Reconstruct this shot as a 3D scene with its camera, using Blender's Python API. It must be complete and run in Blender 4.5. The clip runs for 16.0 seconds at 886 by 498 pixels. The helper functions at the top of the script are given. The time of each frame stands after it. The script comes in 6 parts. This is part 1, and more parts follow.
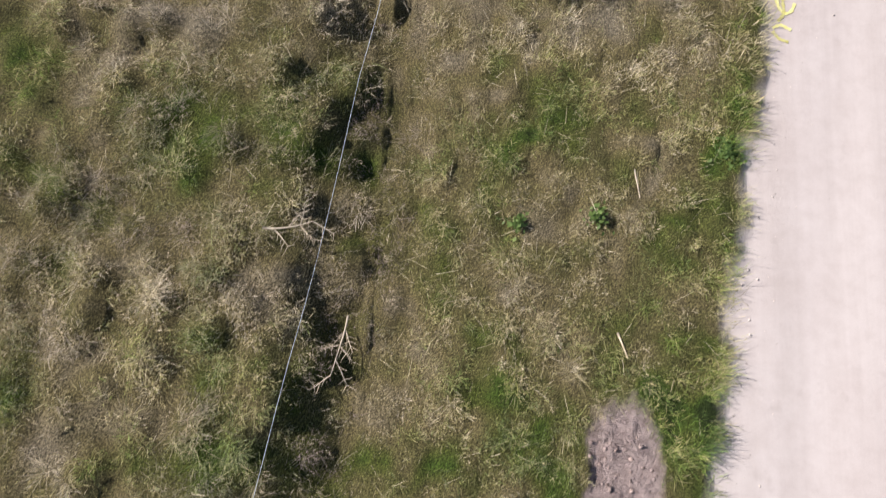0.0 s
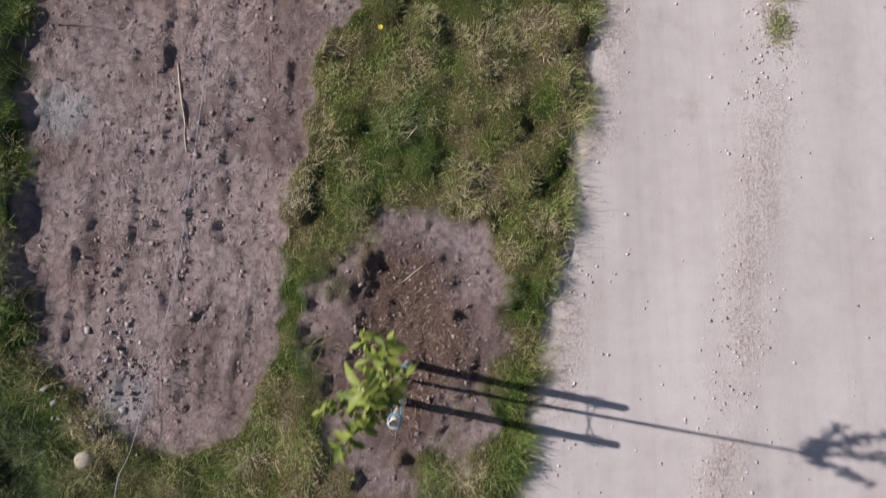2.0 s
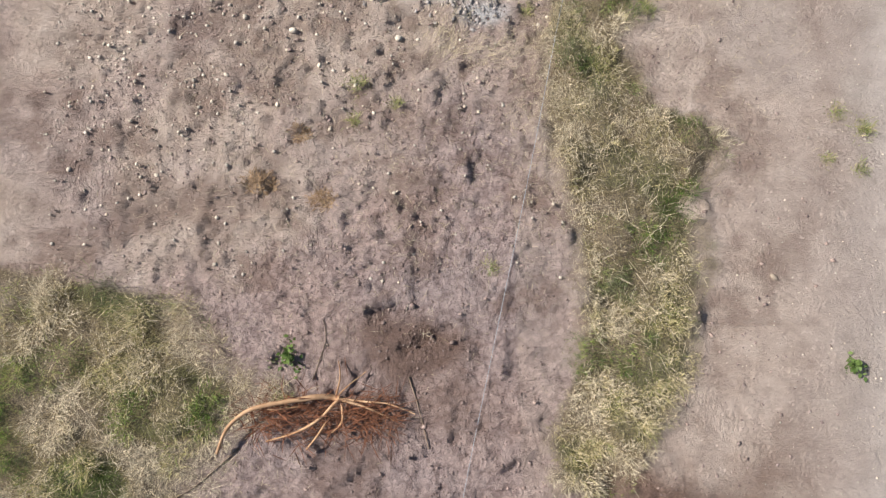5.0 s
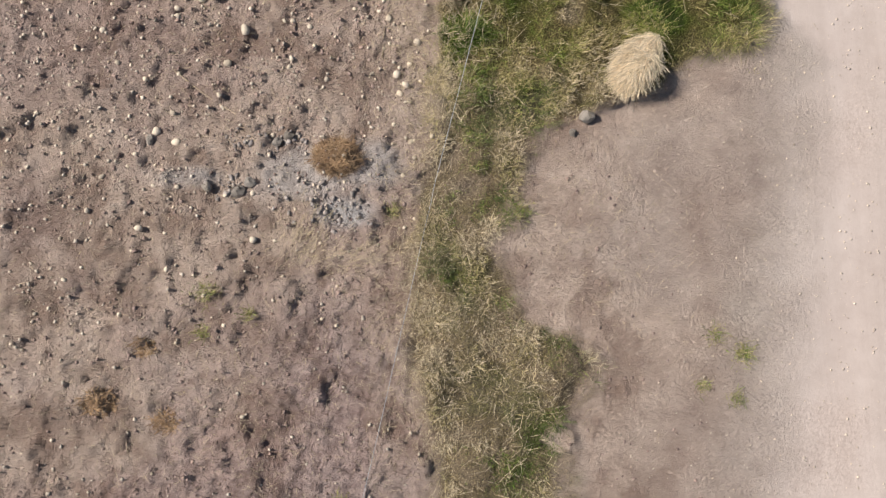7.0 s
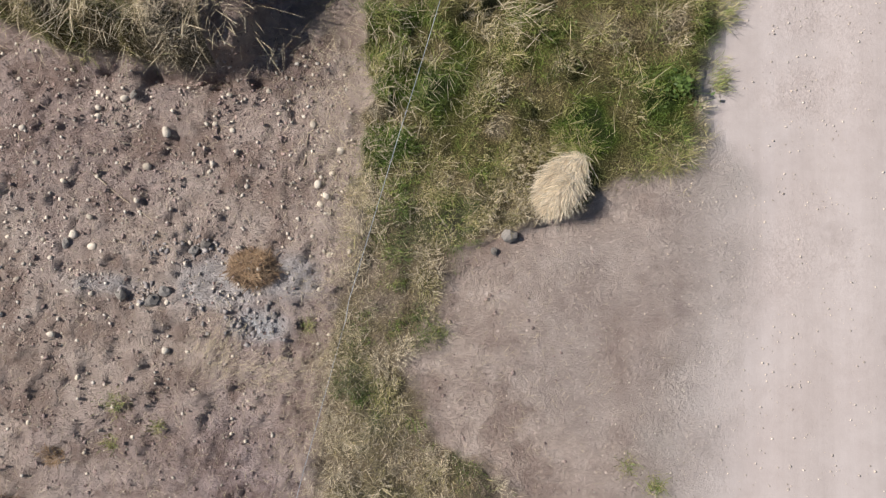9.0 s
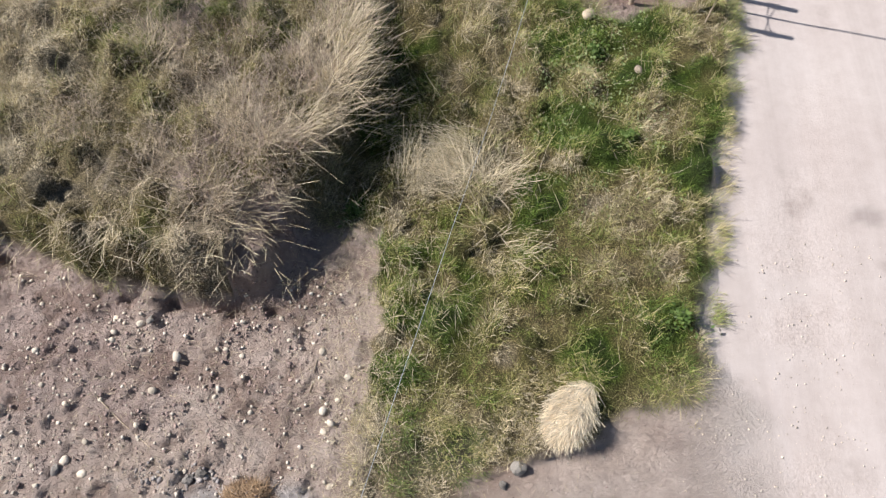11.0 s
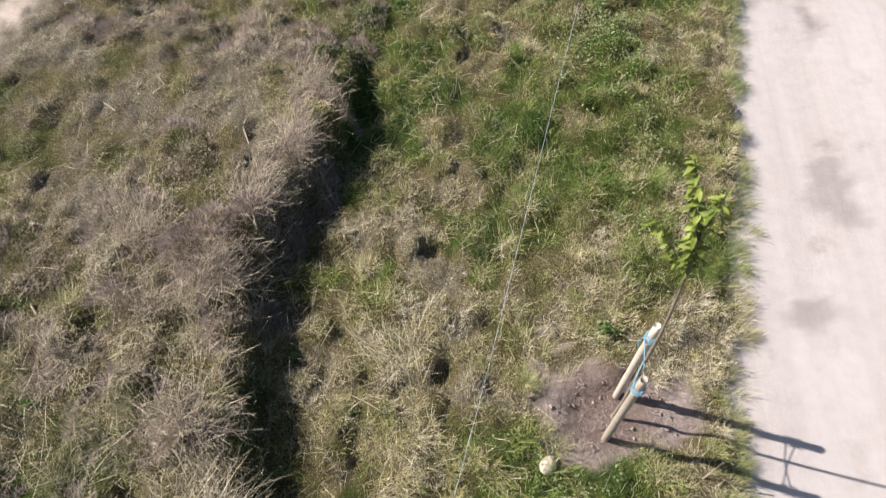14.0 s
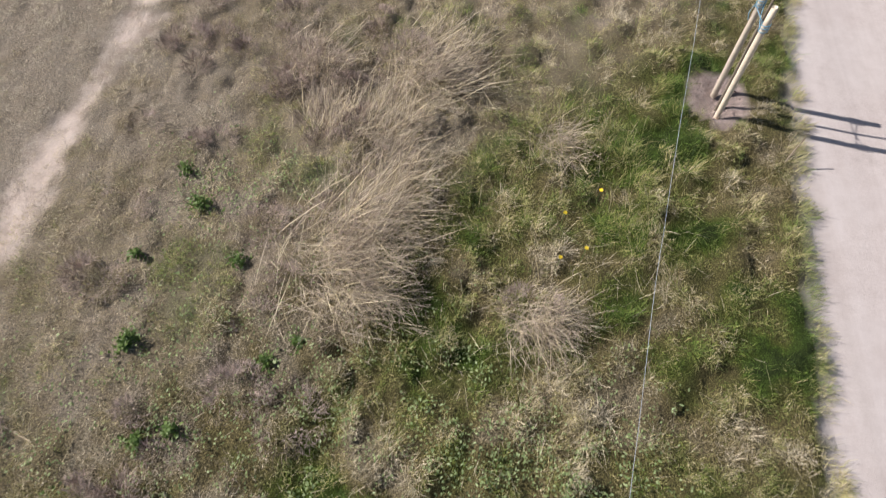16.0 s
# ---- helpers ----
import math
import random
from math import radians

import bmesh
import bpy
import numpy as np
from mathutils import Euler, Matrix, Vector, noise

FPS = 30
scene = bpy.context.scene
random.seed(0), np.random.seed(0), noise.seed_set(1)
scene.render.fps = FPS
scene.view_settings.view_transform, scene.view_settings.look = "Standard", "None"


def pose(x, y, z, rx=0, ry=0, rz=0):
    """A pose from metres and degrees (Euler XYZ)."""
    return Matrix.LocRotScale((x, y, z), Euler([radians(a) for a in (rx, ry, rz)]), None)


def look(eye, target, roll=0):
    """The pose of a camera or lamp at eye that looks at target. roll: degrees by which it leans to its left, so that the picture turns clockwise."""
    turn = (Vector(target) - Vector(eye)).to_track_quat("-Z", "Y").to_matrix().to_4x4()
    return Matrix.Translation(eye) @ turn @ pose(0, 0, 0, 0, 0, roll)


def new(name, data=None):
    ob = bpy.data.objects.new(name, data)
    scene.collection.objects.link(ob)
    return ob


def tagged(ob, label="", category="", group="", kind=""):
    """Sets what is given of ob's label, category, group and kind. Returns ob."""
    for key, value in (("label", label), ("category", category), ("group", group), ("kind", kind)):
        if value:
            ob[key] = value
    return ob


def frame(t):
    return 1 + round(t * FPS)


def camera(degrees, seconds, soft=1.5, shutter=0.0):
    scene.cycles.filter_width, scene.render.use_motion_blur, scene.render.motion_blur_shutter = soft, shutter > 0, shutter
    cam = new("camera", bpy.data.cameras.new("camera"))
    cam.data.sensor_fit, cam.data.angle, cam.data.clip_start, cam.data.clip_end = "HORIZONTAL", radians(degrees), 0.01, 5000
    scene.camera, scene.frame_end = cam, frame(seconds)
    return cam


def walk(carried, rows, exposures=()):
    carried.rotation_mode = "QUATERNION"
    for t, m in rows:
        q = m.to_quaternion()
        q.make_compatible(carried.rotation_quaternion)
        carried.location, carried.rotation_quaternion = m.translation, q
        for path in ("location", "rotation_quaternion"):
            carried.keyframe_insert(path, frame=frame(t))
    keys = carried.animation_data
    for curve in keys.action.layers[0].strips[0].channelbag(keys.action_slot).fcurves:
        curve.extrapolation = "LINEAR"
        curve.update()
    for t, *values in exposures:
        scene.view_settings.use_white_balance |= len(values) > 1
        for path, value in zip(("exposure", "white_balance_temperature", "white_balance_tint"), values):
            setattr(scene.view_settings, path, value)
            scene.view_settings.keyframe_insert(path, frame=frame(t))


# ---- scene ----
cam = camera(64.88, 16.0, 1.25, 0.08)
PATH = [
    (0.0, -0.970, 4.444, 5.753, 11.54, -0.04, 3.63),
    (0.3, -0.522, 5.939, 5.828, 10.54, -0.05, 4.00),
    (0.5, -0.218, 6.935, 5.851, 10.08, -0.07, 3.96),
    (0.8, 0.242, 8.383, 5.843, 9.75, -0.21, 3.63),
    (1.0, 0.585, 9.360, 5.847, 9.45, -0.12, 3.47),
    (1.3, 0.975, 10.801, 5.851, 8.45, -0.66, 0.90),
    (1.5, 1.172, 11.831, 5.844, 8.30, -1.15, -0.32),
    (1.7, 1.416, 12.822, 5.813, 7.94, -1.63, -1.05),
    (2.0, 1.841, 14.465, 5.770, 7.08, -1.01, -0.88),
    (2.3, 2.212, 16.238, 5.886, 6.57, 0.20, 0.18),
    (2.5, 2.373, 17.161, 5.964, 5.42, 0.88, 0.55),
    (3.0, 2.314, 19.332, 5.837, 8.93, 1.32, -0.35),
    (3.5, 2.041, 21.784, 5.842, 9.23, 0.47, -0.63),
    (3.8, 1.944, 23.220, 5.859, 9.27, 0.57, -0.32),
    (4.0, 1.868, 24.147, 5.849, 9.68, 0.63, -0.40),
    (4.3, 1.736, 25.256, 5.906, 10.65, 0.78, -0.64),
    (4.5, 1.605, 25.803, 5.905, 10.89, 0.96, -0.74),
    (4.7, 1.494, 26.165, 5.908, 10.94, 1.17, -0.75),
    (6.8, 2.250, 28.464, 5.855, 7.47, -0.32, -0.39),
    (7.0, 2.607, 28.857, 5.860, 6.98, -0.13, -0.05),
    (7.5, 3.287, 29.743, 5.871, 6.45, 0.23, 0.06),
    (8.0, 3.431, 30.052, 5.873, 3.97, 0.61, 0.40),
    (8.2, 3.425, 30.095, 5.874, 2.26, 0.62, 0.87),
    (10.3, 3.291, 29.896, 5.922, 17.93, -0.22, 2.63),
    (10.5, 3.298, 29.876, 5.912, 20.22, -0.09, 2.75),
    (11.0, 3.306, 29.873, 5.902, 25.37, 0.13, 2.84),
    (11.5, 3.316, 29.836, 5.882, 29.80, 0.19, 2.93),
    (12.0, 3.335, 29.849, 5.863, 29.91, 0.20, 2.96),
    (12.5, 3.527, 30.235, 5.878, 29.80, 0.19, 3.00),
    (12.8, 3.659, 30.695, 5.901, 29.59, 0.13, 2.95),
    (13.0, 3.721, 31.112, 5.914, 29.54, 0.14, 2.96),
    (13.3, 3.773, 31.876, 5.918, 29.45, 0.06, 3.06),
    (13.5, 3.794, 32.461, 5.952, 29.22, 0.08, 3.01),
    (14.0, 3.828, 34.152, 5.981, 29.96, 0.11, 3.23),
    (14.5, 3.673, 35.938, 6.046, 29.47, -0.45, 3.17),
    (15.0, 3.568, 37.763, 6.045, 29.61, -0.61, 3.12),
    (15.5, 3.642, 39.753, 6.052, 29.24, -0.48, 3.24),
    (16.0, 4.067, 41.897, 6.002, 28.71, 0.23, 3.40),
]
walk(cam, [(t, pose(*p)) for t, *p in PATH], [(0, 0.5, 6500, 13), (0.5, 0.42, 6350, 14), (1, 0.3, 6350, 13), (2, -0.06, 6250, 13), (2.5, -0.08, 6350, 13), (3, 0.0, 6450, 11), (3.5, 0.26, 6500, 9), (4, 0.44, 6500, 8), (4.7, 0.48, 6650, 9),
                                                       (7, 0.16, 7200, 12), (8, 0.06, 6900, 11), (10.5, 0.33, 6550, 11), (11.5, 0.52, 6500, 10), (13, 0.52, 6500, 10), (14.3, 0.6, 6500, 10), (15.2, 0.44, 6500, 11), (16, 0.24, 6500, 12)])
# end path

# ---- light ----
world = bpy.data.worlds.new("sky")
scene.world = world
world.use_nodes = True
sky = world.node_tree.nodes.new("ShaderNodeTexSky")
sky.sky_type, sky.sun_disc = "NISHITA", False
SUN = Vector((1.73, -0.38, -1.5)).normalized()          # the way the light travels
sky.sun_elevation = math.asin(-SUN.z)
sky.sun_rotation = math.atan2(-SUN.x, -SUN.y)
world.node_tree.links.new(sky.outputs[0], world.node_tree.nodes["Background"].inputs[0])
world.node_tree.nodes["Background"].inputs[1].default_value = 0.062
sun = new("sun", bpy.data.lights.new("sun", "SUN"))
sun.data.energy, sun.data.angle, sun.data.color = 4.8, radians(0.55), (1.0, 0.965, 0.915)
sun.matrix_world = look(-SUN * 30, (0, 0, 0))


# ---- plan ----
def line(*pairs):
    """A broken line through (y, x) pairs, as a function of y."""
    ys, xs = np.array(pairs, float).T
    return lambda y: np.interp(y, ys, xs)


road_edge = line((-300, -38), (3.5, 1.19), (5.2, 1.36), (7.4, 1.66), (9, 1.9), (10.3, 2.12), (11.8, 2.33), (13.2, 2.58), (14.1, 2.79), (15.1, 3.0),
                 (16.5, 3.24), (17.8, 3.47), (18.9, 3.61), (20.5, 3.9), (21.5, 4.17), (22.5, 4.25), (23.9, 4.56), (26.9, 4.9), (28.6, 5.17), (30, 5.34),
                 (31.4, 5.53), (32.6, 5.71), (33.4, 5.85), (35, 6.12), (36.9, 6.46), (38.6, 6.7), (40.2, 6.9), (41.7, 7.08), (43.8, 7.28), (45.7, 7.44), (48.9, 7.84), (300, 46))
soil_left = line((13.55, -0.3), (13.85, -0.81), (14.4, -1.38), (15.2, -1.5), (18, -1.5), (18.7, -1.37), (19.1, -1.37), (20, -1.16), (21, -1.5), (21.6, -1.25),
                 (22.6, -0.88), (23.3, -0.88), (23.9, -0.33), (24.5, -0.3), (25.1, -0.05), (25.5, -0.5), (25.9, -0.4), (26.5, 0.05), (26.85, -0.45), (27.3, -0.8), (27.6, -2.2), (28.2, -9))
soil_right = line((13.55, -0.25), (13.7, 0.19), (14.2, 0.5), (15, 0.62), (15.9, 0.71), (16.8, 0.86), (17.25, 1.2), (17.7, 1.5), (18, 1.96), (18.6, 2.2), (19, 2.12),
                  (19.7, 1.97), (20, 2.07), (21, 2.24), (21.9, 2.39), (23.5, 2.29), (24.2, 2.4), (25.5, 2.2), (26.1, 2.18), (26.8, 2.45), (27.2, 2.5), (28, 2.45),
                  (28.7, 2.24), (30, 2.28), (30.5, 2.5), (31.1, 2.57), (32.6, 2.5))
strip_right = line((22.9, 4.3), (23.06, 3.97), (23.2, 3.75), (23.6, 3.15), (24.3, 2.84), (24.62, 2.6), (24.7, 2.0), (25.45, 2.0), (25.52, 2.55), (25.7, 2.98), (26.05, 3.18), (26.5, 3.46),
                   (27.4, 3.66), (28.1, 3.63), (28.65, 4.02), (29, 3.45), (29.6, 3.1), (29.9, 3.26), (30.3, 3.4), (30.6, 3.5), (30.85, 4.2), (30.95, 4.6), (31.2, 4.8), (31.45, 5.5), (31.6, 5.7))
bank_edge = line((32.0, 1.5), (32.9, 1.9), (33.65, 2.2), (34.65, 2.45), (35.3, 2.15), (36, 2.0), (37, 1.85), (37.7, 2.0), (38.3, 2.28), (38.9, 2.5), (39.9, 2.5), (42, 2.7), (48, 3.2))
bank_rise = line((31, 0.26), (33, 0.4), (34, 0.46), (37, 0.42), (39.2, 0.38), (41, 0.3), (43.5, 0.2), (60, 0.0))
bank_front = line((-9, 32.9), (-1, 32.5), (0, 32.2), (0.6, 32.12), (1.3, 32.06), (9, 32.06))     # y over x
foot_path = line((36, -2.3), (41, -1.4), (43.1, -0.92), (45, -0.5), (46.9, -0.25), (48.1, 0.05), (60, 3.0))
BARE_SPOTS = [(2.72, 20.72, 0.4, 0.2), (2.86, 21.55, 0.24, 0.26), (2.5, 19.8, 0.2, 0.32), (4.75, 36.3, 0.3, 0.3)]
PITS = [(1.6, 14.45, 0.62, 1.0), (3.2, 25.2, 0.75, 0.6), (5.15, 36.0, 0.62, 0.44), (6.75, 47.2, 0.3, 0.45), (0.5, 3.9, 0.3, 0.45)]


# wheel tracks and torn grooves in the bare soil: half width, depth, then the line
SOUTH_TRACKS = [(0.05, 0.05, (-0.33, 17.4), (-0.34, 16.0)), (0.05, 0.04, (-0.06, 16.4), (-0.13, 15.3), (-0.16, 14.8)), (0.05, 0.035, (-0.53, 16.0), (-0.59, 15.3)), (0.05, 0.035, (-0.89, 15.7), (-0.9, 14.8)),
                (0.05, 0.04, (0.26, 16.7), (0.14, 15.7), (0.13, 15.1)), (0.07, 0.05, (-0.19, 18.6), (-0.18, 18.2)), (0.05, 0.06, (-0.77, 19.1), (-0.73, 19.35), (-0.65, 19.7)), (0.06, 0.06, (0.02, 20.6), (-0.24, 20.2), (-0.56, 19.85)),
                (0.06, 0.06, (-0.1, 20.5), (-0.04, 20.9), (0.22, 21.2), (0.51, 21.66)), (0.05, 0.05, (0.85, 20.67), (1.02, 21.0)), (0.06, 0.05, (0.38, 21.95), (-0.11, 21.31), (-0.61, 20.78), (-1.1, 20.2)), (0.05, 0.03, (0.58, 18.2), (0.62, 19.3), (0.8, 20.4))]
NORTH_TRACKS = [(0.06, 0.04, (0.21, 24.02), (0.9, 24.43), (1.3, 24.64)), (0.06, 0.05, (0.12, 23.74), (0.61, 24.0), (1.1, 24.3), (1.9, 24.74)), (0.06, 0.055, (-0.34, 23.0), (0.23, 23.35), (0.62, 23.63), (1.05, 23.93), (1.6, 24.32)), (0.05, 0.05, (-0.61, 22.67), (0.14, 23.21)),
                (0.05, 0.04, (-0.32, 22.62), (0.34, 23.0)), (0.05, 0.04, (1.11, 23.7), (1.6, 24.05), (1.9, 24.31)), (0.05, 0.04, (-0.84, 23.27), (-0.27, 23.61)), (0.07, 0.045, (1.55, 22.65), (0.94, 22.18), (0.43, 21.62), (-0.06, 21.09))]
EDGE_TRACKS = [(0.05, 0.06, (2.24, 23.43), (2.15, 22.83), (2.1, 22.26), (2.07, 21.98)), (0.05, 0.05, (1.94, 23.23), (1.79, 23.0), (1.82, 22.6)), (0.06, 0.05, (1.62, 22.94), (1.65, 22.6), (1.69, 22.26)), (0.05, 0.04, (1.6, 21.98), (1.55, 21.61), (1.62, 21.34)),
               (0.04, 0.04, (1.32, 21.75), (1.3, 21.52)), (0.06, 0.05, (-0.76, 22.0), (-0.9, 21.6)), (0.05, 0.05, (0.65, 24.97), (0.93, 25.2), (1.5, 25.63)), (0.05, 0.05, (-0.21, 25.17), (0.25, 25.49)), (0.05, 0.04, (0.49, 25.66), (0.77, 25.9)),
               (0.06, 0.04, (0.8, 27.13), (1.3, 27.25)), (0.06, 0.04, (1.0, 26.78), (1.46, 27.0)), (0.05, 0.04, (1.95, 26.62), (2.25, 26.74)), (0.07, 0.06, (1.77, 24.41), (2.15, 24.61))]
TRACKS = SOUTH_TRACKS + NORTH_TRACKS + EDGE_TRACKS


def lattice(i, j, seed):
    h = (i.astype(np.int64) * 374761393 + j.astype(np.int64) * 668265263 + seed * 1274126177) & 0xFFFFFFFF
    h = ((h ^ (h >> 13)) * 1103515245) & 0xFFFFFFFF
    return ((h ^ (h >> 16)) & 0xFFFF) / 65535.0


def smooth(x, y, scale, seed):
    """Smooth noise of 0 to 1 with humps of that many metres."""
    x, y = np.asarray(x, float) / scale, np.asarray(y, float) / scale
    i, j = np.floor(x), np.floor(y)
    u, v = x - i, y - j
    u, v = u * u * (3 - 2 * u), v * v * (3 - 2 * v)
    a, b, c, d = lattice(i, j, seed), lattice(i + 1, j, seed), lattice(i, j + 1, seed), lattice(i + 1, j + 1, seed)
    return (a * (1 - u) + b * u) * (1 - v) + (c * (1 - u) + d * u) * v


def fbm(x, y, scale, seed, octaves=3):
    total, weight = 0, 0
    for k in range(octaves):
        total = total + smooth(x, y, scale / 2 ** k, seed + k) * 0.55 ** k
        weight += 0.55 ** k
    return total / weight


def ramp(v, a, b):
    t = np.clip((np.asarray(v, float) - a) / (b - a), 0, 1)
    return t * t * (3 - 2 * t)


def clumps(x, y, cell, seed):
    """The nearest of many scattered tussocks: how far its middle is (in cells), where it is, and three chance values of its own."""
    i, j = np.floor(x / cell), np.floor(y / cell)
    best = [np.full(np.shape(x), 9.0)] + [np.zeros(np.shape(x)) for _ in range(4)]
    for di in (-1, 0, 1):
        for dj in (-1, 0, 1):
            a, b = i + di, j + dj
            px, py = a + 0.1 + 0.8 * lattice(a, b, seed), b + 0.1 + 0.8 * lattice(a, b, seed + 1)
            d = np.hypot(x / cell - px, y / cell - py)
            near = d < best[0]
            best = [np.where(near, new_, old) for new_, old in zip((d, px * cell, py * cell, a, b), best)]
    d, px, py, a, b = best
    return d, px, py, lattice(a, b, seed + 2), lattice(a, b, seed + 3), lattice(a, b, seed + 4)


def pit_mask(x, y):
    m = np.zeros(np.shape(x))
    wob = (fbm(x, y, 0.45, 71, 4) - 0.5) * 1.7
    for px, py, rx, ry in PITS:
        m = np.maximum(m, 1 - ramp(np.hypot((x - px) / rx, (y - py) / ry) + wob, 0.8, 1.1))
    return m


def bare_at(x, y):
    """Worn spots of gravelly earth in the verge."""
    m = np.zeros(np.shape(x))
    wob = (fbm(x, y, 0.4, 73, 4) - 0.5) * 3.2
    for px, py, rx, ry in BARE_SPOTS:
        m = np.maximum(m, 1 - ramp(np.hypot((x - px) / rx, (y - py) / ry) + wob, 0.5, 1.2))
    return m


def grooves_at(x, y):
    """How deep the tracks are pressed in, with the earth thrown up beside them."""
    z = np.zeros(np.shape(x))
    near = (y > 14) & (y < 27.6) & (x > -1.5) & (x < 2.6)
    px, py = x[near], y[near]
    wob = (fbm(px, py, 0.3, 81, 3) - 0.5) * 0.04
    torn = ramp(fbm(px, py, 0.5, 85, 2), 0.28, 0.55)
    sunk = np.zeros(len(px))
    for wide, deep, *pts in TRACKS:
        best = np.full(len(px), 9.0)
        for (ax, ay), (bx, by) in zip(pts, pts[1:]):
            dx, dy = bx - ax, by - ay
            u = np.clip(((px - ax) * dx + (py - ay) * dy) / (dx * dx + dy * dy), 0, 1)
            best = np.minimum(best, np.hypot(px - ax - u * dx, py - ay - u * dy))
        d = np.abs(best + wob) / wide
        sunk = sunk + (0.4 + 0.25 * ramp(py, 20.5, 22)) * deep * (0.6 + 0.4 * torn) * (0.5 * np.exp(-((d - 1.9) / 0.7) ** 2) - np.exp(-d ** 2))
    z[near] = sunk
    return z


def fields(x, y):
    """Where the ground is road, bare soil, apron, footpath and raised bank, each 0 to 1."""
    wob = (fbm(x, y, 0.5, 11, 4) - 0.5)
    xe = x + wob * 0.2 + (fbm(x, y, 0.24, 13, 2) - 0.5) * 0.2
    open_side = ramp(y, 22.8, 23.6) * (1 - ramp(y, 31.2, 31.8))
    road = ramp(xe - road_edge(y) + 0.08 * (1 - open_side), -0.05 - 0.8 * open_side, 0.1 + 0.6 * open_side)
    road = road * (1 - ramp(xe - road_edge(y), 3.5, 3.7))
    xs = x + wob * 0.3 + (fbm(x, y, 0.16, 17, 2) - 0.5) * 0.22
    soil = ramp(xs - soil_left(y), -0.05, 0.05) * (1 - ramp(xs - soil_right(y), -0.05, 0.05)) * ramp(y, 13.5, 13.65) * (y < 27.6)
    stony = (1 - ramp(xs - soil_right(y), -0.05, 0.06)) * ramp(xs - soil_left(y), -0.1, 0.1) * ramp(x + 2 * wob, -5.5, -4.3) * (y >= 27.6) * (1 - ramp(y - bank_front(x) + wob * 0.2, -0.04, 0.04))
    gully = (x > 1.3) * (1 - ramp(xs - soil_right(y), -0.1, 0.06)) * (y >= 31.9) * (1 - ramp(y + wob * 0.5, 32.7, 33.0))
    soil = np.maximum(np.maximum(soil, stony), gully)
    apron = ramp(xs - strip_right(y), -0.14, 0.14) * (1 - ramp(x - road_edge(y), 3.4, 4.2)) * (y > 22.85) * (y < 31.62) * (1 - road)
    soil = np.maximum(soil, pit_mask(x, y) * (1 - road))
    path = (1 - ramp(np.abs(xs - foot_path(y)), 0.0, 0.5)) * ramp(y, 38, 40) * (0.3 + 0.55 * ramp(fbm(x, y, 0.5, 19, 3), 0.35, 0.6))
    bank = (1 - ramp(xs - bank_edge(y), -0.16, 0.04)) * ramp(y + wob * 0.25 - bank_front(x), -0.02, 0.16) * ramp(y, 31.7, 32.3) * (1 - ramp(y + wob * 1.5 - 0.5 * (2.4 - x), 38.8, 40.6))
    return road, soil, apron, path, bank


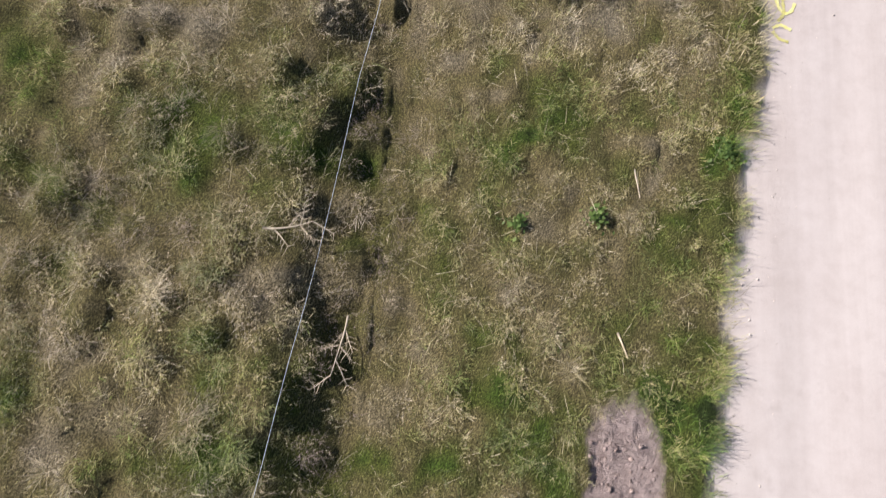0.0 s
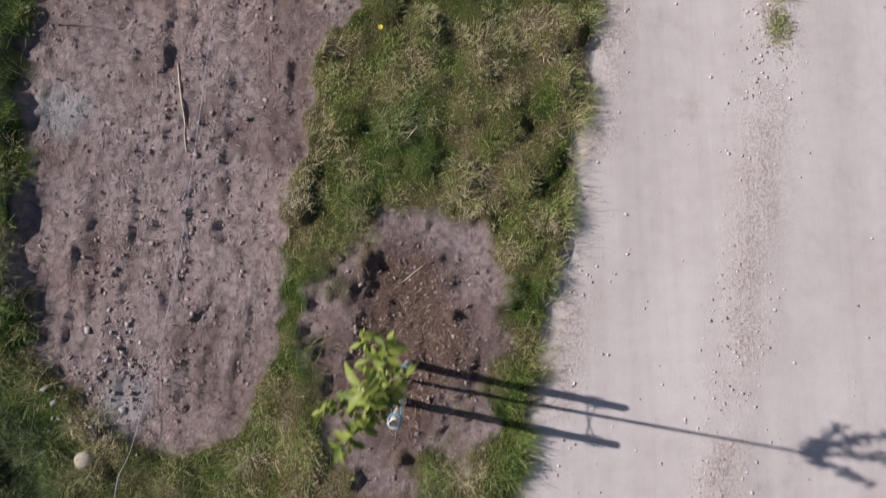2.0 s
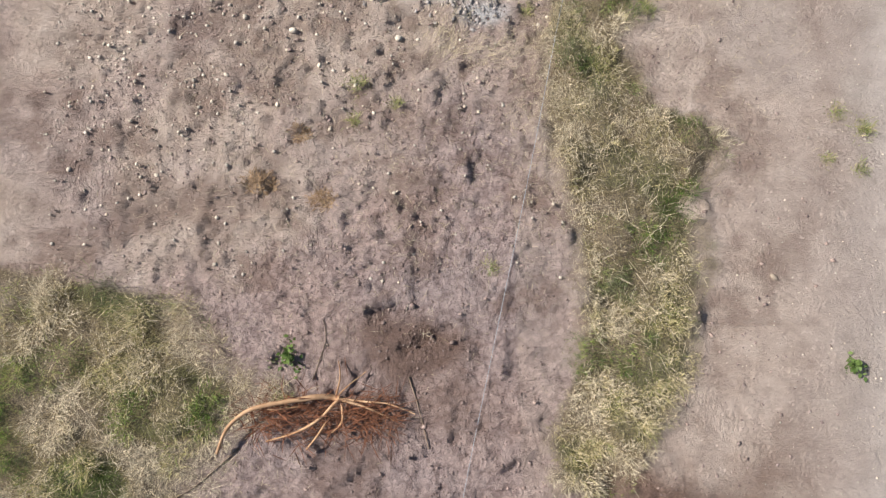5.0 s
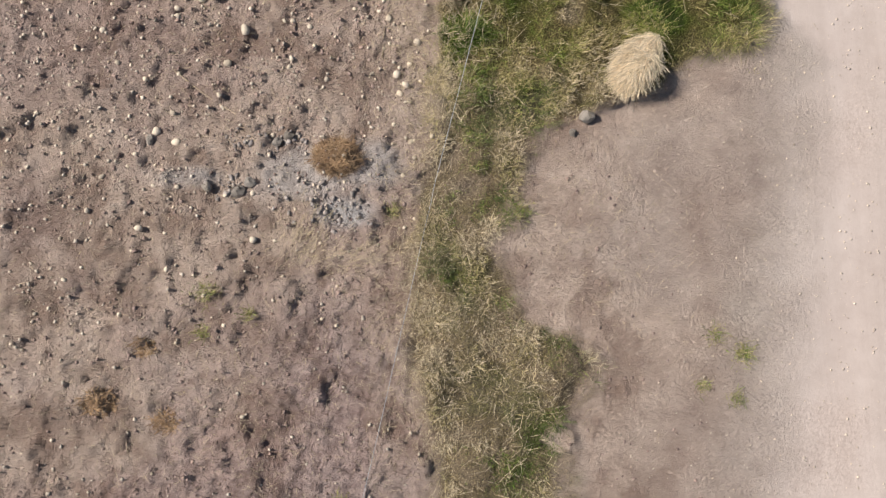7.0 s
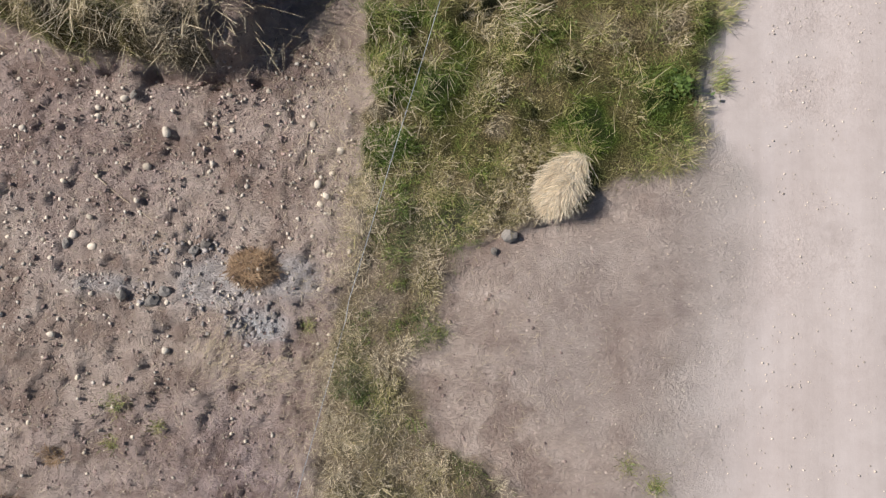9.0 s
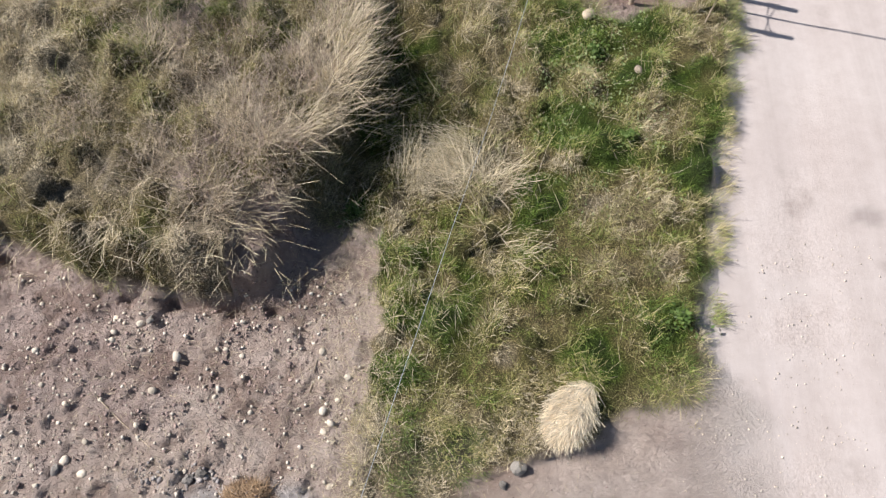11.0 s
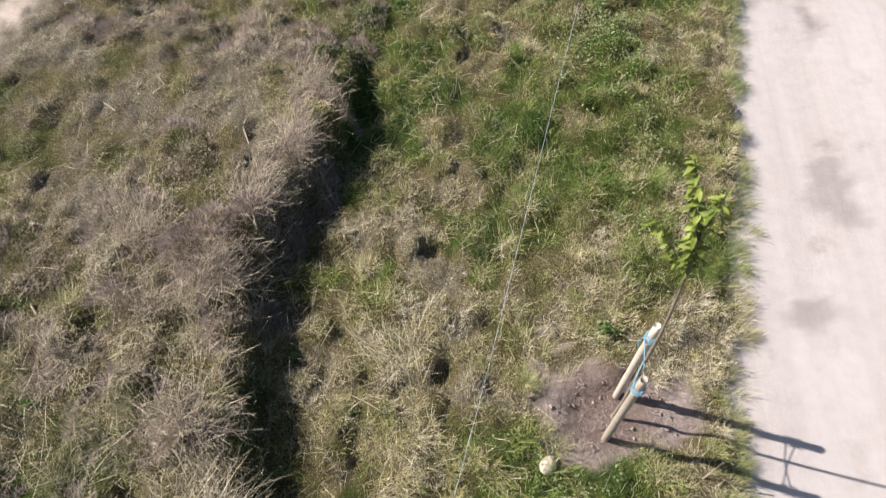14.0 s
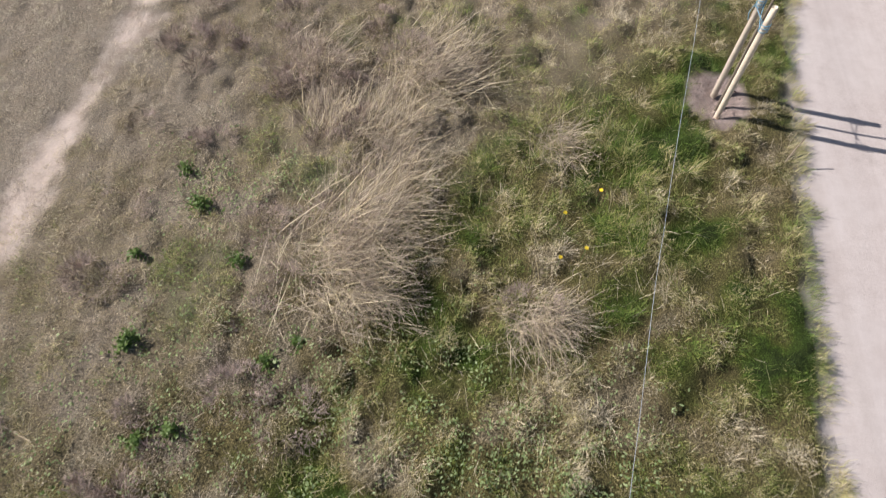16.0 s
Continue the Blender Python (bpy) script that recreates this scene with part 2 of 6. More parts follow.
def terrain(x, y, parts=None):
    """The height of the ground."""
    road, soil, apron, path, bank = parts or fields(x, y)
    z = 0.035 * (fbm(x, y, 0.9, 21, 4) - 0.5) * (1 - road)
    verge = (1 - road) * (1 - soil) * (1 - apron)
    z = z + 0.035 * verge * (1 - 0.8 * ramp(y, 22.8, 23.6) * (1 - ramp(y, 30.6, 31.4))) - 0.008 * soil * (y > 13) * (y < 27.6)
    lumpy = verge * (1 - path) * (1 - 0.3 * ramp(y, 39.5, 41.5) * (1 - ramp(x, 1.5, 3.0))) * (1 - 0.35 * ramp(y, 22.8, 23.5) * (1 - ramp(y, 30.6, 31.4))) * (1 - 0.85 * ramp(x - soil_left(y), -0.6, -0.15) * ramp(y, 13, 14) * (1 - ramp(y, 27, 28)) * (x < 0.5)) * (0.3 + 0.7 * ramp(road_edge(y) - x, 0.0, 0.25)) * (1 - 0.25 * (1 - ramp(x - soil_left(y), -0.1, 0.1)) * ramp(y, 18, 19) * (1 - ramp(y, 27, 28)))
    lumpy = lumpy * (1 - 0.45 * (1 - ramp(y, 12.5, 14)) * (x > -1.6)) * (1 + 0.5 * bank * (1 - ramp(y, 35.5, 37))) * (1 - 0.35 * ramp(y, 36.5, 38.5) * (1 - ramp(x, 2.6, 3.2))) * (1 - 0.5 * ramp(y, 40, 43) * (1 - ramp(x, -0.5, 1.0)))
    d, px, py, r1, r2, r3 = clumps(x, y, 0.34, 301)
    z = z + lumpy * 0.16 * r1 * np.clip(1 - (d / 0.62) ** 2, 0, 1)
    d, px, py, r1, r2, r3 = clumps(x, y, 0.15, 311)
    z = z + lumpy * 0.05 * r1 * np.clip(1 - (d / 0.65) ** 2, 0, 1)
    west = (1 - ramp(x + (fbm(x, y, 1.2, 5) - 0.5) * 0.8, -2.45, -1.75))
    z = z + 0.24 * west * (1 - ramp(y, 12.5, 14.2)) + 0.12 * (1 - ramp(x - soil_left(y) + 0.2 * (fbm(x, y, 0.4, 89, 3) - 0.5), -0.2, 0.03)) * ramp(y, 13.0, 13.8) * (1 - 0.75 * ramp(y, 16.8, 18)) * (1 - ramp(y, 20, 23))
    z = z - 0.11 * np.exp(-((x + 1.75 - 0.06 * (y - 5) + 0.4 * (fbm(x, y, 1.3, 7, 2) - 0.5)) / 0.42) ** 2) * (1 - ramp(y, 12, 13.6))
    z = z + bank * bank_rise(y)
    z = z - 0.17 * np.exp(-((x - bank_edge(y) - 0.2) / 0.22) ** 2) * ramp(y, 32, 33) * (1 - 0.5 * ramp(y, 39, 41)) * (1 - ramp(y, 42.5, 44.5))
    # wheel ruts and clods in the bare soil
    turn = fbm(x, y, 0.7, 31)
    bend = 0.12 * (turn - 0.5)
    along = fbm((x - 0.11 * y + bend) / 0.15, y / 1.1, 1.0, 33, 4) - 0.5
    slant = fbm((0.84 * y - 0.54 * x + bend) / 0.17, (0.84 * x + 0.54 * y) / 1.3, 1.0, 37, 4) - 0.5
    early = 1 - ramp(y + 0.6 * x, 18.5, 20.5)
    worn = 0.35 + 0.65 * ramp(fbm(x, y, 1.1, 41), 0.35, 0.6)
    rut = (0.12 * np.clip(along, -0.2, 0.3) * early + 0.13 * np.clip(slant, -0.22, 0.3) * (1 - early)) * worn * ramp(y, 13.6, 14.2) * (1 - ramp(y, 25, 26.5))
    clod = 0.034 * ramp(fbm(x, y, 0.26, 51, 4), 0.48, 0.8) + 0.022 * ramp(fbm(x, y, 0.1, 53, 3), 0.42, 0.7) + 0.014 * (0.35 - np.abs(fbm(x, y, 0.15, 61, 3) - 0.5) * 2)
    z = z + soil * (rut + grooves_at(x, y) + clod * (1.2 + 0.25 * ramp(y, 27, 28.5))) + apron * 0.4 * clod
    hang = ramp(fbm(x, y, 0.3, 87, 2), 0.42, 0.58)
    z = z - 0.12 * hang * np.exp(-((y - bank_front(x) + 0.1) / 0.07) ** 2) * (x < 1.9) * (y > 31)
    for px, py, rx, ry in PITS[:4]:
        d = np.hypot((x - px) / rx, (y - py) / ry)
        z = z + (0.05 * np.exp(-((d - 0.75) / 0.2) ** 2) - 0.06 * np.exp(-(d / 0.5) ** 2)) * (0.5 + 1.2 * fbm(x, y, 0.3, 75, 3)) + 0.06 * (fbm(x, y, 0.14, 77, 3) - 0.5) * (1 - ramp(d, 0.7, 1.1))
    z = z - 0.012 * road * (np.exp(-((x - road_edge(y) - 0.75) / 0.35) ** 2) + np.exp(-((x - road_edge(y) - 2.35) / 0.35) ** 2))
    z = z + 0.10 * np.exp(-((x - 1.72) / 0.17) ** 2 - ((y - 30.36) / 0.14) ** 2)
    for px, py, turn_, half in ((1.28, 26.93, 0.3, 0.34), (0.95, 27.15, 0.2, 0.25)):
        u, v = (x - px) * np.cos(turn_) + (y - py) * np.sin(turn_), (y - py) * np.cos(turn_) - (x - px) * np.sin(turn_)
        z = z + (0.012 * np.sin(2 * np.pi * (u + 0.3 * v) / 0.055) - 0.015) * (1 - ramp(np.abs(v), 0.05, 0.08)) * (1 - ramp(np.abs(u), half - 0.1, half))
    for px, py, r, deep in ((0.98, 31.42, 0.1, 0.1), (1.5, 31.7, 0.09, 0.06), (2.0, 31.75, 0.1, 0.06), (2.72, 33.72, 0.1, 0.1), (0.2, 31.9, 0.08, 0.06), (1.25, 32.0, 0.09, 0.07)):
        z = z - deep * np.exp(-((x - px) ** 2 + (y - py) ** 2) / r ** 2)
    return z


def height(x, y):
    return float(terrain(np.array([x], float), np.array([y], float))[0])


# ---- materials ----
def material(name, rough=0.8):
    m = bpy.data.materials.new(name)
    m.use_nodes = True
    bsdf = m.node_tree.nodes["Principled BSDF"]
    bsdf.inputs["Roughness"].default_value = rough
    bsdf.inputs["Specular IOR Level"].default_value = 0.25
    return m, m.node_tree, bsdf


def node(tree, kind, **values):
    n = tree.nodes.new(kind)
    for key, value in values.items():
        n.inputs[key].default_value = value
    return n


def noise_node(tree, scale, detail=4.0, rough=0.6, coords=None):
    n = node(tree, "ShaderNodeTexNoise", Scale=scale, Detail=detail, Roughness=rough)
    if coords is None:
        coords = tree.nodes.new("ShaderNodeTexCoord").outputs["Object"]
    tree.links.new(coords, n.inputs["Vector"])
    return n.outputs["Fac"]


def steps(tree, fac, stops):
    n = tree.nodes.new("ShaderNodeValToRGB")
    ramp_ = n.color_ramp
    while len(ramp_.elements) < len(stops):
        ramp_.elements.new(0.5)
    for e, (at, col) in zip(ramp_.elements, stops):
        e.position, e.color = at, (*col, 1)
    tree.links.new(fac, n.inputs[0])
    return n.outputs[0]


def mix(tree, fac, a, b, how="MIX"):
    n = tree.nodes.new("ShaderNodeMix")
    n.data_type, n.blend_type = "RGBA", how
    for socket, value in ((n.inputs["Factor"], fac), (n.inputs["A"], a), (n.inputs["B"], b)):
        if isinstance(value, (int, float)):
            socket.default_value = value
        elif isinstance(value, tuple):
            socket.default_value = (*value, 1)
        else:
            tree.links.new(value, socket)
    return n.outputs["Result"]


def maths(tree, how, a, b):
    n = tree.nodes.new("ShaderNodeMath")
    n.operation = how
    for socket, value in zip(n.inputs, (a, b)):
        if isinstance(value, (int, float)):
            socket.default_value = value
        else:
            tree.links.new(value, socket)
    return n.outputs[0]


def attribute(tree, name):
    n = tree.nodes.new("ShaderNodeAttribute")
    n.attribute_name = name
    return n.outputs["Fac"]


def bump(tree, bsdf, fac, strength, distance):
    n = node(tree, "ShaderNodeBump", Strength=strength, Distance=distance)
    tree.links.new(fac, n.inputs["Height"])
    tree.links.new(n.outputs[0], bsdf.inputs["Normal"])


STRAW = [(0.0, (0.08, 0.13, 0.028)), (0.14, (0.2, 0.33, 0.052)), (0.25, (0.29, 0.355, 0.08)), (0.45, (0.43, 0.405, 0.16)), (0.65, (0.58, 0.49, 0.245)), (0.85, (0.72, 0.61, 0.41)), (1.0, (0.78, 0.68, 0.51))]      # fresh green to bleached


def ground_material():
    m, t, b = material("soil_sand_and_litter", 0.95)
    co = t.nodes.new("ShaderNodeTexCoord").outputs["Object"]
    fine, mid, big, tiny = noise_node(t, 38, 5, 0.7, co), noise_node(t, 7, 5, 0.65, co), noise_node(t, 0.9, 3, 0.5, co), noise_node(t, 160, 3, 0.6, co)
    # litter under the grass, its grain darkened to paint the shade between tufts
    shaded_grain = steps(t, noise_node(t, 90, 4, 0.75, co), [(0.35, (0.04, 0.039, 0.036)), (0.51, (0.25, 0.24, 0.22)), (0.67, (0.76, 0.73, 0.68))])
    litter = mix(t, 1.0, steps(t, attribute(t, "thatch"), STRAW), shaded_grain, "MULTIPLY")
    # brown loam
    loam = steps(t, mid, [(0.25, (0.185, 0.14, 0.132)), (0.45, (0.33, 0.26, 0.25)), (0.72, (0.45, 0.362, 0.35))])
    loam = mix(t, maths(t, "MULTIPLY", fine, 0.75), loam, (0.34, 0.278, 0.266))
    warp = node(t, "ShaderNodeTexVoronoi", Scale=15.0)
    shift = t.nodes.new("ShaderNodeVectorMath")
    shift.operation = "MULTIPLY_ADD"
    shift.inputs[1].default_value = (0.09, 0.09, 0.09)
    wander = node(t, "ShaderNodeTexNoise", Scale=11.0, Detail=3.0)
    t.links.new(co, wander.inputs["Vector"])
    t.links.new(wander.outputs["Color"], shift.inputs[0])
    t.links.new(co, shift.inputs[2])
    t.links.new(shift.outputs[0], warp.inputs["Vector"])
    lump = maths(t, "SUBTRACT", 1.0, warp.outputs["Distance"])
    # creases between clods darkened: shade painted into the loam colour
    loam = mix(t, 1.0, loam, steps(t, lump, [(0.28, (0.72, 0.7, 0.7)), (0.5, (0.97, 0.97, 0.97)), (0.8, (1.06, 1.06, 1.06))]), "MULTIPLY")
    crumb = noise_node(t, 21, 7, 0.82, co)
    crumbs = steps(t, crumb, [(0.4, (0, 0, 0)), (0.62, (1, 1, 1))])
    # low spots among the crumbs coloured darker, also as painted shade
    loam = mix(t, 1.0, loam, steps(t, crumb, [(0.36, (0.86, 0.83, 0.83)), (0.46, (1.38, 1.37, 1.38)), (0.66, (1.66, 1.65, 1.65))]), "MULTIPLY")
    dry = steps(t, big, [(0.35, (1.0, 1.0, 1.0)), (0.65, (1.15, 1.1, 1.04))])
    loam = mix(t, 1.0, loam, dry, "MULTIPLY")
    grit = steps(t, tiny, [(0.62, (0, 0, 0)), (0.70, (1, 1, 1))])
    loam = mix(t, maths(t, "MULTIPLY", grit, 0.35), loam, (0.36, 0.31, 0.27))
    grooves, rutted = 0.0, maths(t, "ADD", attribute(t, "rut_along"), attribute(t, "rut_slant"))
    for name, turn in (("rut_along", 0.11), ("rut_slant", 0.88)):
        swung = node(t, "ShaderNodeMapping", Rotation=(0, 0, turn))
        t.links.new(co, swung.inputs["Vector"])
        drawn = node(t, "ShaderNodeMapping", Scale=(7.0, 0.7, 1.0))
        t.links.new(swung.outputs[0], drawn.inputs["Vector"])
        streak = noise_node(t, 1.0, 6, 0.62, drawn.outputs[0])
        sharp = steps(t, streak, [(0.36, (0, 0, 0)), (0.5, (0.7, 0.7, 0.7)), (0.7, (1, 1, 1))])
        grooves = maths(t, "ADD", grooves, maths(t, "MULTIPLY", sharp, attribute(t, name)))
    loam = mix(t, 1.0, loam, steps(t, maths(t, "SUBTRACT", rutted, grooves), [(0.2, (1.06, 1.05, 1.06)), (0.8, (0.84, 0.82, 0.83))]), "MULTIPLY")
    # pale stony earth, and the trodden apron
    stony = steps(t, mid, [(0.25, (0.5, 0.39, 0.335)), (0.5, (0.7, 0.575, 0.505)), (0.75, (0.8, 0.685, 0.615))])
    stony = mix(t, maths(t, "MULTIPLY", grit, 0.5), stony, (0.58, 0.5, 0.43))
    stony = mix(t, 1.0, stony, steps(t, noise_node(t, 2.3, 5, 0.62, co), [(0.36, (0.74, 0.7, 0.68)), (0.5, (0.98, 0.97, 0.96)), (0.66, (1.1, 1.1, 1.1))]), "MULTIPLY")
    stony = mix(t, maths(t, "MULTIPLY", fine, 0.4), stony, (0.46, 0.345, 0.28))
    # sand of the track
    sand = steps(t, mid, [(0.3, (0.52, 0.457, 0.432)), (0.55, (0.562, 0.5, 0.475)), (0.8, (0.592, 0.53, 0.506))])
    stain = steps(t, big, [(0.35, (0.94, 0.925, 0.92)), (0.6, (1.0, 1.0, 1.0))])
    sand = mix(t, 1.0, sand, stain, "MULTIPLY")
    sand = mix(t, 1.0, sand, steps(t, noise_node(t, 1.6, 6, 0.6, co), [(0.6, (1, 1, 1)), (0.74, (0.78, 0.76, 0.75))]), "MULTIPLY")
    along = node(t, "ShaderNodeMapping", Scale=(4.0, 0.07, 1.0), Rotation=(0, 0, 0.17))
    t.links.new(co, along.inputs["Vector"])
    sand = mix(t, 1.0, sand, steps(t, noise_node(t, 1.0, 4, 0.6, along.outputs[0]), [(0.3, (0.9, 0.885, 0.88)), (0.55, (1.0, 0.99, 0.99)), (0.75, (1.05, 1.05, 1.06))]), "MULTIPLY")
    sand = mix(t, attribute(t, "scuff"), sand, mix(t, 1.0, sand, (0.62, 0.6, 0.6), "MULTIPLY"))
    sand = mix(t, maths(t, "MULTIPLY", grit, 0.28), sand, (0.45, 0.4, 0.37))
    cells = node(t, "ShaderNodeTexVoronoi", Scale=38.0)
    t.links.new(co, cells.inputs["Vector"])
    pebbly = steps(t, cells.outputs["Distance"], [(0.2, (1.12, 1.09, 1.08)), (0.5, (1.03, 1.0, 0.98)), (0.75, (0.84, 0.78, 0.75))])
    sand = mix(t, attribute(t, "pebble"), sand, mix(t, 1.0, sand, pebbly, "MULTIPLY"))
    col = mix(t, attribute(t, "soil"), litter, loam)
    col = mix(t, attribute(t, "stony"), col, stony)
    col = mix(t, attribute(t, "turned"), col, steps(t, fine, [(0.3, (0.13, 0.078, 0.06)), (0.7, (0.31, 0.2, 0.158))]))
    col = mix(t, attribute(t, "ash"), col, steps(t, mid, [(0.3, (0.42, 0.4, 0.41)), (0.7, (0.78, 0.76, 0.77))]))
    col = mix(t, attribute(t, "road"), col, sand)
    col = mix(t, attribute(t, "humus"), col, (0.5, 0.34, 0.22))
    t.links.new(col, b.inputs["Base Color"])
    rough_relief = maths(t, "MULTIPLY", maths(t, "SUBTRACT", 1.0, maths(t, "MULTIPLY", attribute(t, "stony"), 0.85)), maths(t, "MULTIPLY", maths(t, "ADD", maths(t, "ADD", maths(t, "MULTIPLY", mid, 0.7), maths(t, "MULTIPLY", fine, 1.3)), maths(t, "MULTIPLY", tiny, 0.35)), maths(t, "SUBTRACT", 1.0, maths(t, "MULTIPLY", attribute(t, "road"), maths(t, "SUBTRACT", 0.96, maths(t, "MULTIPLY", attribute(t, "pebble"), 0.25))))))
    bump(t, b, maths(t, "ADD", rough_relief, maths(t, "ADD", maths(t, "ADD", maths(t, "MULTIPLY", maths(t, "MULTIPLY", crumbs, attribute(t, "soil")), 0.6), maths(t, "MULTIPLY", grooves, 0.4)), maths(t, "MULTIPLY", maths(t, "MULTIPLY", lump, attribute(t, "soil")), 0.3))), 1.0, 0.036)
    return m


def grass_material():
    m, t, b = material("grass_blades", 0.55)
    dry, hue = attribute(t, "dry"), attribute(t, "hue")
    col = steps(t, dry, STRAW)
    col = mix(t, hue, col, steps(t, hue, [(0.4, (0.5, 0.4, 0.345)), (0.95, (0.33, 0.255, 0.225))]))
    own = t.nodes.new("ShaderNodeNewGeometry").outputs["Random Per Island"]
    col = mix(t, 1.0, col, steps(t, own, [(0.0, (0.5, 0.5, 0.5)), (0.55, (1.0, 1.0, 1.0)), (1.0, (1.25, 1.25, 1.23))]), "MULTIPLY")
    t.links.new(col, b.inputs["Base Color"])
    see = node(t, "ShaderNodeBsdfTranslucent")
    t.links.new(col, see.inputs[0])
    both = node(t, "ShaderNodeMixShader", Fac=0.16)
    t.links.new(b.outputs[0], both.inputs[1])
    t.links.new(see.outputs[0], both.inputs[2])
    t.links.new(both.outputs[0], t.nodes["Material Output"].inputs[0])
    return m


def mottled(name, dark, light, scale, rough=0.85, relief=0.4, per="object"):
    """A rough natural surface between two colours, each piece a little different."""
    m, t, b = material(name, rough)
    n = noise_node(t, scale)
    col = steps(t, n, [(0.3, dark), (0.7, light)])
    if per == "object":
        r = t.nodes.new("ShaderNodeObjectInfo").outputs["Random"]
    else:
        r = t.nodes.new("ShaderNodeNewGeometry").outputs["Random Per Island"]
    col = mix(t, 1.0, col, steps(t, r, [(0.0, (0.62, 0.6, 0.58)), (0.6, (1.0, 1.0, 1.0)), (1.0, (1.3, 1.25, 1.18))]), "MULTIPLY")
    t.links.new(col, b.inputs["Base Color"])
    bump(t, b, noise_node(t, scale * 3), relief, 0.01)
    return m


def leaf_material(name, low, high):
    m, t, b = material(name, 0.42)
    r = t.nodes.new("ShaderNodeObjectInfo").outputs["Random"]
    i = t.nodes.new("ShaderNodeNewGeometry").outputs["Random Per Island"]
    col = steps(t, maths(t, "FRACT", maths(t, "ADD", r, i), 0), [(0.0, low), (1.0, high)])
    col = mix(t, maths(t, "MULTIPLY", noise_node(t, 30), 0.35), col, tuple(0.6 * c for c in low))
    t.links.new(col, b.inputs["Base Color"])
    see = node(t, "ShaderNodeBsdfTranslucent")
    t.links.new(col, see.inputs[0])
    both = node(t, "ShaderNodeMixShader", Fac=0.35)
    t.links.new(b.outputs[0], both.inputs[1])
    t.links.new(see.outputs[0], both.inputs[2])
    t.links.new(both.outputs[0], t.nodes["Material Output"].inputs[0])
    return m


GROUND = ground_material()
GRASS = grass_material()
DARK_CLOD = mottled("fresh_clods", (0.2, 0.145, 0.13), (0.4, 0.305, 0.28), 30, 0.95, per="island")
CLOD = mottled("soil_clods", (0.25, 0.185, 0.17), (0.44, 0.34, 0.315), 30, 0.95, per="island")
GREY_CLOD = mottled("grey_clods", (0.2, 0.18, 0.175), (0.48, 0.44, 0.43), 25, 0.95, per="island")
GRAVEL = mottled("gravel", (0.52, 0.45, 0.38), (0.8, 0.73, 0.65), 40, 0.9, per="island")
ROAD_GRAVEL = mottled("track_gravel", (0.46, 0.4, 0.37), (0.74, 0.68, 0.64), 40, 0.9, per="island")
STONE = mottled("river_stone", (0.6, 0.51, 0.41), (0.84, 0.76, 0.65), 14, 0.8)
DULL_STONE = mottled("weathered_stone", (0.42, 0.34, 0.27), (0.62, 0.53, 0.44), 14, 0.85)
GREY_STONE = mottled("grey_stone", (0.16, 0.145, 0.135), (0.36, 0.335, 0.31), 16, 0.85)
WOOD = mottled("peeled_wood", (0.62, 0.52, 0.42), (0.8, 0.7, 0.58), 12, 0.75, 0.3)
STICK = mottled("dead_wood", (0.1, 0.075, 0.06), (0.26, 0.2, 0.16), 20, 0.85)
PALE_STICK = mottled("bleached_wood", (0.42, 0.34, 0.25), (0.68, 0.58, 0.45), 20, 0.8)
ROOT = mottled("fresh_root", (0.36, 0.19, 0.1), (0.72, 0.48, 0.3), 9, 0.75)
FIBRE = mottled("root_fibre", (0.06, 0.026, 0.016), (0.3, 0.125, 0.07), 20, 0.9, per="island")
HEATHER = mottled("heather_twigs", (0.26, 0.2, 0.165), (0.54, 0.43, 0.39), 3, 0.85, per="island")
BROWN_FIBRE = mottled("brown_fibre", (0.2, 0.125, 0.075), (0.5, 0.35, 0.22), 9, 0.9, per="island")
BARK = mottled("young_bark", (0.16, 0.13, 0.1), (0.34, 0.28, 0.22), 25, 0.8)
CORD = mottled("white_cord", (0.3, 0.35, 0.42), (0.55, 0.6, 0.68), 60, 0.6, 0.1)
BLUE = mottled("blue_cord", (0.09, 0.22, 0.34), (0.26, 0.44, 0.56), 40, 0.5, 0.1)
LEAF = leaf_material("sapling_leaf", (0.14, 0.2, 0.035), (0.5, 0.55, 0.13))
SHRUB_LEAF = leaf_material("shrub_leaf", (0.2, 0.24, 0.035), (0.54, 0.54, 0.1))
WEED_LEAF = leaf_material("weed_leaf", (0.085, 0.15, 0.04), (0.26, 0.36, 0.11))
COVER_LEAF = leaf_material("ground_cover_leaf", (0.24, 0.33, 0.13), (0.48, 0.56, 0.28))
PALE_STRAW = mottled("bleached_straw", (0.74, 0.63, 0.46), (0.9, 0.81, 0.66), 8, 0.8, 0.2, per="island")
PETAL = mottled("yellow_petal", (0.75, 0.55, 0.02), (0.85, 0.68, 0.05), 40, 0.6)
PAINT = mottled("yellow_spray_paint", (0.72, 0.66, 0.2), (0.82, 0.78, 0.42), 25, 0.7)


# ---- mesh helpers ----
def mesh_object(name, verts, faces, mat, parent=None, smooth_faces=False):
    me = bpy.data.meshes.new(name)
    me.from_pydata([tuple(v) for v in verts], [], [tuple(f) for f in faces])
    me.materials.append(mat)
    if smooth_faces:
        me.polygons.foreach_set("use_smooth", [True] * len(me.polygons))
    ob = new(name, me)
    ob.parent = parent
    return ob


def part(name, bm, mat, parent=None, label=""):
    me = bpy.data.meshes.new(name)
    bm.to_mesh(me)
    bm.free()
    me.materials.append(mat)
    ob = new(name, me)
    ob.parent = parent
    return tagged(ob, label)


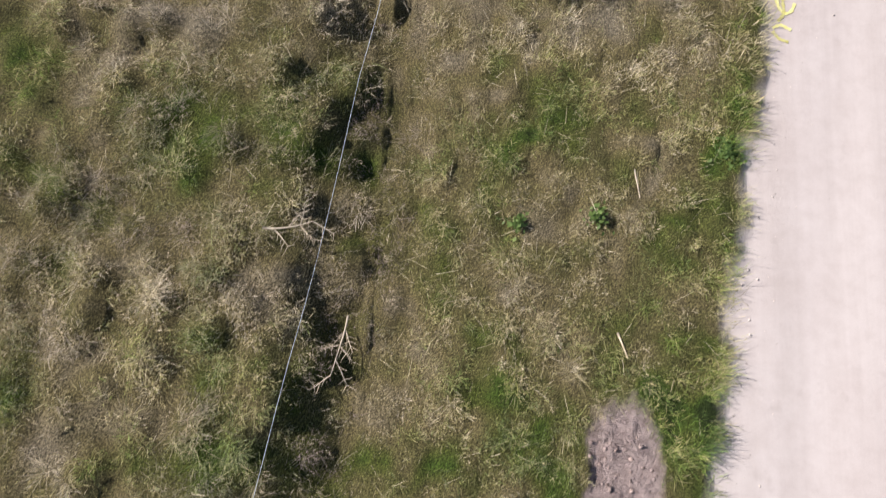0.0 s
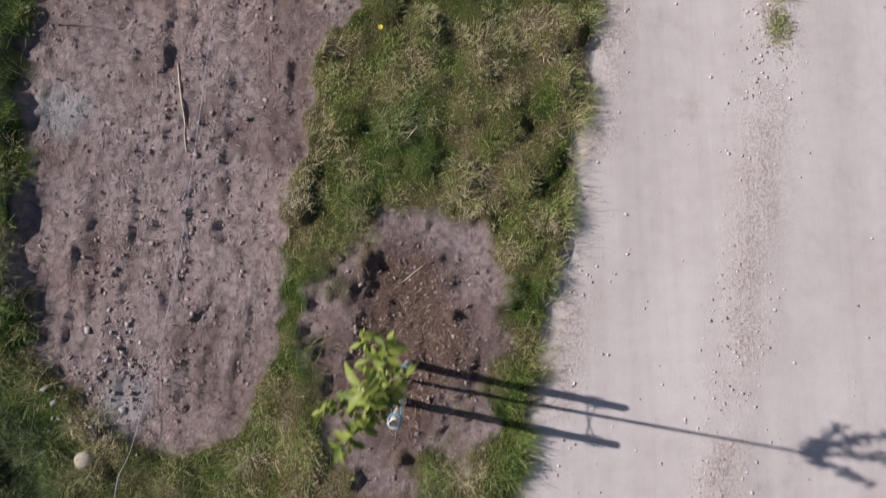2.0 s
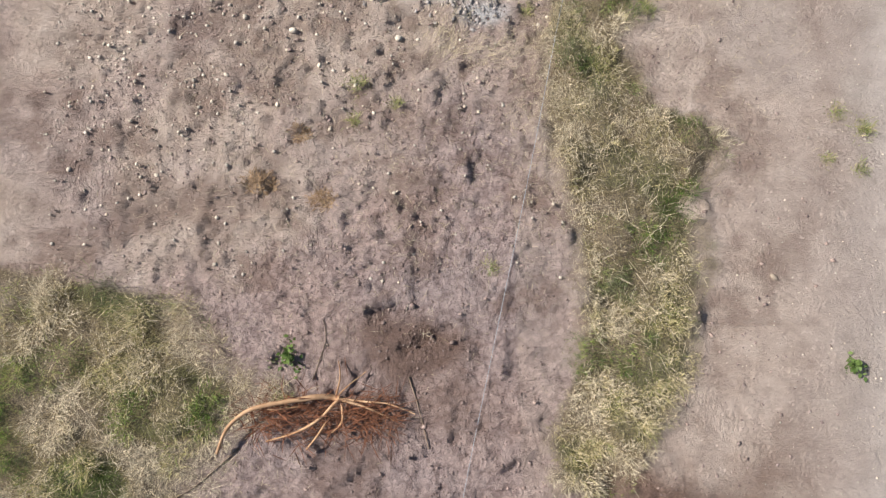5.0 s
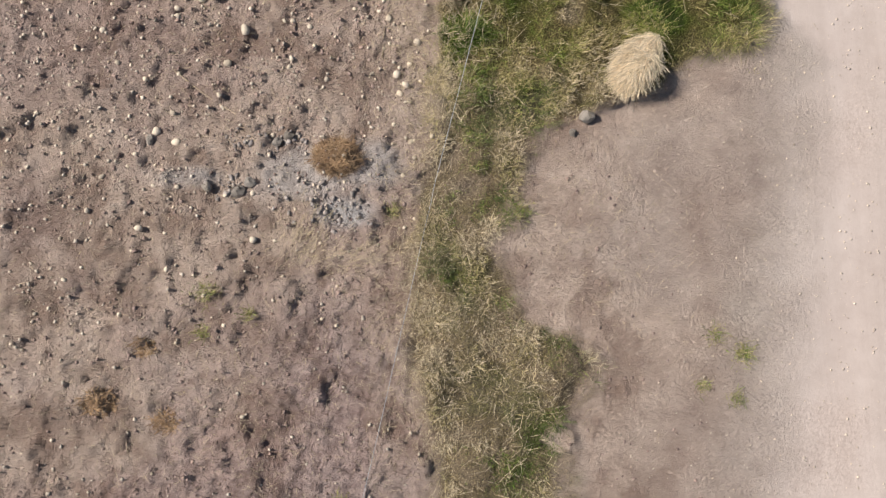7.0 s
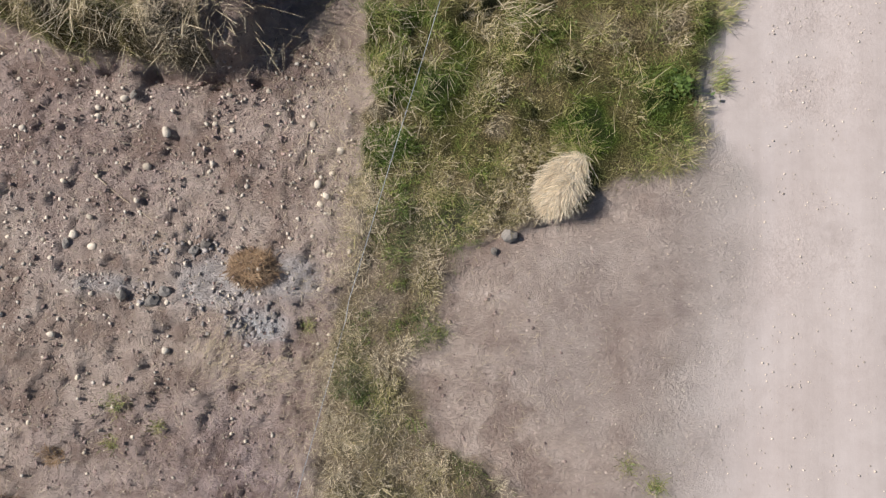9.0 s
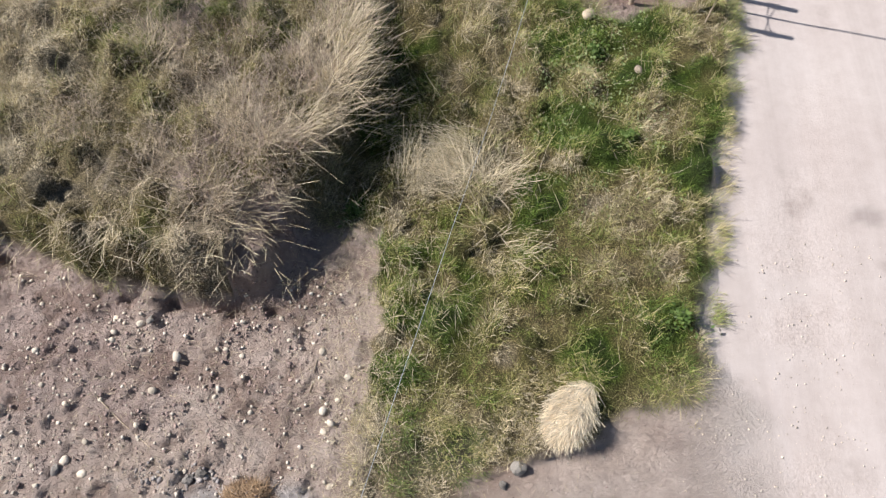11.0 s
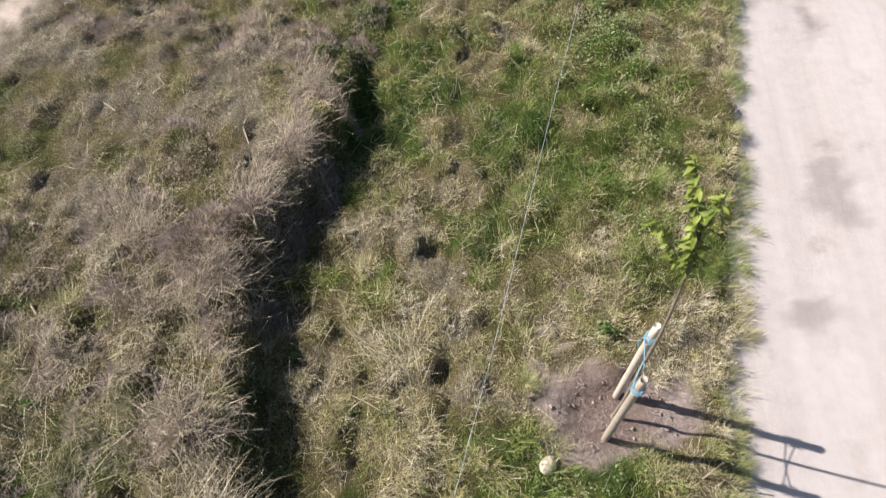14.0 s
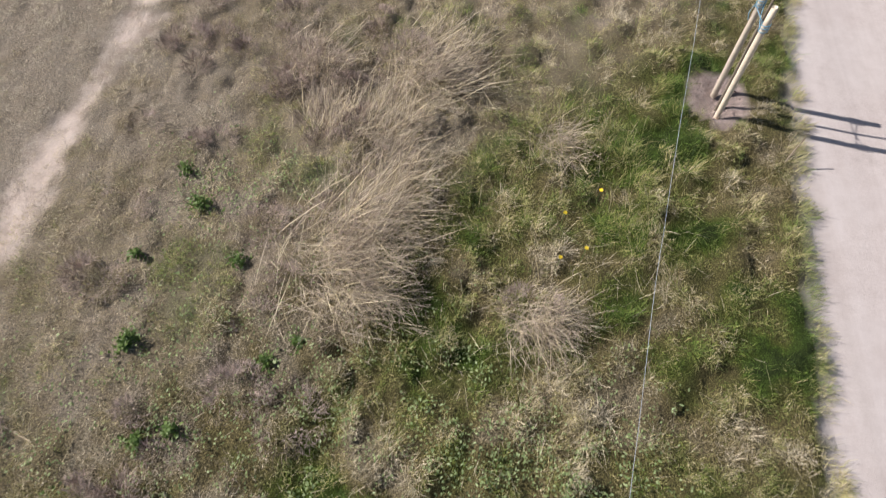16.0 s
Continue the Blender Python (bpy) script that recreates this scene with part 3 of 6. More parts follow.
def bulk(name, verts, sizes, loops, mat, floats=None):
    """One mesh from long arrays: the vertices, each face's size, and its corners."""
    me = bpy.data.meshes.new(name)
    me.vertices.add(len(verts))
    me.vertices.foreach_set("co", np.ascontiguousarray(verts, np.float32).ravel())
    me.loops.add(len(loops))
    me.loops.foreach_set("vertex_index", loops.astype(np.int32))
    me.polygons.add(len(sizes))
    me.polygons.foreach_set("loop_start", np.concatenate([[0], np.cumsum(sizes)[:-1]]).astype(np.int32))
    me.update(calc_edges=True)
    for key, values in (floats or {}).items():
        me.attributes.new(key, "FLOAT", "POINT").data.foreach_set("value", np.ascontiguousarray(values, np.float32))
    me.materials.append(mat)
    return new(name, me)


def ribbons(name, pts, side, wide, dry, hue, mat=None):
    """Narrow blades that run to a point at both ends: pts (n, k, 3) from root to tip, side (n, 3), half width (n)."""
    n, k = pts.shape[:2]
    m = 2 * k - 2
    v = np.empty((n, m, 3), np.float32)
    v[:, 0], v[:, -1] = pts[:, 0], pts[:, -1]
    off = side[:, None, :] * wide[:, None, None]
    v[:, 1:m - 1:2] = pts[:, 1:-1] - off
    v[:, 2:m - 1:2] = pts[:, 1:-1] + off
    if k == 3:
        one, sizes = [0, 2, 3, 1], [4]
    else:
        one, sizes = [0, 2, 1], [3]
        for q in range(k - 3):
            a = 1 + 2 * q
            one += [a, a + 1, a + 3, a + 2]
            sizes.append(4)
        one += [m - 3, m - 2, m - 1]
        sizes.append(3)
    loops = (np.array(one)[None] + (np.arange(n) * m)[:, None]).ravel()
    return bulk(name, v.reshape(-1, 3), np.tile(np.array(sizes), n), loops, mat or GRASS, {"dry": np.repeat(np.clip(dry, 0, 1), m), "hue": np.repeat(np.clip(hue, 0, 1), m)})


def blades(root, azimuth, lean, droop, length, wide, rng, k=3):
    """Points of bent blades: lean from the upright at the root, droop more towards the tip."""
    n = len(root)
    pts = np.empty((n, k, 3))
    pts[:, 0] = root
    for s in range(1, k):
        a = lean + droop * (s - 0.5) / (k - 1)
        step = length / (k - 1)
        pts[:, s, 0] = pts[:, s - 1, 0] + np.sin(a) * np.cos(azimuth) * step
        pts[:, s, 1] = pts[:, s - 1, 1] + np.sin(a) * np.sin(azimuth) * step
        pts[:, s, 2] = pts[:, s - 1, 2] + np.cos(a) * step
    turn = azimuth + np.pi / 2 + rng.normal(0, 0.5, n)
    return pts, np.stack([np.cos(turn), np.sin(turn), rng.normal(0, 0.25, n)], 1)


def tube(bm, pts, radii, sides=7, rng=None):
    """A round, tapered, closed tube along the points."""
    rings = []
    pts = [Vector(p) for p in pts]
    for i, p in enumerate(pts):
        way = (pts[min(i + 1, len(pts) - 1)] - pts[max(i - 1, 0)]).normalized()
        a = way.orthogonal().normalized() if abs(way.z) > 0.99 else way.cross(Vector((0, 0, 1))).normalized()
        b = way.cross(a)
        ring = []
        for s in range(sides):
            w = 2 * math.pi * s / sides
            r = radii[i] * (1 + (rng.uniform(-0.12, 0.12) if rng else 0))
            ring.append(bm.verts.new(p + (a * math.cos(w) + b * math.sin(w)) * r))
        rings.append(ring)
    for r0, r1 in zip(rings, rings[1:]):
        for s in range(sides):
            bm.faces.new((r0[s], r0[(s + 1) % sides], r1[(s + 1) % sides], r1[s]))
    bm.faces.new(rings[0])
    bm.faces.new(list(reversed(rings[-1])))
    for f in bm.faces:
        f.smooth = True


def curve(pts, n):
    """n points on a smooth line through the points given."""
    p = np.array(pts, float)
    s = np.concatenate([[0], np.cumsum(np.linalg.norm(np.diff(p, axis=0), axis=1))])
    u = np.linspace(0, s[-1], n)
    out = np.stack([np.interp(u, s, p[:, k]) for k in range(p.shape[1])], 1)
    for _ in range(2):
        out[1:-1] = (out[:-2] + 2 * out[1:-1] + out[2:]) / 4
    return out


# ---- ground: one sheet to the horizon ----
def spread(mid, far):
    lo, hi = mid[0], mid[-1]
    grow, d = [], 0.08
    while not grow or grow[-1] < far:
        d *= 1.35
        grow.append((grow[-1] if grow else 0) + d)
    grow = np.array(grow)
    return np.concatenate([(lo - grow)[::-1], mid, hi + grow])


def make_ground():
    gx = spread(np.r_[-5.0:-1.8:0.08, -1.8:4.3:0.026, 4.3:8.6:0.1], 2500)
    gy = spread(np.r_[2.4:13.3:0.07, 13.3:33.0:0.026, 33.0:50.0:0.06], 2500)
    X, Y = [a.ravel() for a in np.meshgrid(gx, gy)]
    parts = fields(X, Y)
    road, soil, apron, path, bank = parts
    Z = terrain(X, Y, parts)
    far = ramp(np.hypot(X - 1.5, Y - 26) , 60, 400)
    Z = Z * (1 - far)
    wob = fbm(X, Y, 0.8, 91) - 0.5
    stony = np.maximum(apron * (0.9 + 0.1 * ramp(fbm(X, Y, 1.0, 463, 4), 0.35, 0.65)), path)
    stony = np.maximum(stony, soil * ramp(Y + wob * 3 - 0.3 * (X - 1), 27.5, 29.0) * (Y < 32.6) * (1 - 0.2 * ramp(Y + wob, 30.4, 31.2)) * (0.45 + 0.5 * ramp(fbm(X, Y, 0.9, 93), 0.35, 0.65)))
    stony = np.maximum(stony, soil * (Y > 35) * 0.4 + soil * (Y < 6) * 0.15)
    grown = ramp(np.minimum(strip_right(Y) - X, X - soil_right(Y)), -0.05, 0.2)
    stony = np.maximum(stony, 0.35 * (1 - grown) * (X < 9) * (1 - road) * ramp(Y, 22.8, 23.6) * (1 - ramp(Y, 30.8, 31.5)) * (X > 2.0))
    soil = np.maximum(soil, 0.75 * (1 - apron) * ramp(X + 2 * wob, -5.5, -4.3) * (1 - ramp(X - strip_right(Y), -0.1, 0.1) * (Y > 22.85)) * (1 - road) * ramp(Y, 18, 19.5) * (1 - ramp(Y, 30.5, 31.5)) * ((X < 0.5) | (Y > 23)) * (0.15 + 0.85 * ramp(X - soil_left(Y), -0.5, 0.0)) * (1 - 0.8 * grown))
    stony = np.maximum(stony, 0.22 * (1 - ramp(X - foot_path(Y), -0.3, 0.1)) * ramp(Y, 39, 41) * ramp(X, -6, -4))
    stony = np.maximum(stony, 0.2 * ramp(Y - 0.9 * X, 41.8, 43.2) * (Y > 38) * (Y < 60) * (X > -8))
    stony = np.maximum(stony, 0.75 * soil * (Y > 31.8) * (Y < 33.1) * ramp(X, 1.8, 2.1))
    soil = np.maximum(np.maximum(soil, 0.85 * apron), 0.55 * bare_at(X, Y))
    stony = np.maximum(stony, 0.5 * bare_at(X, Y))
    turned = np.zeros(len(X))
    for px, py, rx, ry, s in ((1.62, 14.3, 0.75, 1.1, 1.0), (1.7, 14.15, 0.2, 0.25, 1.0), (3.05, 25.25, 1.05, 0.65, 0.9), (1.3, 26.85, 0.75, 0.35, 0.85), (0.5, 26.3, 0.7, 0.2, 0.6), (2.3, 25.05, 0.75, 0.45, 0.7), (5.2, 36.0, 0.5, 0.4, 0.6)):
        turned = np.maximum(turned, s * (1 - ramp(np.hypot((X - px) / rx, (Y - py) / ry) + wob * 1.2, 0.5, 1.15)))
    turned = np.maximum(turned, (0.06 + 0.26 * ramp(fbm(X, Y, 0.5, 99, 3), 0.4, 0.65)) * soil * ramp(Y + wob, 30.4, 31.2) * (Y < 33.2) * (X < 2.9))
    turned = np.maximum(turned, 0.5 * ramp(fbm(X, Y, 0.32, 95, 4), 0.58, 0.7) * soil * (Y > 27) * (Y < 33))
    turned = np.maximum(turned, 0.45 * ramp(fbm(X, Y, 0.6, 97, 4), 0.52, 0.7) * soil * (Y > 13) * (Y < 31))
    ash = np.zeros(len(X))
    for px, py, rx, ry in ((2.0, 30.28, 0.28, 0.2), (1.8, 29.86, 0.3, 0.17), (1.35, 30.2, 0.45, 0.22), (0.45, 30.2, 0.35, 0.12), (1.9, 18.4, 0.3, 0.35), (-1.3, 16.4, 0.3, 0.3), (-0.6, 13.95, 0.3, 0.4)):
        ash = np.maximum(ash, (1.0 if py < 30 and py > 29 else 0.6) * (1 - ramp(np.hypot((X - px) / rx, (Y - py) / ry) + wob * 1.5, 0.4, 1.2)))
    humus = 1 - ramp(np.hypot((X - 1.72) / 0.22, (Y - 30.36) / 0.17) + wob * 0.8, 0.7, 1.0)
    close = (np.abs(X - 1.5) < 9) & (Y > 0) & (Y < 53)
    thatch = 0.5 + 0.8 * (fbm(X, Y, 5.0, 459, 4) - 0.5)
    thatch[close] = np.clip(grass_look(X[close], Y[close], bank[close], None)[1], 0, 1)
    beside = X - road_edge(Y)
    pebble = road * (Y < 24) * (0.3 + 0.7 * ramp(Y, 11, 13.5)) * ramp(fbm(X, Y, 0.7, 451, 3), 0.32, 0.6) * np.maximum(np.exp(-((beside - 1.55) / 0.22) ** 2), 0.8 * np.exp(-((beside - 0.15) / 0.16) ** 2))
    pebble = np.maximum(pebble, 0.5 * road * (Y >= 24) * (1 - 0.6 * ramp(Y, 32, 34)) * ramp(fbm(X, Y, 0.9, 453, 3), 0.42, 0.65) * np.exp(-((beside - 0.7) / 0.6) ** 2))
    slanted = ramp(Y + 0.6 * X, 18.5, 20.5)
    rut = soil * ramp(fbm(X, Y, 1.1, 41), 0.3, 0.55) * ramp(Y, 13.5, 14.2) * (1 - ramp(Y, 25, 26.5)) * (X < 2.6)
    scuff = np.zeros(len(X))
    for px, py, rx, ry in ((7.66, 38.5, 0.22, 0.5), (7.13, 37.06, 0.4, 0.16), (7.85, 41.2, 0.2, 0.4), (7.38, 41.9, 0.1, 0.12), (7.95, 42.3, 0.2, 0.5), (7.39, 41.44, 0.2, 0.15), (8.4, 44.4, 0.3, 0.5), (7.1, 33.2, 0.15, 0.1), (5.33, 30.2, 0.07, 0.4), (5.22, 29.7, 0.05, 0.25)):
        scuff = np.maximum(scuff, 0.75 * (1 - ramp(np.hypot((X - px) / rx, (Y - py) / ry) + (fbm(X, Y, 0.25, 465, 4) - 0.5) * 3, 0.2, 1.2)))
    nx, ny = len(gx), len(gy)
    i, j = [a.ravel() for a in np.meshgrid(np.arange(nx - 1), np.arange(ny - 1))]
    a = j * nx + i
    loops = np.stack([a, a + 1, a + nx + 1, a + nx], 1).ravel()
    ob = bulk("ground", np.stack([X, Y, Z], 1), np.full(len(a), 4), loops, GROUND,
              {"pebble": pebble, "scuff": scuff, "road": np.maximum(road, np.maximum(0.15 * path, 0.35 * apron * (1 - turned) * ramp(X - strip_right(Y), 0.2, 1.2) * ramp(fbm(X, Y, 0.8, 457, 3), 0.3, 0.65))), "soil": soil, "stony": stony, "turned": turned, "ash": ash, "humus": humus, "thatch": thatch, "rut_along": rut * (1 - slanted), "rut_slant": rut * slanted})
    ob.data.polygons.foreach_set("use_smooth", np.ones(len(a), bool))
    return tagged(ob, "open ground of sandy track, brown soil and meadow", "ground", kind="structure")


# ---- grass ----
view_left = line((-5, -5.2), (3, -5.2), (8, -4.6), (10, -3.8), (14, -2.6), (18, -2.1), (22, -2.4), (26.5, -2.9), (28, -1.9), (30, -1.2), (33, -1.6), (37, -2.0), (44, -2.2), (49, -2.4), (60, -2.4))


def grass_cover(x, y):
    road, soil, apron, path, bank = fields(x, y)
    cover = (1 - ramp(road, 0.3, 0.6)) * (1 - ramp(soil, 0.3, 0.7)) * (1 - ramp(apron, 0.3, 0.7)) * (1 - 0.75 * path)
    cover = cover * (1 - 0.6 * bare_at(x, y))
    strip = ramp(y, 22.9, 23.6) * (1 - ramp(y, 30.7, 31.3)) * (x > 1.6)
    inside = np.minimum(strip_right(y) - x, x - soil_right(y)) + (0.3 + 0.5 * ramp(y, 28, 29)) * (fbm(x, y, 0.45, 187, 3) - 0.5)
    cover = cover * (1 - strip * (1 - ramp(inside, -0.05, 0.22)))
    return cover, bank, road


# places with a look of their own: x, y, radius, dryness, height, and how dense
MEADOW_PATCHES = [(-1.5, 4.3, 0.22, 0.75, 0.08, 0.7), (-3.3, 4.3, 0.4, 0.74, 0.25, 1), (1.05, 4.9, 0.35, 0.34, 0.28, 1.3), (-0.1, 6.1, 0.5, 0.72, 0.08, 0.9), (1.35, 6.6, 0.22, 0.1, 0.18, 1.3), (-2.9, 8.2, 0.6, 0.62, 0.16, 1), (0.3, 9.8, 0.55, 0.7, 0.1, 1), (1.2, 10.6, 0.3, 0.68, 0.09, 0.9), (1.75, 11.6, 0.32, 0.16, 0.16, 1.2), (1.0, 13.1, 0.4, 0.66, 0.14, 1), (2.5, 19.0, 0.3, 0.82, 0.1, 1)]
SOIL_PATCHES = [(3.35, 27.0, 0.35, 0.24, 0.15, 1.3), (3.0, 26.3, 0.3, 0.3, 0.14, 1.2), (3.2, 28.3, 0.25, 0.3, 0.13, 1.2), (-1.5, 25.7, 0.4, 0.2, 0.13, 1.2), (-1.9, 23.6, 0.35, 0.25, 0.13, 1.2), (3.0, 20.9, 0.18, 0.1, 0.12, 1.2), (3.6, 22.5, 0.5, 0.22, 0.16, 1.2), (-1.7, 22.6, 0.4, 0.4, 0.1, 1.1), (2.62, 22.7, 0.25, 0.85, 0.14, 1), (2.45, 23.8, 0.25, 0.86, 0.12, 1), (-1.4, 24.3, 0.6, 0.82, 0.08, 0.9), (-1.2, 24.9, 0.45, 0.36, 0.11, 1.1), (-0.9, 26.4, 0.35, 0.36, 0.11, 1.1), (3.5, 27.6, 0.3, 0.35, 0.12, 1.2), (2.9, 27.9, 0.3, 0.75, 0.09, 1), (2.75, 30.2, 0.3, 0.86, 0.06, 0.8)]
DARK_PATCHES = [(4.31, 33.97, 0.4, 0.1, 0.2, 1), (4.04, 33.26, 0.35, 0.06, 0.2, 1), (4.43, 31.66, 0.32, 0.09, 0.2, 1.1), (5.18, 31.96, 0.3, 0.08, 0.2, 1.1), (3.48, 30.85, 0.22, 0.08, 0.16, 1.1), (2.79, 31.95, 0.22, 0.1, 0.2, 1.1), (2.77, 31.45, 0.24, 0.1, 0.2, 1.1), (4.75, 33.73, 0.3, 0.12, 0.18, 1), (5.46, 32.35, 0.25, 0.2, 0.18, 1), (3.74, 31.63, 0.16, 0.88, 0.12, 1), (3.12, 32.34, 0.18, 0.7, 0.12, 1), (5.0, 33.25, 0.35, 0.78, 0.16, 1), (2.75, 31.05, 0.18, 0.88, 0.1, 0.9), (3.9, 32.35, 0.3, 0.3, 0.18, 1)]
DITCH_PATCHES = [(3.0, 31.4, 0.3, 0.5, 0.1, 0.8), (2.75, 31.7, 0.2, 0.85, 0.1, 1), (4.7, 31.9, 0.5, 0.4, 0.15, 1.2), (2.75, 32.2, 0.2, 0.2, 0.16, 1.2), (2.8, 32.9, 0.25, 0.86, 0.12, 1), (2.3, 33.05, 0.16, 0.1, 0.2, 1.5), (2.75, 33.1, 0.3, 0.75, 0.16, 1), (3.1, 33.5, 0.38, 0.9, 0.2, 1.2), (4.7, 33.6, 0.5, 0.3, 0.15, 1.2), (5.3, 34.2, 0.4, 0.72, 0.18, 1), (3.5, 35.1, 0.5, 0.66, 0.16, 1)]
FIELD_PATCHES = [(3.35, 36.2, 0.35, 0.84, 0.14, 1), (3.75, 36.85, 0.35, 0.93, 0.14, 1), (3.56, 37.3, 0.3, 0.96, 0.1, 1), (3.37, 37.7, 0.28, 0.92, 0.1, 1), (2.93, 36.6, 0.3, 0.7, 0.14, 1), (2.6, 35.8, 0.3, 0.74, 0.16, 1), (3.55, 35.5, 0.45, 0.78, 0.24, 1.2), (3.7, 38.3, 0.35, 0.8, 0.1, 1), (3.55, 39.0, 0.35, 0.72, 0.1, 1), (2.75, 39.6, 0.35, 0.18, 0.16, 1.2), (2.55, 38.2, 0.22, 0.16, 0.14, 1.2)]
GREEN_PATCHES = [(4.6, 39.8, 0.6, 0.26, 0.2, 1.8), (4.84, 38.4, 0.6, 0.26, 0.24, 1.8), (4.5, 37.9, 0.35, 0.26, 0.2, 1.8), (5.9, 39.8, 0.45, 0.26, 0.2, 1.8), (5.5, 38.9, 0.55, 0.26, 0.2, 1.8), (5.4, 40.3, 0.5, 0.26, 0.17, 1.8), (5.75, 37.6, 0.45, 0.26, 0.2, 1.8), (4.24, 40.57, 0.25, 0.9, 0.08, 0.9), (3.9, 40.0, 0.3, 0.74, 0.1, 1)]
MIDDLE_PATCHES = [(5.8, 42.9, 0.55, 0.32, 0.12, 1.8), (5.1, 42.15, 0.45, 0.32, 0.12, 1.8), (5.7, 41.75, 0.45, 0.36, 0.12, 1.8), (4.16, 42.4, 0.42, 0.74, 0.11, 1), (4.07, 41.6, 0.4, 0.74, 0.11, 1), (3.5, 41.0, 0.35, 0.8, 0.1, 1), (4.9, 41.0, 0.5, 0.5, 0.12, 1.8), (5.5, 40.9, 0.4, 0.4, 0.12, 1.8), (2.95, 42.8, 0.4, 0.12, 0.14, 1), (3.4, 42.6, 0.25, 0.1, 0.14, 1), (1.54, 44.6, 0.55, 0.26, 0.13, 1.8), (3.05, 41.6, 0.35, 0.12, 0.15, 1)]
FAR_PATCHES = [(4.37, 43.55, 0.16, 0.98, 0.12, 1), (5.54, 44.6, 0.4, 0.14, 0.26, 1.4), (5.67, 45.5, 0.4, 0.14, 0.28, 1.4), (5.67, 46.2, 0.4, 0.13, 0.28, 1.4), (4.0, 45.4, 0.3, 0.16, 0.2, 1.3), (2.4, 45.9, 0.35, 0.22, 0.12, 1), (6.2, 45.3, 0.4, 0.1, 0.2, 1.2), (4.4, 46.3, 0.35, 0.2, 0.2, 1.2), (5.0, 46.6, 0.35, 0.55, 0.26, 1), (6.3, 46.3, 0.3, 0.08, 0.26, 1.3), (4.75, 45.6, 0.3, 0.4, 0.2, 1.1)]
PATCHES = MEADOW_PATCHES + SOIL_PATCHES + DITCH_PATCHES + DARK_PATCHES + FIELD_PATCHES + GREEN_PATCHES + MIDDLE_PATCHES + FAR_PATCHES


def grass_look(x, y, bank, rng):
    """Height, dryness, brown tint and density of the grass at each place."""
    big, mid = fbm(x, y, 1.3, 101, 3), fbm(x, y, 0.35, 111, 3)
    edge = road_edge(y) - x
    dry = 0.5 + 1.1 * (big - 0.5) + 0.8 * (mid - 0.5)
    tall = 0.115 + 0.1 * (fbm(x, y, 0.5, 121, 2) - 0.4)
    hue = 0.22 * ramp(fbm(x, y, 0.8, 131), 0.5, 0.75)
    dense = 0.75 + 0.5 * smooth(x, y, 0.5, 141)
    fine = fbm(x, y, 0.17, 143, 2)
    def zone(mask, d, h=None, c=None, pull=0.75):
        nonlocal dry, tall, dense
        dry = dry + mask * pull * (d - 0.5)
        if h is not None:
            tall = tall * (1 - mask) + mask * h * (0.75 + 0.6 * fbm(x, y, 0.3, 151, 2))
        if c:
            dense = dense * (1 - mask) + mask * c
    south = 1 - ramp(y, 12.5, 14)
    zone(south, 0.58, 0.13)
    hue = np.maximum(hue, south * (0.2 + 0.35 * (1 - ramp(x, -2.6, -1.2))) * ramp(fbm(x, y, 0.5, 133, 3), 0.3, 0.6))
    zone(south * (1 - ramp(x, -3.2, -2.0)), 0.46, 0.17)
    gully = south * np.exp(-((x + 1.75 - 0.06 * (y - 5)) / 0.42) ** 2)
    zone(gully, 0.5, 0.13, 0.55)
    hue = np.maximum(hue, 0.95 * gully)
    zone(ramp(y, 11.5, 13) * (1 - ramp(y, 14.5, 16)) * (x < 0.6), 0.3, 0.17)
    shady = (1 - ramp(x, -1.5, -0.7)) * ramp(y, 9.5, 11) * (1 - ramp(y, 16.5, 18))
    zone(shady, 0.0, 0.22, 0.6, 1.0)
    hue = np.maximum(hue, 0.45 * shady * ramp(fbm(x, y, 0.4, 135, 3), 0.4, 0.6))
    zone(ramp(y, 13, 14.5) * (1 - ramp(y, 22, 23)) * (x > 0.5), 0.38, 0.15)
    zone(ramp(y, 22.6, 23.4) * (1 - ramp(y, 30.4, 31.2)), 0.64, 0.13, 1.8, 1.0)
    zone(ramp(y, 18, 20) * (1 - ramp(y, 27, 28)) * (x < 0.6), 0.56, 0.165, 1.5, 1.0)
    zone(ramp(y, 31, 32) * (1 - ramp(y, 39, 41)) * (x > 1.8), 0.57, 0.16, 1.05)
    zone(ramp(y, 36.5, 38) * ramp(x, 3.9, 4.6), 0.43, 0.15, 1.6)
    zone(ramp(y, 40, 41.5) * (x > 2.6), 0.5, 0.15, 1.0)
    zone(ramp(y, 38, 40) * (1 - ramp(x, 1.8, 3.2)), 0.62, 0.11, 1.1)
    zone(ramp(y - x, 44.2, 46) * (1 - ramp(x, 1.5, 3.0)), 0.72, 0.09, 0.9)
    zone(bank * (1 - ramp(y, 40, 42)), 0.75, 0.24 - 0.1 * (1 - ramp(y, 33, 33.8)) - 0.14 * ramp(y, 35.6, 37.4), 0.95, 1.0)
    dry = dry + bank * 0.9 * (fbm(x, y, 0.6, 163, 3) - 0.5)
    hue = np.maximum(hue, bank * (1 - ramp(y, 40.5, 43)) * (0.48 + 0.3 * ramp(y, 35.5, 37)) * ramp(fbm(x, y, 0.7, 161), 0.3, 0.6))
    hue = np.maximum(hue, 0.7 * ramp(fbm(x, y, 0.7, 171), 0.36, 0.56) * ramp(y, 39, 41) * (1 - ramp(x, 2.4, 3.6)))
    beyond = (1 - ramp(x - foot_path(y), -0.3, 0.1)) * ramp(y, 39, 41)
    zone(beyond, 0.95, 0.07, 0.7, 1.0)
    hue = hue * (1 - 0.8 * beyond)
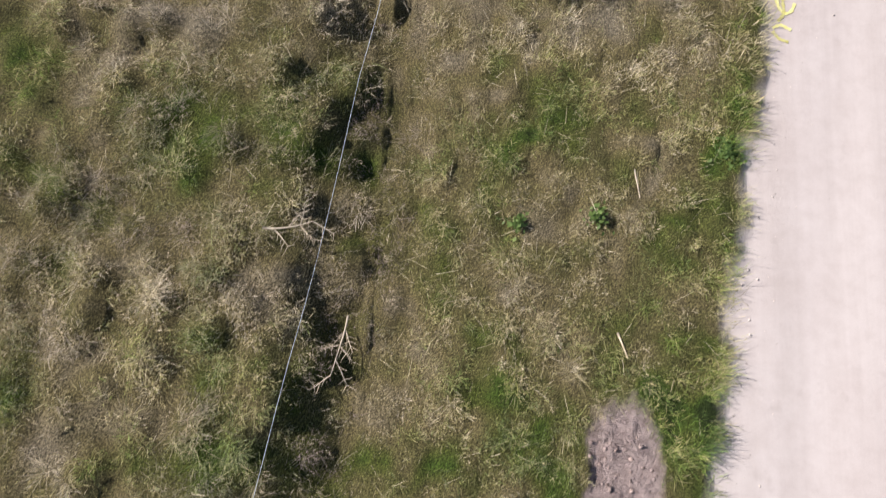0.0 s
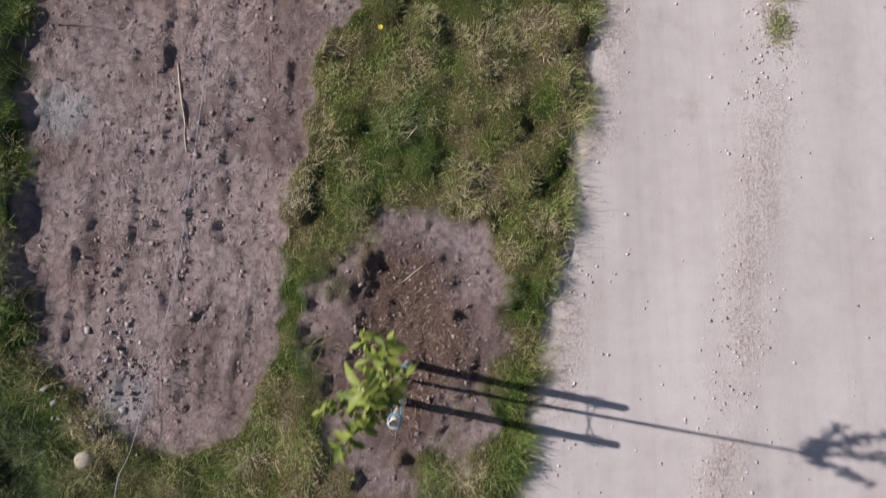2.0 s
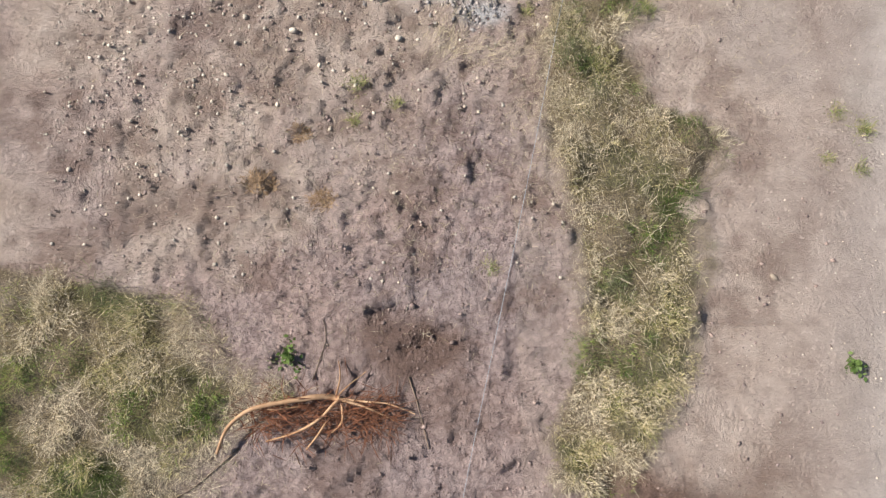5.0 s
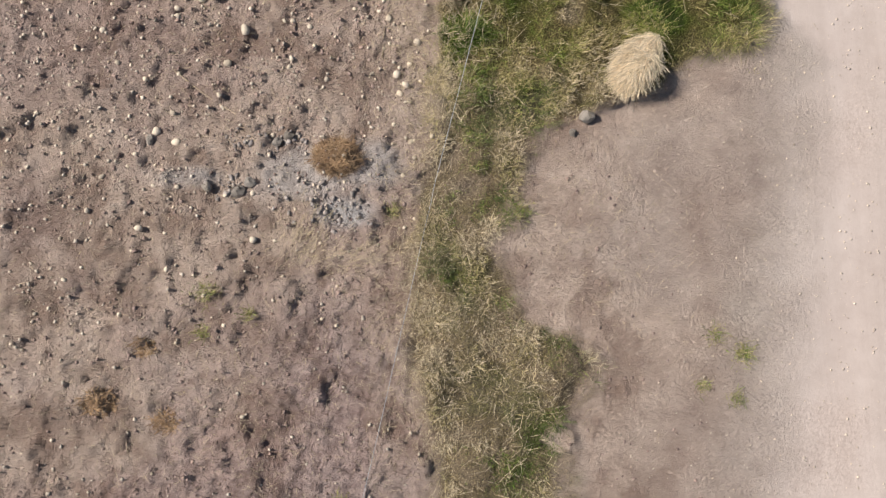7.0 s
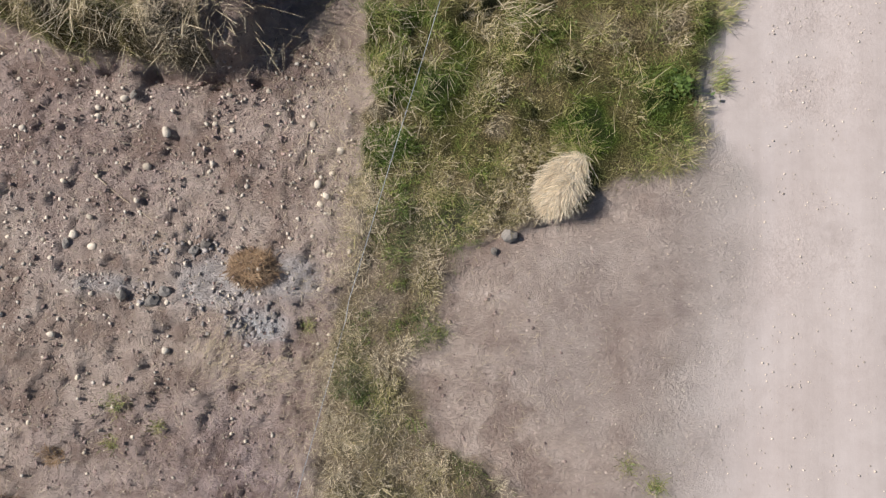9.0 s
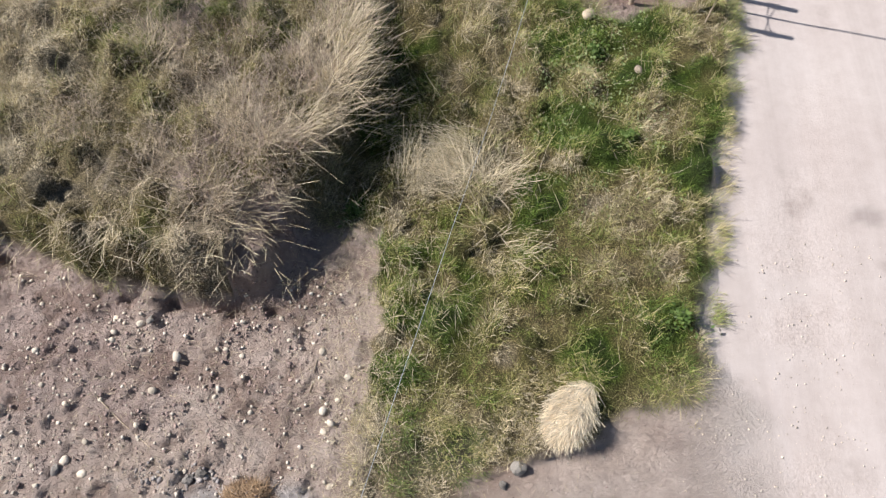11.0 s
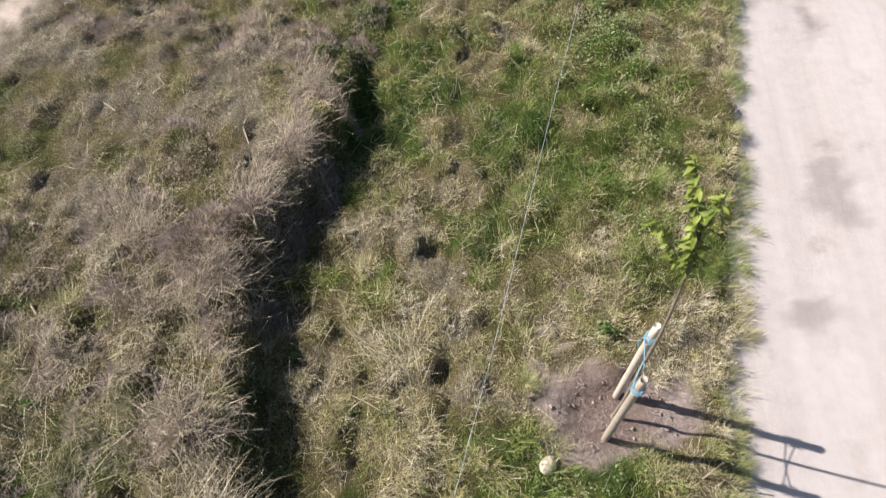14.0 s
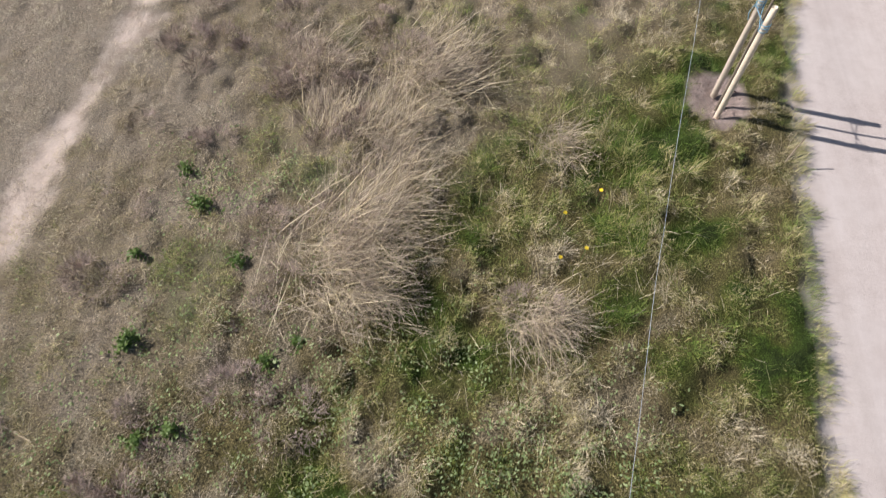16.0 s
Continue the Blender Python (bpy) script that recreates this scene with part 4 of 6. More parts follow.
    pale = ramp(y - 0.9 * x, 41.8, 43.2)
    hue, dry = hue * (1 - 0.4 * pale), dry + 0.16 * pale
    verge = (1 - ramp(edge, 0.1, 0.5)) * ((y < 22.8) | (y > 31.5))
    zone(verge, 0.4, 0.13 + 0.07 * (1 - ramp(y, 20, 23)), 1.2, 0.8)
    hue = hue * (1 - verge)
    for px, py, r, d, h, c in PATCHES:
        m = 1 - ramp(np.hypot(x - px, y - py) / r + 1.0 * (mid - 0.5), 0.6, 1.15)
        dry = dry * (1 - 0.85 * m) + 0.85 * m * d
        tall = tall * (1 - m) + m * h
        dense = dense * (1 - m) + m * c
        hue = hue * (1 - m)
    dense = dense * (0.12 + 1.1 * ramp(fbm(x, y, 0.22, 145, 2), 0.34, 0.56))
    tall = tall * (0.7 + 0.7 * smooth(x, y, 0.13, 147))
    dry = dry + 0.45 * (fine - 0.5)
    return np.clip(tall, 0.03, 0.5), dry, hue, dense


make_ground()


def sow(name, label, x0, x1, y0, y1, tufts, per, seed, keep=None, stretch=1.0, coarse=1.0):
    """Tufts of grass, gathered in tussocks, over a stretch of the plan."""
    rng = np.random.default_rng(seed)
    x, y = rng.uniform(x0, x1, tufts), rng.uniform(y0, y1, tufts)
    if keep is not None:
        ok = keep(x, y)
        x, y = x[ok], y[ok]
    cover, bank, road = grass_cover(x, y)
    tall, dry, hue, dense = grass_look(x, y, bank, rng)
    d1, px, py, a1, a2, a3 = clumps(x, y, 0.34, 301)
    d2, qx, qy, b1, b2, b3 = clumps(x, y, 0.15, 311)
    dome = np.clip(1 - (d2 / 0.7) ** 2, 0, 1) * (0.35 + 0.65 * np.clip(1 - (d1 / 0.75) ** 2, 0, 1))
    ok = rng.random(len(x)) < cover * dense * (0.16 + 0.95 * dome)
    x, y, tall, dry, hue, bank, dome = [a[ok] for a in (x, y, tall, dry, hue, bank, dome)]
    d1, px, py, a2, a3, qx, qy, b2, b3 = [a[ok] for a in (d1, px, py, a2, a3, qx, qy, b2, b3)]
    n = len(x)
    tall = tall * rng.lognormal(0, 0.25, n) * stretch * (0.6 + 0.5 * dome) * (0.75 + 0.55 * b3)
    dry = dry + 0.3 * (a2 - 0.5) + 0.24 * (b2 - 0.5) + rng.normal(0, 0.12, n)
    thin = ramp(y, 22.8, 23.4) * (1 - ramp(y, 30.8, 31.4)) * (x > 1.5)
    left = ramp(y, 18, 19.5) * (1 - ramp(y, 27.2, 28)) * (x < 0.6)
    dry = dry + left * np.where(a2 > 0.4, 0.3, -0.42)
    north = ramp(y, 31, 32)
    dry = dry + north * np.where(b2 > 0.6, 0.1, -0.1) + 0.05 * ramp(y, 35.5, 37)
    dry = dry + thin * np.where(a2 > 0.45, 0.3, -0.5)
    hue = hue * (0.5 + 1.0 * a3)
    comb = 2 * np.pi * fbm(x, y, 1.1, 181, 2) * 1.6               # the way a tuft has been laid over
    away = np.arctan2(y - qy, x - qx)
    own = np.repeat(np.arange(n), per)
    m = len(own)
    out = rng.uniform(0, 2 * np.pi, m)
    r = np.abs(rng.normal(0, 0.034, m)) * coarse
    bx, by = x[own] + r * np.cos(out), y[own] + r * np.sin(out)
    lean_x = np.cos(out) * 0.5 + np.cos(away[own]) * 0.3 + np.cos(comb[own]) * 0.45 + 0.05 + bank[own] * 0.15
    lean_x = lean_x + 0.5 * (1 - ramp(road_edge(by) - bx, 0.05, 0.3)) * (road_edge(by) - bx < 0.4)
    lean_y = np.sin(out) * 0.5 + np.sin(away[own]) * 0.3 + np.sin(comb[own]) * 0.45
    az = np.arctan2(lean_y, lean_x) + rng.normal(0, 1.1, m)
    lean = np.clip(rng.normal(0.66, 0.4, m), 0.05, 1.45)
    length = tall[own] * rng.uniform(0.35, 1.3, m) * 0.6
    root = np.stack([bx, by, terrain(bx, by) - 0.01], 1)
    pts, side = blades(root, az, lean, rng.uniform(0.2, 0.9, m), length, None, rng)
    wide = rng.uniform(0.0008, 0.0019, m) * coarse
    return tagged(ribbons(name, pts, side, wide, dry[own] + rng.normal(0, 0.17, m), hue[own] * rng.uniform(0.5, 1.3, m)), label, "grass", kind="stuff")


def seen(x, y):
    return (x > view_left(y)) & (x < road_edge(y) + 0.1)


sow("meadow_grass", "olive and straw-coloured meadow grass beside the track", -5.2, 3.0, 2.6, 13.7, 48000, 14, 1, seen)
sow("verge_grass", "green and dry grass between bare soil and track", -2.8, 5.0, 13.3, 23.4, 50000, 14, 2, seen)
sow("short_grass", "short pale dry grass on trodden earth", -3.2, 5.6, 23.0, 31.5, 60000, 14, 3, seen)
sow("ditch_grass", "thick green and straw-coloured grass in a shallow ditch", -1.9, 7.4, 31.0, 40.2, 52000, 15, 4, lambda x, y: seen(x, y) & ~((x < bank_edge(y)) & (y > bank_front(x))), 1.15)
sow("bank_grass", "tall dry brown grass on a low bank", -2.4, 3.0, 31.9, 42.0, 36000, 15, 5, lambda x, y: seen(x, y) & (x < bank_edge(y) + 0.03) & (y > bank_front(x) - 0.05), 1.2)
sow("field_grass", "mixed brown and green grass of an open field", -2.5, 8.2, 40.0, 50.0, 66000, 15, 6, lambda x, y: seen(x, y) & ~((x < bank_edge(y)) & (y < 42)))
sow("outlying_grass", "rough grass farther off the track", -14, 14, -4, 60, 8000, 8, 7, lambda x, y: (~seen(x, y)) & ((x < 3) | (x > road_edge(y) + 3.6)), 1.5, 3.0)


def fringe():
    """Blades that hang out over the edge of the track."""
    rng = np.random.default_rng(8)
    n = 15000
    y = rng.uniform(2.6, 50, n)
    y = y[((y < 22.7) | (y > 31.6)) & (fbm(y * 0, y, 0.25, 183, 2) > 0.25 + 0.4 * rng.random(n))]
    x = road_edge(y) - 0.06 + rng.normal(0, 0.05, len(y))
    clump = rng.uniform(32, 49.5, 75)
    own = np.repeat(clump, 90)
    x = np.concatenate([x, road_edge(own) + np.repeat(rng.normal(-0.02, 0.05, 75), 90) + rng.normal(0, 0.035, len(own))])
    y = np.concatenate([y, own + rng.normal(0, 0.05, len(own))])
    m = len(y)
    pts, side = blades(np.stack([x, y, terrain(x, y)], 1), rng.normal(0, 0.8, m), np.clip(rng.normal(0.8, 0.35, m), 0.1, 1.4), rng.uniform(0.2, 0.8, m), rng.uniform(0.05, 0.18, m), None, rng)
    tagged(ribbons("fringe_grass", pts, side, rng.uniform(0.001, 0.0022, m), 0.42 + 0.8 * (fbm(x, y, 0.8, 185, 2) - 0.5) + rng.normal(0, 0.2, m), 0.35 * rng.random(m)), "green grass blades hanging over the track's edge", "grass", kind="stuff")


fringe()


def litter(name, label, spots, seed, wide=(0.0006, 0.0015), long=(0.04, 0.14), dry=(0.75, 1.0)):
    """Dead stems lying about: x, y, spread in x and y, how many, and the way they lie (None: any)."""
    rng = np.random.default_rng(seed)
    X, Y, A = [], [], []
    for x, y, sx, sy, n, way in spots:
        X.append(rng.normal(x, sx, n)), Y.append(rng.normal(y, sy, n))
        A.append(rng.uniform(0, 2 * np.pi, n) if way is None else rng.normal(radians(way), 0.4, n))
    X, Y, A = np.concatenate(X), np.concatenate(Y), np.concatenate(A)
    road = fields(X, Y)[0]
    ok = road < 0.5
    X, Y, A = X[ok], Y[ok], A[ok]
    n = len(X)
    root = np.stack([X, Y, terrain(X, Y) + rng.uniform(0.002, 0.02, n)], 1)
    pts, side = blades(root, A, rng.normal(1.5, 0.07, n), rng.normal(0.02, 0.1, n), rng.uniform(*long, n), None, rng)
    # keep the far ends above the ground
    for s in (1, 2):
        pts[:, s, 2] = np.maximum(pts[:, s, 2], terrain(pts[:, s, 0], pts[:, s, 1]) + 0.004)
    side[:, 2] = 0
    return tagged(ribbons(name, pts, side, rng.uniform(*wide, n), rng.uniform(*dry, n), rng.uniform(0, 0.4, n)), label, "straw", kind="stuff")


litter("straw_litter", "loose straw and dead stems strewn on bare earth",
       [(0.2, 29.0, 1.3, 0.8, 1500, None), (1.5, 28.6, 0.8, 0.8, 900, None), (2.4, 29.4, 0.22, 1.0, 2600, None), (1.42, 29.65, 0.12, 0.14, 500, 60), (1.8, 29.5, 0.2, 0.08, 380, 20), (3.9, 29.8, 0.6, 0.7, 900, None),
        (2.4, 31.6, 0.25, 0.6, 1500, None), (2.2, 32.6, 0.25, 0.4, 900, None), (0.8, 31.2, 0.8, 0.5, 900, None), (3.6, 23.8, 0.5, 0.5, 1500, None), (0.8, 27.6, 0.8, 0.5, 500, None), (1.7, 14.4, 0.4, 0.6, 700, None),
        (-0.8, 26.2, 0.6, 0.7, 1500, None), (5.2, 35.9, 0.4, 0.4, 350, None), (0.5, 17.5, 0.9, 2.0, 500, None), (0.9, 22.5, 0.8, 1.5, 450, None), (-1.0, 44.5, 0.7, 2.4, 3000, None), (2.6, 31.0, 0.2, 0.5, 1200, None)], 21)


def stems(name, label, spots, seed, wide=(0.0016, 0.003), grown=False):
    """Dead stems standing or lying among the grass: x, y, spread in x and y, how many, the way and its scatter, lean, shortest, longest, height of the foot."""
    rng = np.random.default_rng(seed)
    P, S = [], []
    for x, y, sx, sy, n, way, scatter, lean, short, long, lift in spots:
        bx, by = rng.normal(x, sx, n), rng.normal(y, sy, n)
        cover, bank, road = grass_cover(bx, by)
        ok = (cover > 0.4) | (not grown)
        bx, by = bx[ok], by[ok]
        k = len(bx)
        root = np.stack([bx, by, terrain(bx, by) + lift * rng.uniform(0.2, 1.0, k)], 1)
        p, q = blades(root, radians(way) + rng.normal(0, 1, k) * scatter, np.clip(rng.normal(lean, 0.2, k), 0.1, 1.5), rng.uniform(-0.05, 0.5, k), rng.uniform(short, long, k), None, rng, 4)
        for i in range(1, 4):
            p[:, i, 2] = np.maximum(p[:, i, 2], terrain(p[:, i, 0], p[:, i, 1]) + 0.02)
        P.append(p), S.append(q)
    p, q = np.concatenate(P), np.concatenate(S)
    n = len(p)
    return tagged(ribbons(name, p, q, rng.uniform(*wide, n), rng.uniform(0.8, 1.0, n), 0.22 * rng.random(n)), label, "straw", kind="stuff")


stems("fallen_stems", "heap of pale dead reed stems fallen over in the ditch",
      [(3.3, 33.3, 0.14, 0.12, 320, 120, 0.75, 1.15, 0.25, 0.6, 0.12), (3.35, 33.55, 0.1, 0.12, 300, 178, 0.25, 1.3, 0.3, 0.6, 0.15), (2.85, 33.35, 0.1, 0.1, 220, 75, 0.4, 1.1, 0.2, 0.5, 0.1), (3.6, 33.3, 0.12, 0.15, 160, 20, 0.8, 1.2, 0.2, 0.45, 0.12),
       (3.35, 36.3, 0.15, 0.2, 160, 150, 0.8, 1.2, 0.2, 0.4, 0.12), (3.75, 32.6, 0.1, 0.1, 70, 0, 0.6, 1.3, 0.2, 0.35, 0.12)], 22, (0.0009, 0.002))
stems("bank_reeds", "stiff pale dead reeds arching over the edge of a low bank",
      [(1.75, 33.5, 0.14, 0.12, 140, 5, 0.7, 0.95, 0.35, 0.7, 0.12), (2.1, 34.0, 0.14, 0.2, 200, 15, 0.65, 0.95, 0.35, 0.75, 0.12), (2.1, 34.6, 0.14, 0.2, 150, 30, 0.7, 0.95, 0.3, 0.65, 0.12), (1.45, 32.7, 0.15, 0.12, 90, -25, 0.4, 0.95, 0.25, 0.42, 0.1),
       (0.6, 32.4, 0.9, 0.12, 420, -80, 0.6, 1.0, 0.15, 0.4, 0.1), (1.9, 37.4, 0.12, 0.7, 160, 10, 0.6, 0.9, 0.15, 0.35, 0.1), (2.2, 38.7, 0.15, 0.5, 140, 10, 0.6, 0.9, 0.15, 0.35, 0.1)], 23, (0.001, 0.0021))
stems("dead_stems", "single bleached stems standing out of the grass",
      [(4.0, 34.0, 1.1, 1.5, 900, 0, 3, 1.1, 0.1, 0.32, 0.1), (4.6, 39.0, 1.1, 2.0, 900, 0, 3, 1.1, 0.1, 0.3, 0.1), (3.4, 39.5, 0.5, 1.8, 900, 0, 3, 1.2, 0.1, 0.26, 0.08), (2.0, 44.5, 1.6, 2.2, 900, 0, 3, 1.2, 0.06, 0.2, 0.08), (5.0, 45.0, 0.9, 1.5, 500, 0, 3, 1.0, 0.1, 0.35, 0.12),
       (0.6, 35.5, 1.1, 1.6, 1800, 20, 1.5, 1.0, 0.12, 0.4, 0.12), (-1.0, 7.0, 1.6, 2.6, 900, 0, 3, 1.1, 0.08, 0.28, 0.08), (2.6, 20.5, 0.5, 2.0, 500, 0, 3, 1.15, 0.06, 0.16, 0.08)], 24, (0.0007, 0.0015), True)
stems("pale_stems", "short pale stems over trodden dry grass", [(-1.3, 23.5, 0.6, 2.0, 1500, 0, 3, 1.2, 0.05, 0.16, 0.06), (3.1, 27.5, 0.4, 1.4, 1200, 0, 3, 1.2, 0.05, 0.18, 0.06), (2.6, 23.8, 0.3, 1.0, 700, 0, 3, 1.2, 0.06, 0.2, 0.06), (2.7, 31.9, 0.3, 0.6, 700, 0, 3, 1.2, 0.08, 0.22, 0.06)], 26, (0.0008, 0.0016), True)


def straw_mound(x, y, way, seed):
    """A domed clump of fine bleached grass, combed over to one side."""
    rng = np.random.default_rng(seed)
    base = tagged(new("straw_clump"), "domed clump of bleached straw-coloured grass beside the track", "grass clump")
    base.location = (x, y, height(x, y))
    n = 5200
    r, a = np.sqrt(rng.random(n)), rng.uniform(0, 2 * np.pi, n)
    bx, by = r * np.cos(a) * 0.19, r * np.sin(a) * 0.26
    bx, by = bx + 0.35 * by, by
    root = np.stack([bx, by, 0.12 * (1 - r ** 2) + terrain(x + bx, y + by) - height(x, y)], 1)
    pts, side = blades(root, radians(way) + rng.normal(0, 0.5, n), np.clip(rng.normal(1.2, 0.2, n), 0.5, 1.5), rng.uniform(0.1, 0.5, n), rng.uniform(0.05, 0.19, n), None, rng, 4)
    ob = ribbons("straw", pts, side, rng.uniform(0.001, 0.0022, n), np.ones(n), np.zeros(n), PALE_STRAW)
    ob.parent = base


straw_mound(4.3, 31.2, 240, 25)


# ---- saplings and their stakes ----
def leaf_mesh(name, long, wide, curl):
    v, f = [], []
    prof = (0.06, 0.75, 1.0, 0.7, 0.0)
    for i, w in enumerate(prof):
        u = i / (len(prof) - 1)
        z = -curl * u * u * long
        for s in (-1, 0, 1):
            v.append((u * long, s * w * wide / 2, z + abs(s) * w * wide * 0.22))
    for i in range(len(prof) - 1):
        a = 3 * i
        f += [(a, a + 3, a + 4, a + 1), (a + 1, a + 4, a + 5, a + 2)]
    me = bpy.data.meshes.new(name)
    me.from_pydata(v, [], f)
    me.polygons.foreach_set("use_smooth", [True] * len(f))
    return me


LEAVES = []
for long_, wide_, curl_ in ((0.075, 0.03, 0.35), (0.06, 0.026, 0.15), (0.085, 0.031, 0.6)):
    me_ = leaf_mesh("leaf", long_, wide_, curl_)
    me_.materials.append(LEAF)
    LEAVES.append(me_)


def sapling(x, y, fork, branches, seed, label, spacing=0.0105):
    """A staked young tree: trunk up to the fork, branches as (dx, dy, dz) from it, and single leaves."""
    rng = random.Random(seed)
    z = height(x, y)
    tree = tagged(new("sapling"), label, "sapling", "staked saplings along the track")
    tree.location = (x, y, z)
    fx, fy, fz = fork
    trunk = [(0, 0, -0.1), (0.015, 0.01, 0.5), (0.3 * fx, 0.3 * fy, 1.0), (0.55 * fx + 0.02, 0.55 * fy, 0.68 * fz), fork]
    bm = bmesh.new()
    pts = curve(trunk, 12)
    tube(bm, pts, np.linspace(0.017, 0.010, 12), 7, rng)
    part("trunk", bm, BARK, tree)
    for b in branches:
        tip = Vector(fork) + Vector(b)
        side = Vector((rng.uniform(-0.05, 0.05), rng.uniform(-0.05, 0.05), 0.05))
        path = curve([fork, Vector(fork) + 0.5 * Vector(b) + side, tip], 8)
        bm = bmesh.new()
        tube(bm, path, np.linspace(0.008, 0.0025, 8), 5)
        limb = part("branch", bm, BARK, tree)
        long = Vector(b).length
        count = int(long / spacing)
        for i in range(count):
            u = 0.12 + 0.88 * (i + rng.random()) / count
            k = min(int(u * 7), 6)
            p = Vector(path[k]).lerp(Vector(path[k + 1]), u * 7 - k)
            ob = new("leaf", LEAVES[rng.randrange(3)])
            ob.parent = limb
            az = math.atan2(b[1], b[0]) + rng.uniform(-2.4, 2.4)
            s = rng.uniform(0.65, 1.15)
            ob.matrix_basis = Matrix.Translation(p + Vector([rng.gauss(0, 0.012) for _ in range(3)])) @ Euler((rng.uniform(-0.8, 0.8), rng.uniform(-0.3, 1.1), az)).to_matrix().to_4x4() @ Matrix.Diagonal((s, s, s, 1))
    return tree


def stake(x, y, lean_x, lean_y, top, seed):
    rng = random.Random(seed)
    z = height(x, y)
    bm = bmesh.new()
    n = 11
    pts = [(lean_x * i / (n - 1) + rng.uniform(-0.002, 0.002), lean_y * i / (n - 1) + rng.uniform(-0.002, 0.002), -0.3 + (top + 0.3) * i / (n - 1)) for i in range(n)]
    rad = [0.032 - 0.002 * i / n for i in range(n)]
    pts.append((lean_x, lean_y, top + 0.006))
    rad.append(0.026)
    tube(bm, pts, rad, 14, rng)
    ob = part("tree_stake", bm, WOOD)
    ob.location = (x, y, z)
    return tagged(ob, "round peeled wooden stake driven in beside a sapling", "stake", "stakes of the saplings")


def tie(a, b, z, seed, label="light blue cord tying a sapling to its stakes"):
    """Cord wound round two stakes and crossed between them."""
    rng = random.Random(seed)
    a, b = Vector((*a, z)), Vector((*b, z - 0.02))
    bm = bmesh.new()
    for c in (a, b):
        loop = [c + Vector((0.042 * math.cos(w), 0.042 * math.sin(w), 0.012 * w / 2 - 0.04 + rng.uniform(-0.004, 0.004))) for w in np.linspace(0, 6 * math.pi, 40)]
        tube(bm, loop, [0.0045] * len(loop), 5)
    across = (b - a).normalized()
    flank = Vector((-across.y, across.x, 0)) * 0.04
    for s in (1, -1):
        mid = (a + b) / 2 + Vector((0, 0, -0.03))
        pts = curve([a + flank * s, mid + flank * 0.3 * s + Vector((0, 0, 0.02 * s)), b + flank * (-s if s > 0 else -s)], 8)
        tube(bm, pts, [0.0045] * 8, 5)
    end = [b + flank, b + flank * 1.8 + Vector((0, 0, -0.10)), b + flank * 1.5 + Vector((0.02, 0, -0.2))]
    tube(bm, curve(end, 6), [0.005] * 6, 5)
    return tagged(part("tree_tie", bm, BLUE), label, "cord", "cords of the saplings")


def staked(front, rear, trunk, fork, branches, seed, label, lean=(0.0, 0.0)):
    for k, (x, y) in enumerate((front, rear)):
        stake(x, y, lean[0], lean[1], 1.5, seed + k)
    z = height(*trunk)
    top = [(p[0] + lean[0] * 0.85, p[1] + lean[1] * 0.85) for p in (front, rear)]
    tie(top[0], top[1], z + 1.3, seed)
    sapling(*trunk, fork, branches, seed, label)


staked((1.61, 13.94), (1.66, 14.24), (1.68, 14.1), (-0.03, 0.08, 2.75), [(-0.06, 0.3, 0.4), (-0.02, 0.12, 0.75), (0.1, 0.14, 0.4), (-0.24, 0.0, 0.35), (-0.12, -0.1, 0.6), (0.04, 0.26, 0.6)], 31, "young staked sapling with bright green leaves beside the track")
staked((3.38, 25.04), (3.41, 25.32), (3.40, 25.16), (0.03, 0.07, 2.45), [(-0.07, 0.28, 0.3), (-0.02, 0.42, 0.36), (0.42, 0.3, 0.35), (0.5, 0.0, 0.2), (0.75, 0.05, 0.3)], 32, "young staked sapling with spread leafy branches in turned soil", (0.0, 0.02))
staked((5.11, 35.79), (5.24, 36.19), (5.19, 36.0), (-0.11, 0.04, 2.5), [(-0.08, 0.2, 0.6), (-0.15, 0.28, 0.75), (0.14, 0.22, 0.45), (-0.24, 0.12, 0.4), (0.02, 0.12, 0.65)], 33, "slender staked sapling with yellow-green leaves in the grass", (-0.04, 0.0))
staked((6.71, 46.95), (6.74, 47.3), (6.75, 47.12), (0.05, 0.1, 2.3), [(0.1, 0.2, 0.5), (-0.1, 0.15, 0.6), (0.2, 0.0, 0.4)], 34, "slender staked sapling at the edge of the track", (0.04, 0.05))


# ---- shrubs and weeds ----
def leaf_cloud(name, centres, rng, size, mat, parent, tilt=0.8):
    """Many small folded leaves in one mesh."""
    n = len(centres)
    az, up, roll = rng.uniform(0, 2 * np.pi, n), rng.normal(0.2, 0.5, n), rng.normal(0, tilt, n)
    s = size * rng.uniform(0.6, 1.25, n)
    d = np.stack([np.cos(az) * np.cos(up), np.sin(az) * np.cos(up), np.sin(up)], 1)
    w = np.stack([-np.sin(az), np.cos(az), np.zeros(n)], 1)
    w = w * np.cos(roll)[:, None] + np.array([0, 0, 1]) * np.sin(roll)[:, None]
    c = centres
    v = np.stack([c, c + d * (0.45 * s)[:, None] + w * (0.3 * s)[:, None], c + d * s[:, None] - np.array([0, 0, 0.15]) * s[:, None], c + d * (0.45 * s)[:, None] - w * (0.3 * s)[:, None]], 1)
    loops = (np.array([0, 1, 2, 0, 2, 3])[None] + 4 * np.arange(n)[:, None]).ravel()
    ob = bulk(name, v.reshape(-1, 3), np.full(2 * n, 3), loops, mat)
    ob.parent = parent
    return ob


